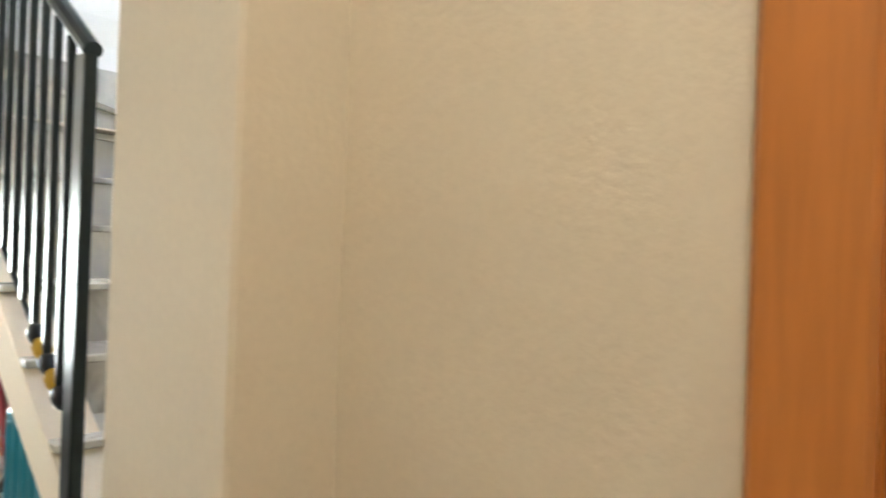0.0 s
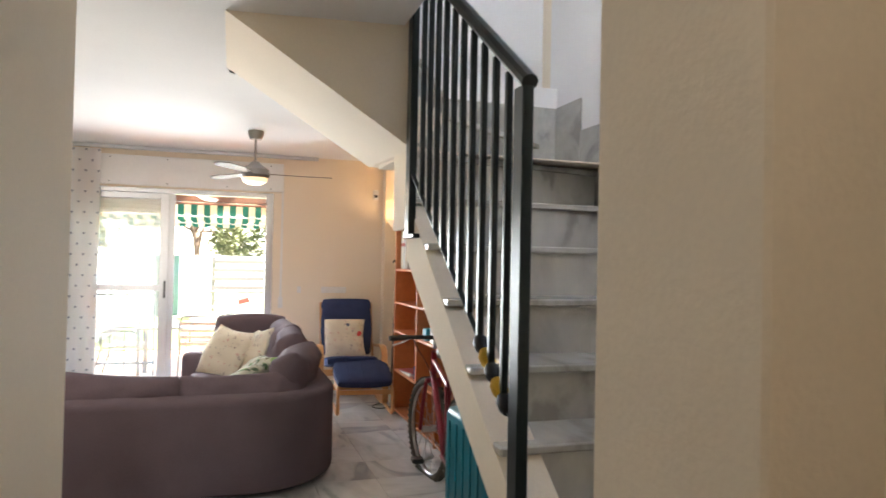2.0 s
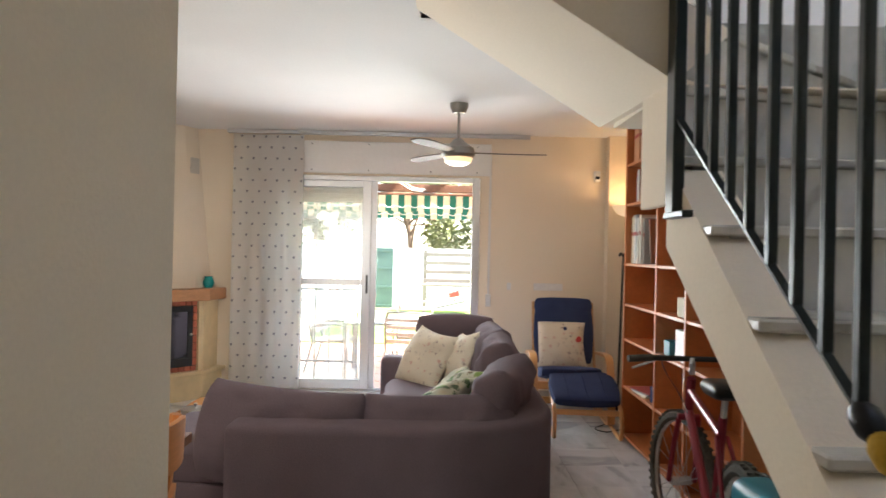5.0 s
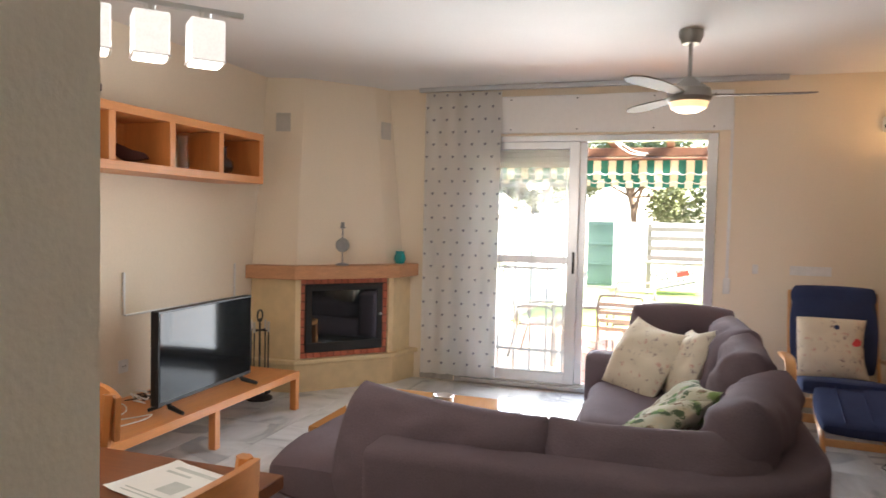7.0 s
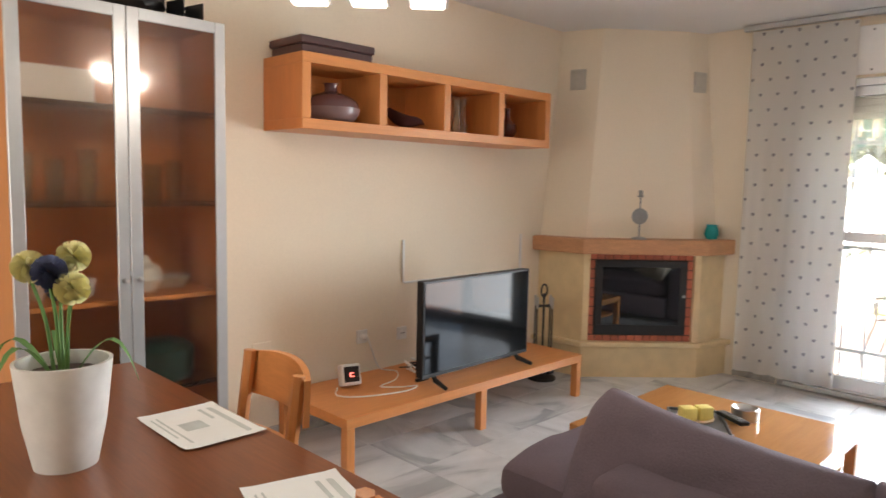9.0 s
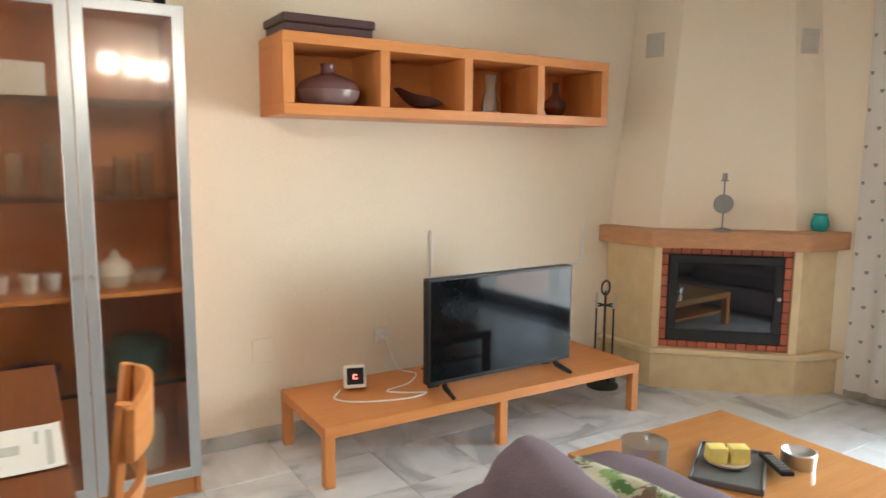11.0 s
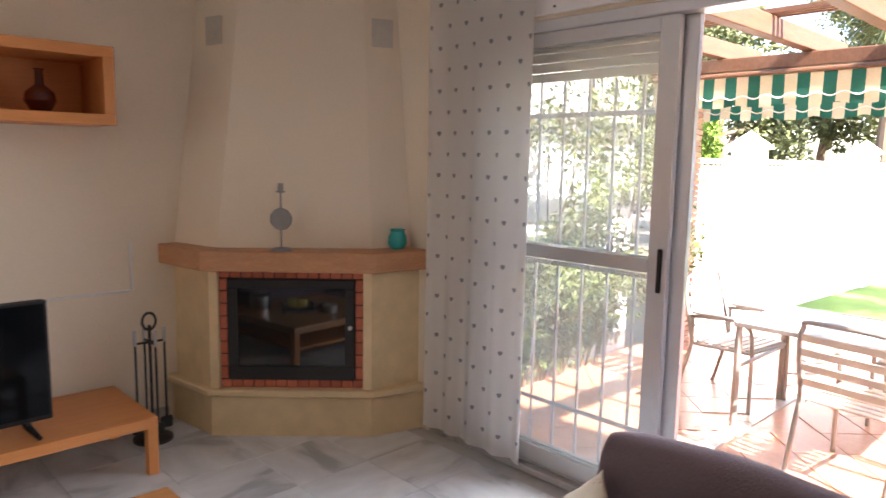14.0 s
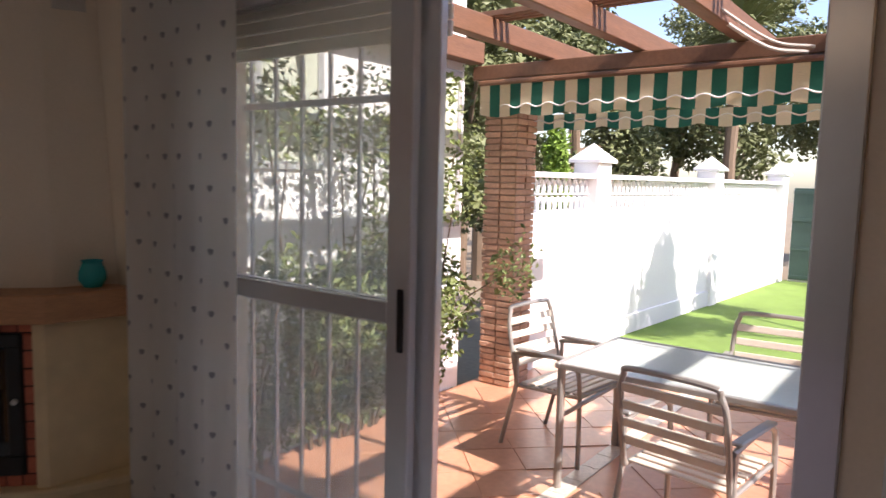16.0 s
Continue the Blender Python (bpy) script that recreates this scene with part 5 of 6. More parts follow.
for k in range(4):
    part("slat", box(-0.05, 0.05, -0.06, -0.052, 0.005 + k * 0.022, 0.018 + k * 0.022, 0.001), PLASTIC_B, cr)
for x in (-0.05, 0.044):
    part("corner", box(x, x + 0.006, -0.065, 0.05, 0.0, 0.09, 0.001), PLASTIC_B, cr)
part("floor", box(-0.044, 0.044, -0.05, 0.05, 0.0, 0.005), PLASTIC_B, cr)

# ---- pendant over the dining end ----
pend = thing("pendant_lamp", "steel bar pendant with three lit textured glass cubes", "pendant lamp", pose(-4.44, -2.21, 0, 0, 0, 137))
part("ceiling_plate", box(-0.06, 0.06, -0.03, 0.03, CEILING - 0.025, CEILING, 0.003), STEEL, pend)
part("rod", tube([(0, 0, CEILING - 0.02), (0, 0, 2.14)], 0.008), STEEL, pend)
part("bar", box(-0.32, 0.32, -0.010, 0.010, 2.125, 2.145, 0.002), STEEL, pend)
SHADE = glowing("lit_textured_glass", (1.0, 0.96, 0.90), 3.0)
n_ = SHADE.node_tree
vz = n_.nodes.new("ShaderNodeTexVoronoi")
vz.inputs["Scale"].default_value = 90
tc = n_.nodes.new("ShaderNodeTexCoord")
n_.links.new(tc.outputs["Object"], vz.inputs["Vector"])
mr = n_.nodes.new("ShaderNodeMapRange")
mr.inputs["From Max"].default_value, mr.inputs["To Min"].default_value, mr.inputs["To Max"].default_value = 0.7, 0.03, 0.085
n_.links.new(vz.outputs["Distance"], mr.inputs[0])
n_.links.new(mr.outputs[0], n_.nodes["Principled BSDF"].inputs["Emission Strength"])
LITBASE = glowing("lit_lamp_underside", (1.0, 0.95, 0.88), 0.35)
for k in (-1, 0, 1):
    u = k * 0.185
    sd = part("shade", box(u - 0.06, u + 0.06, -0.06, 0.06, 1.945, 2.095, 0.006), SHADE, pend, "lit textured glass cube")
    part("holder", tube([(u, 0, 2.095), (u, 0, 2.125)], 0.02, 12), STEEL, sd)
    part("lit_opening", box(u - 0.052, u + 0.052, -0.052, 0.052, 1.938, 1.9445), LITBASE, sd, "bright open underside")
    part("rim", box(u - 0.063, u + 0.063, -0.063, 0.063, 1.945, 1.949, 0.001), STEEL, sd)
    w3 = pend.matrix_world @ Vector((u, 0, 1.90))
    point_lamp("pendant_light", w3, 0.5, (1.0, 0.90, 0.76), 0.05)

# ---- cushions on the seats ----
def patterned(name, ground, spots, scale, cover=0.30):
    """Cotton with scattered printed spots in several colours."""
    m = bpy.data.materials.new(name)
    m.use_nodes = True
    t_ = m.node_tree
    b_ = t_.nodes["Principled BSDF"]
    b_.inputs["Roughness"].default_value = 0.95
    co_ = t_.nodes.new("ShaderNodeTexCoord")
    vo = t_.nodes.new("ShaderNodeTexVoronoi")
    vo.inputs["Scale"].default_value = scale
    nz = t_.nodes.new("ShaderNodeTexNoise")
    nz.inputs["Scale"].default_value = scale * 1.5
    addv = t_.nodes.new("ShaderNodeVectorMath")
    addv.operation = "MULTIPLY_ADD"
    addv.inputs[1].default_value = (0.06, 0.06, 0.06)
    t_.links.new(nz.outputs["Color"], addv.inputs[0])
    t_.links.new(co_.outputs["Object"], addv.inputs[2])
    t_.links.new(addv.outputs[0], vo.inputs["Vector"])
    lt = t_.nodes.new("ShaderNodeMath")
    lt.operation = "LESS_THAN"
    lt.inputs[1].default_value = cover
    t_.links.new(vo.outputs["Distance"], lt.inputs[0])
    rr = t_.nodes.new("ShaderNodeValToRGB")
    rr.color_ramp.interpolation = "CONSTANT"
    sp = t_.nodes.new("ShaderNodeSeparateColor")
    t_.links.new(vo.outputs["Color"], sp.inputs[0])
    t_.links.new(sp.outputs[0], rr.inputs[0])
    for i, c in enumerate(spots):
        e = rr.color_ramp.elements[i] if i < 2 else rr.color_ramp.elements.new(i / len(spots))
        e.position = i / len(spots)
        e.color = (*c, 1)
    mx_ = t_.nodes.new("ShaderNodeMix")
    mx_.data_type = "RGBA"
    mx_.inputs[6].default_value = (*ground, 1)
    t_.links.new(lt.outputs[0], mx_.inputs[0])
    t_.links.new(rr.outputs[0], mx_.inputs[7])
    t_.links.new(mx_.outputs[2], b_.inputs["Base Color"])
    return m
PRINT = patterned("white_cotton_print", (0.72, 0.66, 0.54), ((0.72, 0.66, 0.54), (0.35, 0.28, 0.25), (0.72, 0.66, 0.54), (0.62, 0.40, 0.33), (0.55, 0.5, 0.42)), 26)
FLORAL = patterned("green_floral_print", (0.46, 0.45, 0.34), ((0.08, 0.17, 0.05), (0.50, 0.46, 0.33), (0.16, 0.10, 0.06), (0.20, 0.30, 0.10), (0.06, 0.10, 0.05)), 20, 0.5)
def pillow(label, mat, w_, h_, m, seed, group="loose cushions on the sofa"):
    o_ = thing("throw_pillow", label, "pillow", m, group)
    part("cover", cushion(w_, w_, h_, None, seed, 0.7, 0.03, 24, 0.03, 0.04), mat, o_, "", True)
    return o_
pillow("cream cotton cushion with small printed motifs", PRINT, 0.48, 0.17, pose(-6.72, -0.58, 0.60, 60, 6, 40), 21)
pillow("cream cotton cushion with small printed motifs", PRINT, 0.46, 0.16, pose(-6.56, -0.33, 0.61, 68, -8, 14), 23)
pillow("green floral cotton cushion on the sofa", FLORAL, 0.44, 0.15, pose(-5.28, -0.52, 0.555, 34, 10, -30), 25)
pillow("green floral cotton cushion on the sofa", FLORAL, 0.44, 0.15, pose(-5.60, -0.42, 0.565, 42, -6, 10), 27)
pillow("green floral cotton cushion on the sofa", FLORAL, 0.40, 0.15, pose(-5.16, -1.56, 0.455, 0, 30, 10), 29)
dotp = pillow("cream cotton cushion with small prints and a red dot", PRINT, 0.44, 0.15, pose(-7.62, 0.61, 0.60, 0, 64, -2), 31, "armchair cushion")
bm = lathe([(0, 0), (0.028, 0.0), (0.028, 0.002), (0, 0.002)], 16)
part("red_dot", bm, material("red_print", (0.55, 0.06, 0.06), 0.9), dotp).matrix_basis = pose(-0.03, 0.13, 0.066, 8, 0, 0)
part("flower_motif", lathe([(0, 0), (0.018, 0.0), (0.018, 0.002), (0, 0.002)], 8), BLUE, dotp).matrix_basis = pose(-0.13, 0.02, 0.062, 0, -8, 0)

# ---- footstool ----
fs = thing("footstool", "bentwood footstool with a navy quilted pad", "footstool", pose(-6.95, 0.66, 0, 0, 0, -4))
for s_ in (-1, 1):
    y = s_ * 0.25
    part("side_frame", tube(smooth_line([(-0.22, y, 0.015), (0.20, y, 0.015), (0.27, y, 0.06), (0.25, y, 0.22), (0.0, y, 0.29), (-0.24, y, 0.36)], 6), 0.016, 8), BENTWOOD, fs, "bent birch side", True)
part("cross_rail", box(0.22, 0.25, -0.25, 0.25, 0.19, 0.23, 0.004), BENTWOOD, fs)
part("cross_rail", box(-0.24, -0.21, -0.25, 0.25, 0.30, 0.34, 0.004), BENTWOOD, fs)
part("pad", cushion(0.54, 0.56, 0.10, pose(0.0, 0, 0.345, 0, 15, 0), 14, 0.22, 0.006), BLUE, fs, "quilted navy pad", True)
for k in range(3):
    part("quilt_seam", tube([(-0.24, -0.14 + 0.14 * k, 0.462), (0.0, -0.14 + 0.14 * k, 0.40), (0.24, -0.14 + 0.14 * k, 0.332)], 0.004, 5), BLUE, fs)

# ---- corner by the armchair ----
fl = thing("floor_lamp", "slim steel floor uplighter with a lit glass bowl", "floor lamp", pose(-7.86, 1.22, 0))
part("base", lathe([(0, 0), (0.12, 0), (0.12, 0.015), (0.02, 0.03), (0, 0.03)], 24), STEEL, fl, "", True)
part("pole", tube([(0, 0, 0.03), (0, 0, 1.76)], 0.011, 10), STEEL, fl, "", True)
part("shade", lathe([(0.02, 1.76), (0.09, 1.79), (0.135, 1.86), (0.13, 1.865), (0.08, 1.80), (0.0, 1.775)], 24), glowing("lit_amber_bowl", (1.0, 0.62, 0.25), 0.06), fl, "warm lit glass bowl", True)
point_lamp("uplighter_light", (-7.86, 1.22, 1.815), 0.5, (1.0, 0.60, 0.28), 0.05)
cane = thing("hooked_pole", "dark metal awning crank with a hooked top", "pole")
part("rod", tube(smooth_line([(-7.68, 1.12, 0.0), (-7.72, 1.16, 1.30), (-7.73, 1.17, 1.38), (-7.72, 1.14, 1.42), (-7.70, 1.12, 1.40)], 6), 0.011, 8), BLACK, cane, "", True)
al = thing("motion_detector", "small white alarm sensor on the wall", "alarm sensor", pose(X_WIN + 0.002, 1.01, 2.16))
part("case", box(0, 0.045, -0.03, 0.03, -0.055, 0.055, 0.012, seg=2), PLASTIC_W, al, "", True)
part("lens", box(0.044, 0.048, -0.02, 0.02, -0.03, 0.0, 0.003), PLASTIC_B, al)
for y0, y1 in ((0.16, 0.20), (0.42, 0.70)):
    sw = thing("switch_plate", "flat cream switch plate on the wall", "switch")
    part("plate", box(X_WIN + 0.001, X_WIN + 0.009, y0, y1, 1.045, 1.115, 0.003), PLASTIC_W, sw)
lead = thing("floor_cable", "thin dark lamp cable on the floor", "cable")
part("lead", tube(smooth_line([(-7.80, 1.15, 0.006), (-7.45, 1.08, 0.006), (-7.1, 1.02, 0.006), (-6.95, 0.86, 0.006), (-7.05, 0.78, 0.006), (-7.2, 0.9, 0.006)], 6), 0.004, 6), PLASTIC_B, lead, "", True)

# ---- books and things in the bookcase ----
rk = random.Random(17)
BOOKS = [material("book_" + n_, c, 0.7, vary=0.1, bump=0.05) for n_, c in (("cream", (0.62, 0.55, 0.42)), ("navy", (0.04, 0.06, 0.14)), ("grey", (0.35, 0.36, 0.36)), ("red", (0.35, 0.06, 0.05)), ("white", (0.7, 0.7, 0.67)), ("green", (0.06, 0.16, 0.10)), ("brown", (0.28, 0.15, 0.09)))]
SETBOOK = material("tan_set_binding", (0.50, 0.25, 0.13), 0.6, vary=0.15, bump=0.05)
def books(x0, x1, z, hmin, hmax, mats, label, depth=0.17, front=0.03, thick=(0.018, 0.035)):
    x = x0
    while x < x1:
        w_ = rk.uniform(*thick)
        h_ = rk.uniform(hmin, hmax)
        bk = thing("book", label, "book", pose(x + w_ / 2, OY0 + front + rk.uniform(0, 0.02), z + 0.0005), "books in the bookcase")
        mt = mats[rk.randrange(len(mats))]
        part("cover", box(-w_ / 2 + 0.0006, w_ / 2 - 0.0006, 0, depth, 0, h_, 0.002), mt, bk)
        if hmin > 0.309:
            part("title_band", box(-w_ / 2 + 0.001, w_ / 2 - 0.001, -0.001, 0.0005, h_ * 0.6, h_ * 0.68), BOOKS[3], bk)
        x += w_
books(-6.79, -6.10, 2.105, 0.31, 0.312, [SETBOOK], "tan leather-look volume of a matching set", thick=(0.036, 0.04))
books(-6.70, -6.30, 1.802, 0.18, 0.25, BOOKS, "upright hardback book on the shelf")
books(-6.79, -6.50, 1.346, 0.33, 0.37, [BOOKS[4], BOOKS[2], BOOKS[0]], "pale upright paperback or folder")
leaning = thing("book", "thin tan book leaning on the others", "book", pose(-6.36, OY0 + 0.06, 1.351, 0, -12, 0), "books in the bookcase")
part("cover", box(0, 0.02, 0, 0.17, 0.0, 0.32, 0.002), BOOKS[6], leaning)
mag = thing("magazine_pile", "small pile of magazines", "magazines", pose(-6.45, OY0 + 0.10, 0.4045))
for k in range(4):
    part("magazine", box(-0.15, 0.13, -0.08, 0.1, k * 0.009, k * 0.009 + 0.008, 0.001, m=pose(0, 0, 0, 0, 0, k * 4)), BOOKS[(0, 4, 2, 3)[k]], mag)
def carton(x0, x1, z, h_, mat, label):
    c = thing("box", label, "box")
    part("body", box(x0, x1, OY0 + 0.03, OY0 + 0.21, z + 0.0005, z + h_, 0.004), mat, c)
    return c
tb = carton(-5.72, -5.56, 1.038, 0.12, BOOKS[0], "square tissue box with a tuft of tissue")
part("tissue", cushion(0.07, 0.05, 0.05, pose(-5.64, OY0 + 0.12, 1.17), 3, 0.5, 0.02, 8), PAPER, tb, "", True)
carton(-5.74, -5.53, 0.77, 0.19, PLASTIC_W, "white plastic storage box")
carton(-5.95, -5.85, 0.77, 0.10, TEALCASE, "small blue box on the shelf")
carton(-6.12 - 0.1, -6.08, 0.404, 0.11, BLUE, "small blue carton on the shelf")
lb = thing("dark_pouch", "dark crumpled pouch on the shelf", "pouch", pose(-5.0, OY0 + 0.13, 1.0385))
bm = bmesh.new()
bmesh.ops.create_icosphere(bm, subdivisions=3, radius=1)
for v in bm.verts:
    v.co = Vector((v.co.x * 0.13, v.co.y * 0.09, max(0.0, v.co.z * 0.06 + 0.05))) * (1 + 0.2 * noise.noise(v.co * 3))
part("body", bm, PLASTIC_B, lb, "", True)

# ---- under the stairs ----
bike = thing("bicycle", "dark red mountain bike with dusty knobbly tyres", "bicycle", pose(-4.36, 0.64, 0, 0, -3, 0) @ pose(0, 0, 0, 0, 0, 172))
R = 0.33
def wheel(x, turn, label):
    w_ = part("wheel", tube([(R * 0.90 * math.cos(a), 0, R * 0.90 * math.sin(a)) for a in [2 * math.pi * i / 36 for i in range(36)]], 0.012, 8, closed=True), STEEL, bike, label, True)
    w_.matrix_basis = pose(x, 0, R, 0, 0, turn)
    part("tyre", tube([(R * 0.955 * math.cos(a), 0, R * 0.955 * math.sin(a)) for a in [2 * math.pi * i / 40 for i in range(40)]], 0.026, 8, closed=True), RUBBER, w_, "knobbly tyre", True)
    bm_ = bmesh.new()
    for i in range(56):
        a = 2 * math.pi * i / 56
        for s_ in (-1, 1):
            box(-0.008, 0.008, -0.008, 0.008, -0.004, 0.006, bm=bm_, m=Matrix.Rotation(-a, 4, "Y") @ pose(0, s_ * 0.014, R * 0.955 + 0.024))
    tagged(part("tread", bm_, RUBBER, w_), kind="stuff")
    part("hub", tube([(0, -0.05, 0), (0, 0.05, 0)], 0.02, 12), STEEL, w_)
    for i in range(18):
        a = 2 * math.pi * i / 18
        part("spoke", tube([(0.018 * math.cos(a + 0.8), 0.02 * (-1) ** i, 0.018 * math.sin(a + 0.8)), (R * 0.89 * math.cos(a), 0, R * 0.89 * math.sin(a))], 0.0022, 4), STEEL, w_)
wheel(0.53, 14, "spoked front wheel")
wheel(-0.53, 0, "spoked rear wheel")
def btube(name, pts, r, mat=REDPAINT, label=""):
    part(name, tube(pts, r, 10), mat, bike, label, True)
btube("down_tube", [(0.36, 0, 0.70), (-0.08, 0, 0.29)], 0.021)
btube("top_tube", [(0.33, 0, 0.80), (-0.22, 0, 0.70)], 0.017)
btube("seat_tube", [(-0.08, 0, 0.29), (-0.24, 0, 0.78)], 0.017)
btube("head_tube", [(0.31, 0, 0.86), (0.37, 0, 0.68)], 0.021)
for s_ in (-1, 1):
    btube("chain_stay", [(-0.08, s_ * 0.02, 0.29), (-0.53, s_ * 0.06, R)], 0.010)
    btube("seat_stay", [(-0.22, s_ * 0.02, 0.70), (-0.53, s_ * 0.06, R)], 0.009)
    btube("fork_blade", [(0.37, s_ * 0.045, 0.66), (0.45, s_ * 0.055, 0.50), (0.53, s_ * 0.06, R)], 0.013)
    btube("crank", [(-0.08, s_ * 0.07, 0.29), (-0.08 + s_ * 0.14, s_ * 0.09, 0.24)], 0.010, STEEL)
    part("pedal", box(-0.08 + s_ * 0.14 - 0.045, -0.08 + s_ * 0.14 + 0.045, s_ * 0.14 - 0.035, s_ * 0.14 + 0.035, 0.225, 0.25, 0.004), BLACK, bike)
    btube("grip", [(0.25, s_ * 0.19, 0.955), (0.22, s_ * 0.30, 0.95)], 0.017, RUBBER, "black rubber grip")
    btube("brake_lever", [(0.27, s_ * 0.16, 0.95), (0.33, s_ * 0.20, 0.92), (0.30, s_ * 0.27, 0.90)], 0.006, STEEL)
btube("fork_crown", [(0.37, -0.05, 0.67), (0.37, 0.05, 0.67)], 0.016)
btube("stem", [(0.30, 0, 0.88), (0.29, 0, 0.93), (0.30, 0, 0.95)], 0.014, STEEL)
btube("handlebar", smooth_line([(0.25, -0.19, 0.955), (0.30, -0.05, 0.95), (0.30, 0.05, 0.95), (0.25, 0.19, 0.955)], 5), 0.013, BLACK)
btube("seat_post", [(-0.24, 0, 0.78), (-0.27, 0, 0.86)], 0.013, STEEL)
part("saddle", cushion(0.27, 0.15, 0.07, pose(-0.26, 0, 0.89), 4, 0.4, 0.004, 12), PLASTIC_B, bike, "black padded saddle", True)
part("chain_ring", tube([(-0.08 + 0.085 * math.cos(a), -0.045, 0.29 + 0.085 * math.sin(a)) for a in [2 * math.pi * i / 24 for i in range(24)]], 0.006, 5, closed=True), BLACK, bike)
btube("brake_cable", smooth_line([(0.30, 0.14, 0.95), (0.42, 0.10, 0.88), (0.40, 0.03, 0.76), (0.30, 0.02, 0.70)], 6), 0.003, BLACK)
case = thing("suitcase", "teal hard-shell suitcase with a grey grab handle", "suitcase", pose(-3.46, 0.56, 0, 0, 0, 3))
part("shell", box(-0.25, 0.25, -0.12, 0.12, 0.03, 0.72, 0.045, seg=4), TEALCASE, case, "ribbed teal shell", True)
for k in range(5):
    part("rib", box(-0.19 + k * 0.085, -0.16 + k * 0.085, -0.126, -0.119, 0.10, 0.66, 0.003), TEALCASE, case)
part("zip_band", box(-0.253, 0.253, -0.008, 0.008, 0.06, 0.722, 0.003), BLACK, case)
part("grab_handle", tube(smooth_line([(-0.12, 0, 0.715), (-0.11, 0, 0.755), (0.11, 0, 0.755), (0.12, 0, 0.715)], 5), 0.013, 8), STEEL, case, "grey handle", True)
part("side_handle", tube(smooth_line([(0.245, -0.0, 0.58), (0.285, 0, 0.56), (0.285, 0, 0.42), (0.245, 0, 0.40)], 5), 0.013, 8), STEEL, case, "", True)
for x in (-0.2, 0.2):
    for y in (-0.08, 0.08):
        part("castor", tube([(x - 0.012, y, 0.02), (x + 0.012, y, 0.02)], 0.02, 12), BLACK, case)
# striped wrap on the railing's foot
wrap = thing("striped_wrap", "black and yellow knitted wrap round the bottom rail", "cloth wrap")
MUST = material("mustard_wool", (0.50, 0.30, 0.03), 0.95, vary=0.2, grain=120, bump=0.6)
a, c = Vector((-2.66, RY, 1.165)), Vector((-2.39, RY, 0.97))
for k in range(5):
    p, q = a.lerp(c, k / 5), a.lerp(c, (k + 1) / 5)
    part("band", tube([p, p.lerp(q, 0.3), p.lerp(q, 0.7), q], [0.018, 0.027, 0.027, 0.018], 10), MUST if k % 2 else PLASTIC_B, wrap, "mustard band" if k % 2 else "", True)
# ---- garden ----
structure("ground", box(-90, X_WIN - 0.26, -60, 60, -0.9, -0.24), EARTH, "dry ground beyond the garden", "ground")
terrace = structure("terrace", box(-13.3, X_WIN - 0.26, -3.15, 4.0, -0.5, TERRACE - 0.006), TERRACOTTA, "terracotta tiled terrace", "terrace")
structure("lawn", box(-20.2, -13.3, -3.1, 4.0, -0.5, TERRACE + 0.012), GRASS, "green artificial lawn", "lawn")
WA, WB = Vector((-11.6, -3.0)), Vector((-19.9, -2.5))
wd = (WB - WA).normalized()
wm = Matrix(((wd.x, wd.y, 0, WA.x), (wd.y, -wd.x, 0, WA.y), (0, 0, 1, TERRACE), (0, 0, 0, 1)))  # u along, v towards the neighbour
wl = (WB - WA).length
gw = thing("wall_garden", "white rendered garden wall with pierced blocks and capped posts", "garden wall", kind="structure")
part("wall_body", box(0, wl, 0.0, -0.16, -0.2, 1.40, m=wm), GARDENWALL, gw)
part("wall_base", box(0.1, wl - 0.1, 0.0, 0.03, -0.2, 0.22, 0.006, m=wm), GARDENWALL, gw)
part("coping", box(0, wl, 0.03, -0.19, 1.70, 1.75, 0.008, m=wm), GARDENWALL, gw)
for k in range(40):  # pierced scallop blocks
    u = 0.12 + k * 0.2
    if u > wl - 0.1:
        break
    bm = box(u, u + 0.2, -0.04, -0.10, 1.545, 1.56)
    for z in (1.40, 1.56):
        for du in (0.05, 0.15):
            tube([(u + du + 0.048 * math.cos(a), -0.07, z + 0.005 + 0.12 * math.sin(a)) for a in [math.pi * i / 6 for i in range(7)]], 0.017, 5, bm=bm)
    part("pierced_block", bm, GARDENWALL, gw).matrix_world = wm
for u in (1.65, 5.0, wl):
    post = part("post", box(u - 0.14, u + 0.14, 0.06, -0.22, -0.2, 1.86, 0.01, m=wm), GARDENWALL, gw, "square rendered post")
    bm = box(u - 0.18, u + 0.18, 0.10, -0.26, 1.86, 1.90, 0.006, m=wm)
    c = wm @ Vector((u, -0.08, 2.06))
    base = [wm @ Vector(q) for q in ((u - 0.17, 0.09, 1.90), (u + 0.17, 0.09, 1.90), (u + 0.17, -0.25, 1.90), (u - 0.17, -0.25, 1.90))]
    vs = [bm.verts.new(q) for q in base]
    tip = bm.verts.new(c)
    for i in range(4):
        bm.faces.new((vs[i], vs[(i + 1) % 4], tip))
    part("cap", bm, GARDENWALL, post, "pyramid cap")

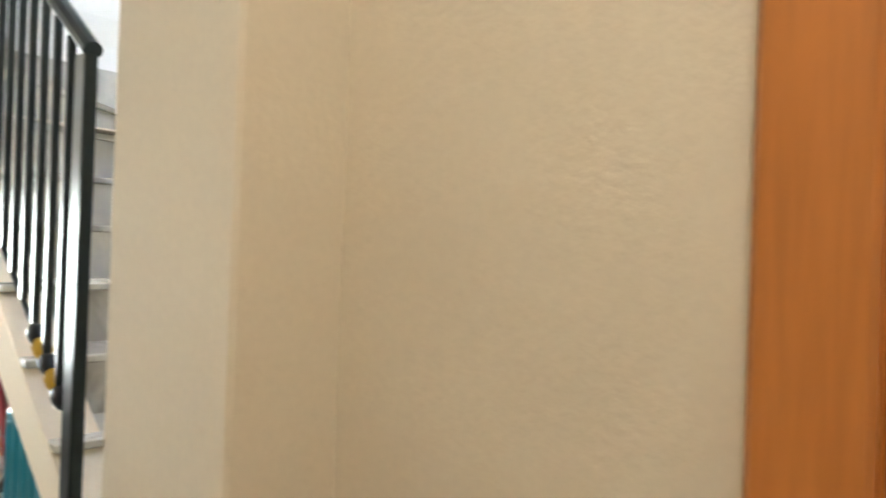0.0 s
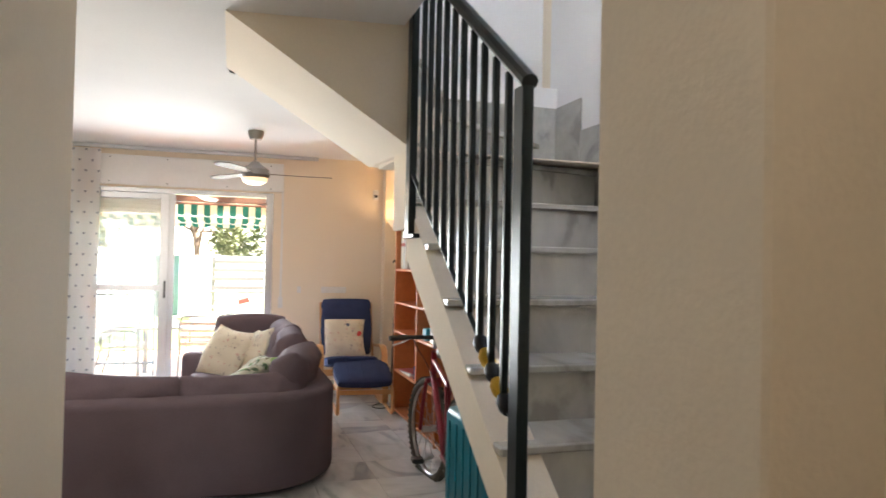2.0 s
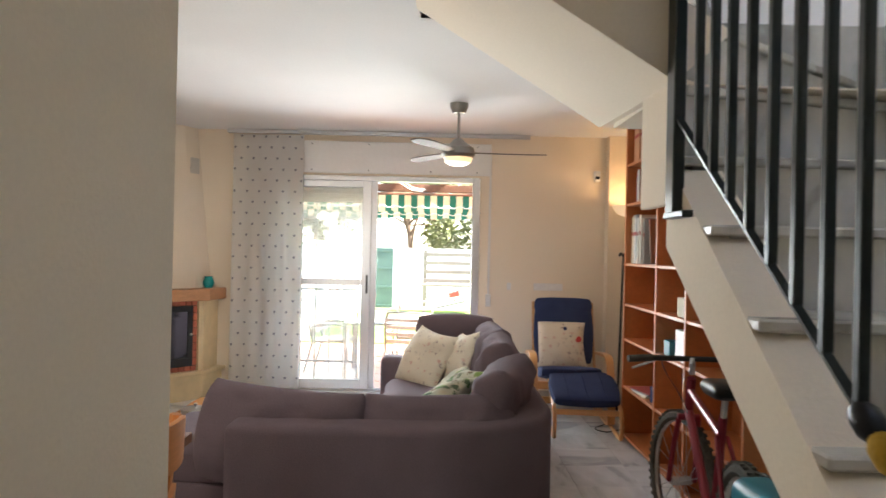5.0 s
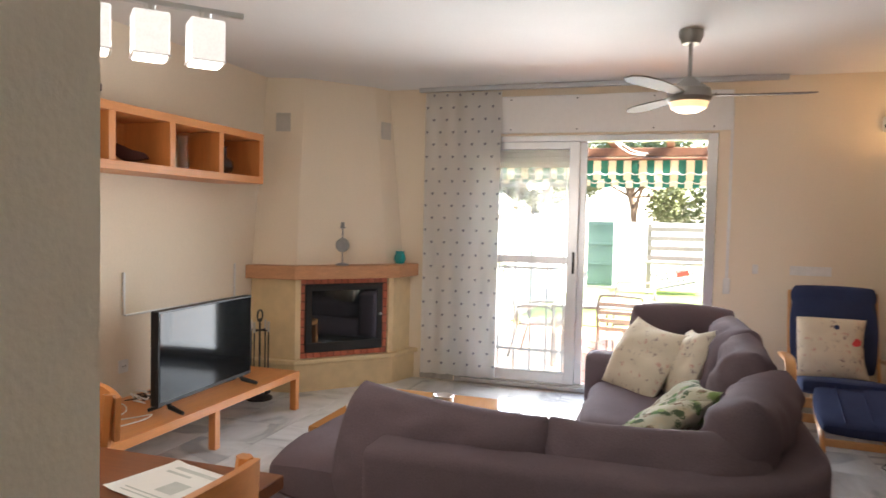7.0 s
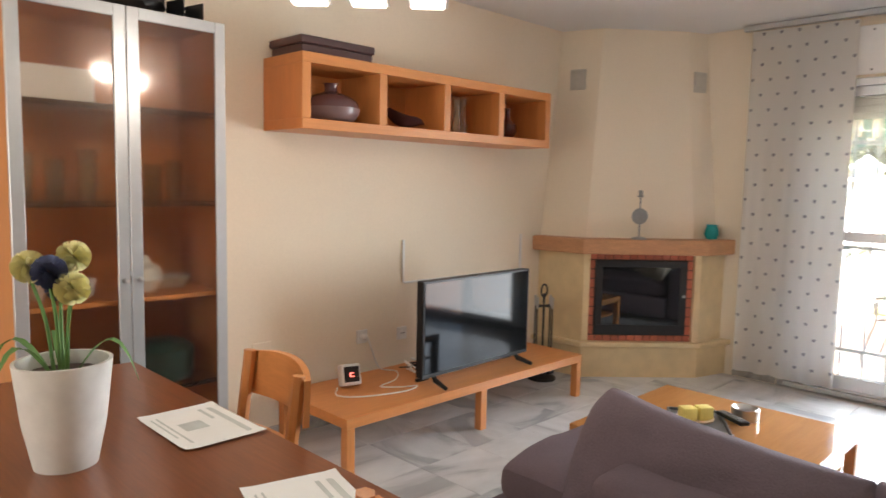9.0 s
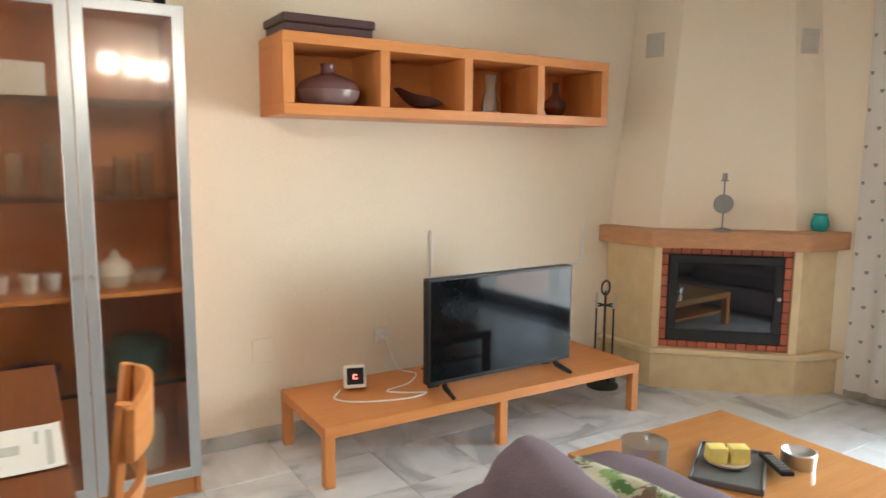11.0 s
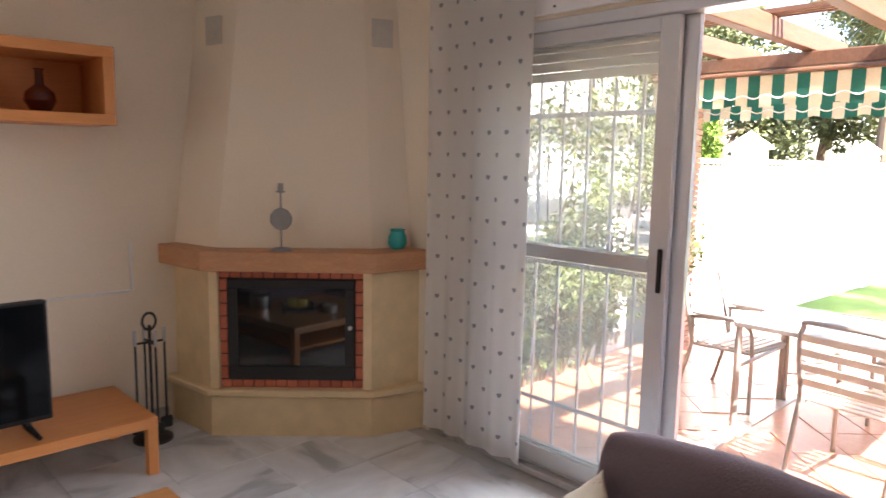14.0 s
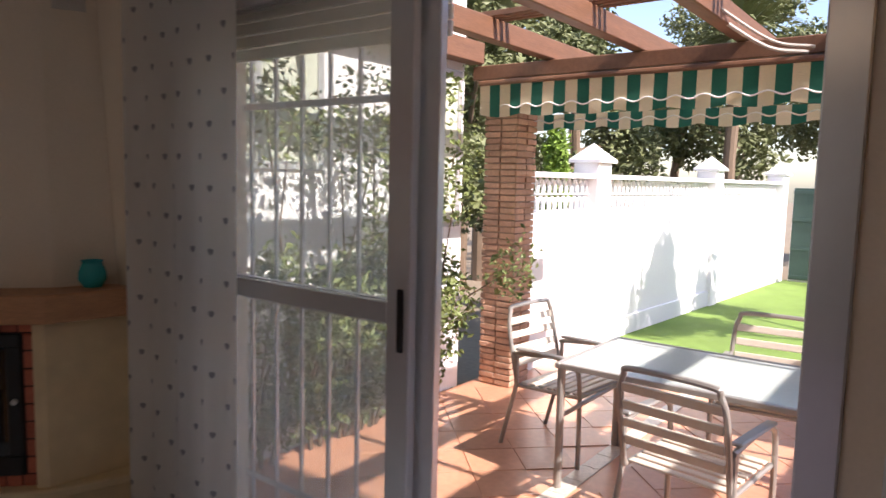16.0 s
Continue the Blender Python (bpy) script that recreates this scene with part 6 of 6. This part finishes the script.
# wing of the house with windows and a louvred shutter
wing = thing("house_wing", "pale rendered neighbouring wing with a window and a louvred shutter", "house", kind="structure")
part("wall", box(-11.25, X_WIN - 0.26, -3.42, -3.17, -0.4, 3.4), GARDENWALL, wing)
for x0, x1, z0, z1 in ((-11.2, -10.55, 1.15, 2.25), (-9.75, -8.75, 1.55, 2.55)):
    wn = part("window", box(x0, x1, -3.172, -3.15, z0 - 0.05, z0, 0.004), ALU, wing, "white framed window")
    part("frame", box(x0, x1, -3.172, -3.15, z1, z1 + 0.05, 0.004), ALU, wn)
    for x in (x0, (x0 + x1) / 2 - 0.025, x1 - 0.05):
        part("stile", box(x, x + 0.05, -3.172, -3.148, z0, z1, 0.004), ALU, wn)
    part("pane", box(x0 + 0.05, x1 - 0.05, -3.168, -3.162, z0, z1), material("pale_blind_behind_glass", (0.55, 0.58, 0.48), 0.15, vary=0.06, bump=0), wn)
sh = part("louvre_shutter", box(-9.68, -9.64, -3.168, -3.13, 0.15, 0.98, 0.004), WHITE, wing, "white louvred shutter")
part("frame", box(-9.28, -9.24, -3.168, -3.13, 0.15, 0.98, 0.004), WHITE, sh)
for k in range(13):
    z = 0.18 + k * 0.062
    part("louvre", box(-9.64, -9.28, -0.004, 0.004, -0.028, 0.028, m=pose(0, -3.148, z, 35, 0, 0)), WHITE, sh)
part("sill", box(-9.75, -9.15, -3.17, -3.08, 0.09, 0.14, 0.006), CREAMSTONE, wing, "cream sill")

structure("wall_garden_end", box(-20.3, -20.1, -2.35, 4.2, -0.4, 1.45), GARDENWALL, "white wall at the end of the garden", "garden wall")
structure("wall_garden_far", box(-20.1, -8.4, 4.0, 4.2, -0.4, 1.7), GARDENWALL, "white garden side wall", "garden wall")

# brick pillar
pil = thing("brick_pillar", "weathered brick pillar carrying the pergola", "pillar", kind="structure")
PX, PY, PW = -11.58, -2.93, 0.30
part("core", box(PX - PW / 2 + 0.02, PX + PW / 2 - 0.02, PY - PW / 2 + 0.02, PY + PW / 2 - 0.02, TERRACE, 2.16), material("pale_mortar", (0.42, 0.30, 0.22), 0.95, bump=0.3), pil)
PALEBRICK = material("weathered_thin_brick", (0.50, 0.30, 0.20), 0.85, vary=0.3, grain=40, coarse=6, bump=0.6, per_piece=0.7)
rb = random.Random(4)
nrow = 47
for k in range(nrow):
    z = TERRACE + 0.005 + k * 0.05
    for s_ in range(4):
        mm = pose(PX, PY, z, 0, 0, 90 * s_ + rb.uniform(-0.6, 0.6))
        L = 0.145
        for h in (0, 1):
            u = -PW / 2 + h * (L + 0.008)
            j_ = rb.uniform(-0.006, 0.006)
            part("brick", box(u, u + L, PW / 2 - 0.035, PW / 2 + j_, 0, 0.041, 0.004, m=mm), PALEBRICK, pil)

# pergola
perg = thing("pergola", "dark brown timber pergola over the terrace", "pergola", kind="structure")
part("cross_beam", box(-11.38, -11.26, -3.1, 3.9, 2.235, 2.34, 0.006), PERGOLA, perg)
part("wall_plate", box(-11.3, X_WIN - 0.27, -3.15, -3.02, 2.36, 2.52, 0.006), PERGOLA, perg)
for y in (-2.45, -1.78, -1.12, -0.46, 0.2, 0.86, 1.52, 2.2, 2.9):
    part("rafter", box(-12.0, X_WIN - 0.27, y - 0.045, y + 0.045, 2.345, 2.48, 0.006), PERGOLA, perg)
for x in (-10.62, -10.55, -10.48, -9.5):
    part("batten", box(x - 0.02, x + 0.02, -3.1, 3.9, 2.485, 2.52, 0.003), PERGOLA, perg)
part("far_post", box(-11.39, -11.25, 3.7, 3.84, TERRACE, 2.2, 0.006), PERGOLA, perg)
# awning
STRIPE = bpy.data.materials.new("green_cream_striped_canvas")
STRIPE.use_nodes = True
t = STRIPE.node_tree
b = t.nodes["Principled BSDF"]
b.inputs["Roughness"].default_value = 0.9
co = t.nodes.new("ShaderNodeTexCoord")
sep = t.nodes.new("ShaderNodeSeparateXYZ")
t.links.new(co.outputs["Object"], sep.inputs[0])
band = mnode("LESS_THAN", mnode("FRACT", mnode("ADD", mnode("DIVIDE", sep.outputs["Y"], 0.182), 100)), 0.5)
weave = t.nodes.new("ShaderNodeTexNoise")
weave.inputs["Scale"].default_value = 90
mixc = t.nodes.new("ShaderNodeMix")
mixc.data_type = "RGBA"
mixc.inputs[6].default_value, mixc.inputs[7].default_value = (0.74, 0.66, 0.52, 1), (0.04, 0.20, 0.15, 1)
t.links.new(band, mixc.inputs[0])
sc = t.nodes.new("ShaderNodeVectorMath")
sc.operation = "SCALE"
t.links.new(mixc.outputs[2], sc.inputs[0])
mr = t.nodes.new("ShaderNodeMapRange")
mr.inputs["To Min"].default_value, mr.inputs["To Max"].default_value = 0.8, 1.2
t.links.new(weave.outputs[0], mr.inputs[0])
t.links.new(mr.outputs[0], sc.inputs["Scale"])
t.links.new(sc.outputs[0], b.inputs["Base Color"])
tr = t.nodes.new("ShaderNodeBsdfTranslucent")
t.links.new(sc.outputs[0], tr.inputs[0])
ms = t.nodes.new("ShaderNodeMixShader")
ms.inputs[0].default_value = 0.4
t.links.new(b.outputs[0], ms.inputs[1])
t.links.new(tr.outputs[0], ms.inputs[2])
t.links.new(ms.outputs[0], t.nodes["Material Output"].inputs[0])
awn = thing("awning", "rolled green and cream striped awning with scalloped valance", "awning")
def valance(x, z0, z1, y0, y1, drop, lean):
    bm_ = bmesh.new()
    n_ = int((y1 - y0) / 0.03)
    rows = []
    for i in range(n_ + 1):
        y = y0 + (y1 - y0) * i / n_
        low = z1 - drop * abs(math.sin((y - y0) * math.pi / 0.364))
        wob = 0.008 * math.sin(y * 7)
        rows.append([bm_.verts.new((x + wob * q + lean * q, y, z0 + (low - z0) * q)) for q in (0, 0.35, 0.7, 1)])
    for a, c_ in zip(rows, rows[1:]):
        for i in range(3):
            bm_.faces.new((a[i], c_[i], c_[i + 1], a[i + 1]))
    bmesh.ops.solidify(bm_, geom=bm_.faces[:], thickness=0.003)
    return bm_
part("valance", valance(-11.22, 2.185, 1.965, -3.0, 3.6, 0.025, 0.0), STRIPE, awn, "hanging striped canvas", True)
part("rear_valance", valance(-11.75, 2.0, 1.90, -2.95, 3.6, 0.03, 0.0), STRIPE, awn, "", True)
part("canvas", box(-11.75, -11.22, -3.0, 3.6, -0.002, 0.002, m=pose(0, 0, 2.19)), STRIPE, awn, "folded canvas top")
# wavy white piping along both valances
for x, zc in ((-11.214, 2.02), (-11.744, 1.945)):
    for k in range(-16, 20):
        y = 0.1 + k * 0.182
        if -2.95 < y < 3.4:
            part("piping", tube([(x, y + 0.182 * i / 8, zc + 0.014 * math.sin(i / 8 * 2 * math.pi)) for i in range(9)], 0.006, 5), PAPER, awn)
part("front_tube", tube([(-11.22, -3.0, 2.2), (-11.22, 3.6, 2.2)], 0.02, 8), PERGOLA, awn)
rope = smooth_line([(-8.9, -1.55, 2.62), (-9.8, -1.35, 2.53), (-10.6, -1.15, 2.40), (-11.1, -0.95, 2.27), (-11.24, -0.75, 2.24)], 8)
part("cord", tube(rope, 0.012, 6), material("grey_rope", (0.45, 0.42, 0.38), 0.9), awn, "slack grey cord", True)
part("cord", tube([p + Vector((0.05, 0.04, 0.02)) for p in rope], 0.010, 6), bpy.data.materials["grey_rope"], awn, "", True)

# patio furniture
table = thing("patio_table", "rectangular patio table with frosted glass top and metal legs", "patio table")
QX0, QX1, QY0, QY1, QZ = -10.87, -10.03, -1.66, -0.20, 0.50
for x0, x1, y0, y1 in ((QX0, QX1, QY0, QY0 + 0.03), (QX0, QX1, QY1 - 0.03, QY1), (QX0, QX0 + 0.03, QY0 + 0.03, QY1 - 0.03), (QX1 - 0.03, QX1, QY0 + 0.03, QY1 - 0.03)):
    part("rim", box(x0, x1, y0, y1, QZ - 0.03, QZ, 0.004), CHAIRMETAL, table)
part("glass_top", box(QX0 + 0.03, QX1 - 0.03, QY0 + 0.03, QY1 - 0.03, QZ - 0.012, QZ - 0.004), material("frosted_glass_top", (0.52, 0.58, 0.54), 0.12, vary=0.08, grain=80, bump=0.02, spec=0.9), table, "pale green frosted glass")
for x in (QX0 + 0.03, QX1 - 0.03):
    for y in (QY0 + 0.03, QY1 - 0.03):
        part("leg", tube([(x, y, TERRACE), (x, y, QZ - 0.03)], 0.022, 10), CHAIRMETAL, table, "", True)
part("brace", tube([(QX0 + 0.03, QY0 + 0.03, 0.2), (QX1 - 0.03, QY0 + 0.03, 0.2)], 0.014, 8), CHAIRMETAL, table, "", True)
part("brace", tube([(QX0 + 0.03, QY1 - 0.03, 0.2), (QX1 - 0.03, QY1 - 0.03, 0.2)], 0.014, 8), CHAIRMETAL, table, "", True)

def patio_chair(m):
    c = thing("patio_chair", "taupe metal patio armchair with horizontal slats", "patio chair", m, "chairs round the patio table")
    # faces +x; origin on the ground
    loop = smooth_line([(-0.20, -0.24, 0.40), (-0.27, -0.24, 0.72), (-0.29, -0.215, 0.84), (-0.30, -0.17, 0.875), (-0.30, 0.17, 0.875), (-0.29, 0.215, 0.84), (-0.27, 0.24, 0.72), (-0.20, 0.24, 0.40)], 6)
    part("back_frame", tube(loop, 0.014, 8), CHAIRMETAL, c, "", True)
    for k in range(4):
        z = 0.53 + k * 0.085
        part("back_slat", box(-0.008, 0.008, -0.225, 0.225, -0.022, 0.022, 0.004, m=pose(-0.20 - (z - 0.40) * 0.22, 0, z, 0, -12, 0)), SLATWOOD, c)
    for s_ in (-1, 1):
        y = 0.25 * s_
        part("arm_leg", tube(smooth_line([(0.26, y, 0.0), (0.25, y, 0.50), (0.20, y, 0.605), (0.08, y, 0.63), (-0.22, y, 0.60)], 6), 0.014, 8), CHAIRMETAL, c, "", True)
        part("armrest", box(-0.20, 0.19, y - 0.025, y + 0.025, 0.625, 0.643, 0.006), CHAIRMETAL, c)
        part("rear_leg", tube([(-0.20, y, 0.60), (-0.20, y, 0.40), (-0.31, y, 0.0)], 0.014, 8), CHAIRMETAL, c, "", True)
        part("seat_rail", tube([(-0.20, y * 0.96, 0.40), (0.24, y * 0.96, 0.42)], 0.012, 8), CHAIRMETAL, c, "", True)
    part("front_rail", tube([(0.24, -0.24, 0.42), (0.24, 0.24, 0.42)], 0.012, 8), CHAIRMETAL, c, "", True)
    for k in range(7):
        x = -0.16 + k * 0.062
        part("seat_slat", box(x - 0.021, x + 0.021, -0.228, 0.228, 0.416 + x * 0.05, 0.43 + x * 0.05, 0.004), SLATWOOD, c)
    return c

ch = patio_chair(pose(-9.84, -0.84, TERRACE, 0, 0, 172))
copy_thing(ch, pose(-10.62, -1.88, TERRACE, 0, 0, 84))
copy_thing(ch, pose(-11.02, -0.80, TERRACE, 0, 0, 4))

# green gate, racks and crates at the garden's end
gate = thing("garden_gate", "dark green sheet metal garden gate", "gate", kind="structure")
GREEN = material("dark_green_gate_paint", (0.03, 0.065, 0.055), 0.5, vary=0.15)
part("panel", box(-20.09, -20.06, -2.34, -1.72, -0.15, 1.45, 0.004), GREEN, gate)
for z in (-0.1, 0.4, 0.9, 1.38):
    part("rail", box(-20.055, -20.03, -2.34, -1.72, z - 0.03, z + 0.03, 0.004), GREEN, gate)
TROLLEY_GREY = material("dull_trolley_wire", (0.07, 0.07, 0.07), 0.6, 0.2)
SHELF_WOOD = material("weathered_beige_slat", (0.15, 0.13, 0.105), 0.9, vary=0.25)
rack = thing("shopping_trolley", "tipped wire shopping trolley lying on the lawn edge", "wire trolley", pose(-18.8, -0.30, 0.22, 14, 0, 0))
for k in range(9):
    part("wire", tube([(0, -0.45 + k * 0.11, -0.2), (0, -0.45 + k * 0.11, 0.22)], 0.008, 6), TROLLEY_GREY, rack)
    if k < 5:
        part("wire", tube([(0, -0.47, -0.2 + k * 0.105), (0, 0.45, -0.2 + k * 0.105)], 0.010, 6), TROLLEY_GREY, rack)
part("basket_floor", box(-0.30, 0.0, -0.45, 0.43, -0.21, -0.195), TROLLEY_GREY, rack)
part("red_badge", box(0.012, 0.02, 0.1, 0.36, -0.02, 0.10, 0.002), material("red_plastic", (0.5, 0.04, 0.03), 0.4), rack, "red plastic plate")
lat = thing("garden_bench_table", "weathered grey-brown slatted garden shelf", "garden shelf")
for z in (0.62, 0.85, 1.08, 1.3):
    part("slat", box(-19.6, -19.5, -0.9, 0.9, z - 0.05, z + 0.05, 0.006), SHELF_WOOD, lat)
part("shelf_board", box(-19.6, -18.9, -0.95, 0.95, 0.50, 0.55, 0.006), SHELF_WOOD, lat)
for y in (-0.85, 0.85):
    part("post", box(-19.63, -19.603, y - 0.05, y + 0.05, TERRACE, 1.42), SHELF_WOOD, lat)
    part("leg", box(-19.0, -18.92, y - 0.04, y + 0.04, TERRACE, 0.5), SHELF_WOOD, lat)

# ---- plants ----
def leaf_cloud(name, blobs, count, size, mat, parent, seed, hang=0.0):
    """Many small bent leaves scattered through overlapping uneven clumps."""
    rnd = random.Random(seed)
    verts, faces = [], []
    for _ in range(count):
        c, r = blobs[rnd.randrange(len(blobs))]
        d = Vector((rnd.gauss(0, 1), rnd.gauss(0, 1), rnd.gauss(0, 1))).normalized()
        rad = (0.35 + 0.65 * rnd.random() ** 0.5) * (0.75 + 0.5 * noise.noise(d * 2.3 + Vector(c)))
        p = Vector(c) + Vector((d.x * r[0], d.y * r[1], d.z * r[2])) * rad
        a = Vector((rnd.gauss(0, 1), rnd.gauss(0, 1), rnd.gauss(0, 0.6) - hang)).normalized()
        b_ = a.cross(Vector((rnd.gauss(0, 1), rnd.gauss(0, 1), rnd.gauss(0, 1)))).normalized()
        s_ = size * rnd.uniform(0.6, 1.4)
        n_ = a.cross(b_) * s_ * 0.15
        i = len(verts)
        verts += [p, p + a * s_ * 0.5 + b_ * s_ * 0.28 + n_, p + a * s_, p + a * s_ * 0.5 - b_ * s_ * 0.28 + n_]
        faces.append((i, i + 1, i + 2, i + 3))
    me_ = bpy.data.meshes.new(name)
    me_.from_pydata([tuple(v) for v in verts], [], faces)
    me_.materials.append(mat)
    ob = new(name, me_)
    ob.parent = parent
    return ob

def tree(label, at, height, blobs, count, size, mat, seed, girth=0.12):
    tr_ = thing("tree", label, "tree", pose(*at))
    rnd = random.Random(seed)
    trunk = smooth_line([(0, 0, 0), (rnd.uniform(-0.1, 0.1), rnd.uniform(-0.1, 0.1), height * 0.3), (rnd.uniform(-0.25, 0.25), rnd.uniform(-0.25, 0.25), height * 0.65)], 5)
    part("trunk", tube(trunk, [girth * (1 - 0.5 * i / len(trunk)) for i in range(len(trunk))], 8), BARK, tr_, "", True)
    for c, r in blobs:
        s_ = trunk[int(len(trunk) * rnd.uniform(0.45, 0.95))]
        part("limb", tube([s_, s_.lerp(Vector(c), 0.5) + Vector((0, 0, 0.15)), Vector(c)], [girth * 0.4, girth * 0.25, girth * 0.1], 6), BARK, tr_, "", True)
    leaf_cloud("crown", blobs, count, size, mat, tr_, seed)
    return tr_

def ball_row(rnd, n_, w, d, z0, z1, r):
    return [((rnd.uniform(-w, w), rnd.uniform(-d, d), rnd.uniform(z0, z1)), (r * rnd.uniform(0.7, 1.2), r * rnd.uniform(0.7, 1.2), r * rnd.uniform(0.6, 1.0))) for _ in range(n_)]

rt = random.Random(11)
for k, (x, y, h) in enumerate(((-15.5, -6.2, 4.6), (-18.5, -5.8, 5.2), (-22.0, -5.0, 6.4), (-24.0, -1.5, 5.6), (-25.0, 2.0, 4.2), (-13.0, -7.0, 4.6), (-24.5, 6.0, 4.5), (-19.5, -9.0, 6.5), (-27.0, -5.0, 7.0))):
    tree("broad dark green garden tree behind the wall", (x, y, -0.24), h, ball_row(rt, 9, 1.5, 1.5, h * 0.35, h * 0.95, 1.0), 11000, 0.135, LEAF, 20 + k)
# added out of view: its crown throws leaf shadows on the garden wall
tree("unseen loose tree added to cast shadow on the garden wall", (-15.0, 1.3, TERRACE), 4.8, ball_row(rt, 7, 1.5, 0.5, 3.3, 4.7, 0.6), 3600, 0.14, LEAF, 35)
# sunlit cypress-like shrub
shrub = tree("bright yellow-green conical shrub over the wall", (-14.4, -4.0, -0.24), 2.2, [((0, 0, 0.6), (0.35, 0.35, 0.7)), ((0, 0, 1.3), (0.32, 0.32, 0.6)), ((0, 0, 2.0), (0.2, 0.2, 0.5))], 3500, 0.07, LEAF_L, 41, 0.05)
# palms
for k, (x, y, h) in enumerate(((-19.5, -3.3, 4.3), (-16.5, -6.5, 5.2))):
    pm = thing("palm_tree", "spiky green palm behind the garden wall", "palm", pose(x, y, -0.24))
    part("trunk", tube([(0, 0, 0), (0.05, 0, h * 0.5), (0, 0.05, h)], [0.14, 0.11, 0.12], 10), BARK, pm, "", True)
    rnd = random.Random(60 + k)
    verts, faces = [], []
    for _ in range(230):
        a, e = rnd.uniform(0, 6.283), rnd.uniform(-0.5, 1.35)
        d = Vector((math.cos(a) * math.cos(e), math.sin(a) * math.cos(e), math.sin(e)))
        side = d.cross(Vector((0, 0, 1))).normalized()
        L = rnd.uniform(0.9, 1.35)
        o = Vector((0, 0.05, h))
        droop = Vector((0, 0, -0.25 * L))
        i = len(verts)
        verts += [o - side * 0.02, o + side * 0.02, o + d * L * 0.6 + side * 0.03, o + d * L * 0.6 - side * 0.03, o + d * L + droop]
        faces += [(i, i + 1, i + 2, i + 3), (i + 3, i + 2, i + 4)]
    me_ = bpy.data.meshes.new("fronds")
    me_.from_pydata([tuple(v) for v in verts], [], faces)
    me_.materials.append(LEAF)
    o = new("fronds", me_)
    o.parent = pm
# climber by the pillar
cl = thing("climbing_plant", "loose dark green climber against the wing and pillar", "climbing plant")
rnd = random.Random(77)
blobs = []
for k in range(21):
    x0 = -9.1 - 0.075 * k + rnd.uniform(-0.1, 0.1)
    tip = Vector((x0 + rnd.uniform(-0.35, 0.25), -2.72 + rnd.uniform(-0.2, 0.25), rnd.uniform(0.5, 2.0)))
    line = smooth_line([(x0, -3.05, TERRACE), (x0 + rnd.uniform(-0.1, 0.1), -2.95, 0.4), tuple(tip)], 5)
    part("stem", tube(line, [0.014 - 0.001 * min(i, 10) for i in range(len(line))], 5), BARK, cl, "", True)
    blobs.append((tuple(tip), (0.30, 0.24, 0.30)))
    blobs.append((tuple(Vector(line[len(line) * 2 // 3])), (0.24, 0.2, 0.28)))
    blobs.append((tuple(Vector(line[len(line) // 3])), (0.22, 0.18, 0.26)))
VINE = material("olive_vine_leaf", (0.16, 0.20, 0.06), 0.6, vary=0.4, grain=12, coarse=2, bump=0.1)
leaf_cloud("leaves", blobs, 13500, 0.048, VINE, cl, 78, 0.4)

# terrace tiles, laid diagonally, with a pale border strip
TILE = 0.32
tm = box(-TILE / 2 + 0.003, TILE / 2 - 0.003, -TILE / 2 + 0.003, TILE / 2 - 0.003, -0.006, 0.0, 0.0012)
me = bpy.data.meshes.new("terrace_tile")
tm.to_mesh(me)
tm.free()
me.materials.append(TERRACOTTA)
for i in range(-16, 17):
    for j in range(-16, 17):
        x = -10.6 + (i + j) * TILE * 0.7071
        y = -1.2 + (i - j) * TILE * 0.7071
        if -12.95 < x < -8.6 and -2.95 < y < 1.6 and abs(y + 1.60) > 0.2:
            o = new("tile", me)
            o.parent = terrace
            o.location = (x, y, TERRACE)
            o.rotation_euler = (0, 0, radians(45 + 90 * random.randrange(4)))
STRIPTILE = material("pale_patterned_border", (0.62, 0.55, 0.46), 0.3, vary=0.35, grain=45, coarse=12, bump=0.1, per_piece=0.3)
sm = box(-0.105, 0.105, -0.055, 0.055, -0.006, 0.001, 0.001)
me = bpy.data.meshes.new("border_tile")
sm.to_mesh(me)
sm.free()
me.materials.append(STRIPTILE)
for k in range(21):
    o = new("border_tile", me)
    o.parent = terrace
    o.location = (-8.6 - k * 0.214, -1.60, TERRACE)
# floor tiles last
n_done = 0
tile_mesh = box(-0.199, 0.199, -0.199, 0.199, -0.006, 0.0, 0.0008)
me = bpy.data.meshes.new("tile")
tile_mesh.to_mesh(me)
tile_mesh.free()
me.materials.append(MARBLE)
floor_ob = bpy.data.objects["floor"]
for i in range(19):
    for j in range(13):
        x, y = -8.19 + 0.2 + i * 0.4 + 0.1, -3.64 + 0.2 + j * 0.4
        if x > -0.9 or y > Y_RIGHT - 0.1:
            continue
        o = new("tile", me)
        o.parent = floor_ob
        o.location = (x, y, 0)
        o.rotation_euler = (0, 0, math.pi / 2 * random.randrange(4))
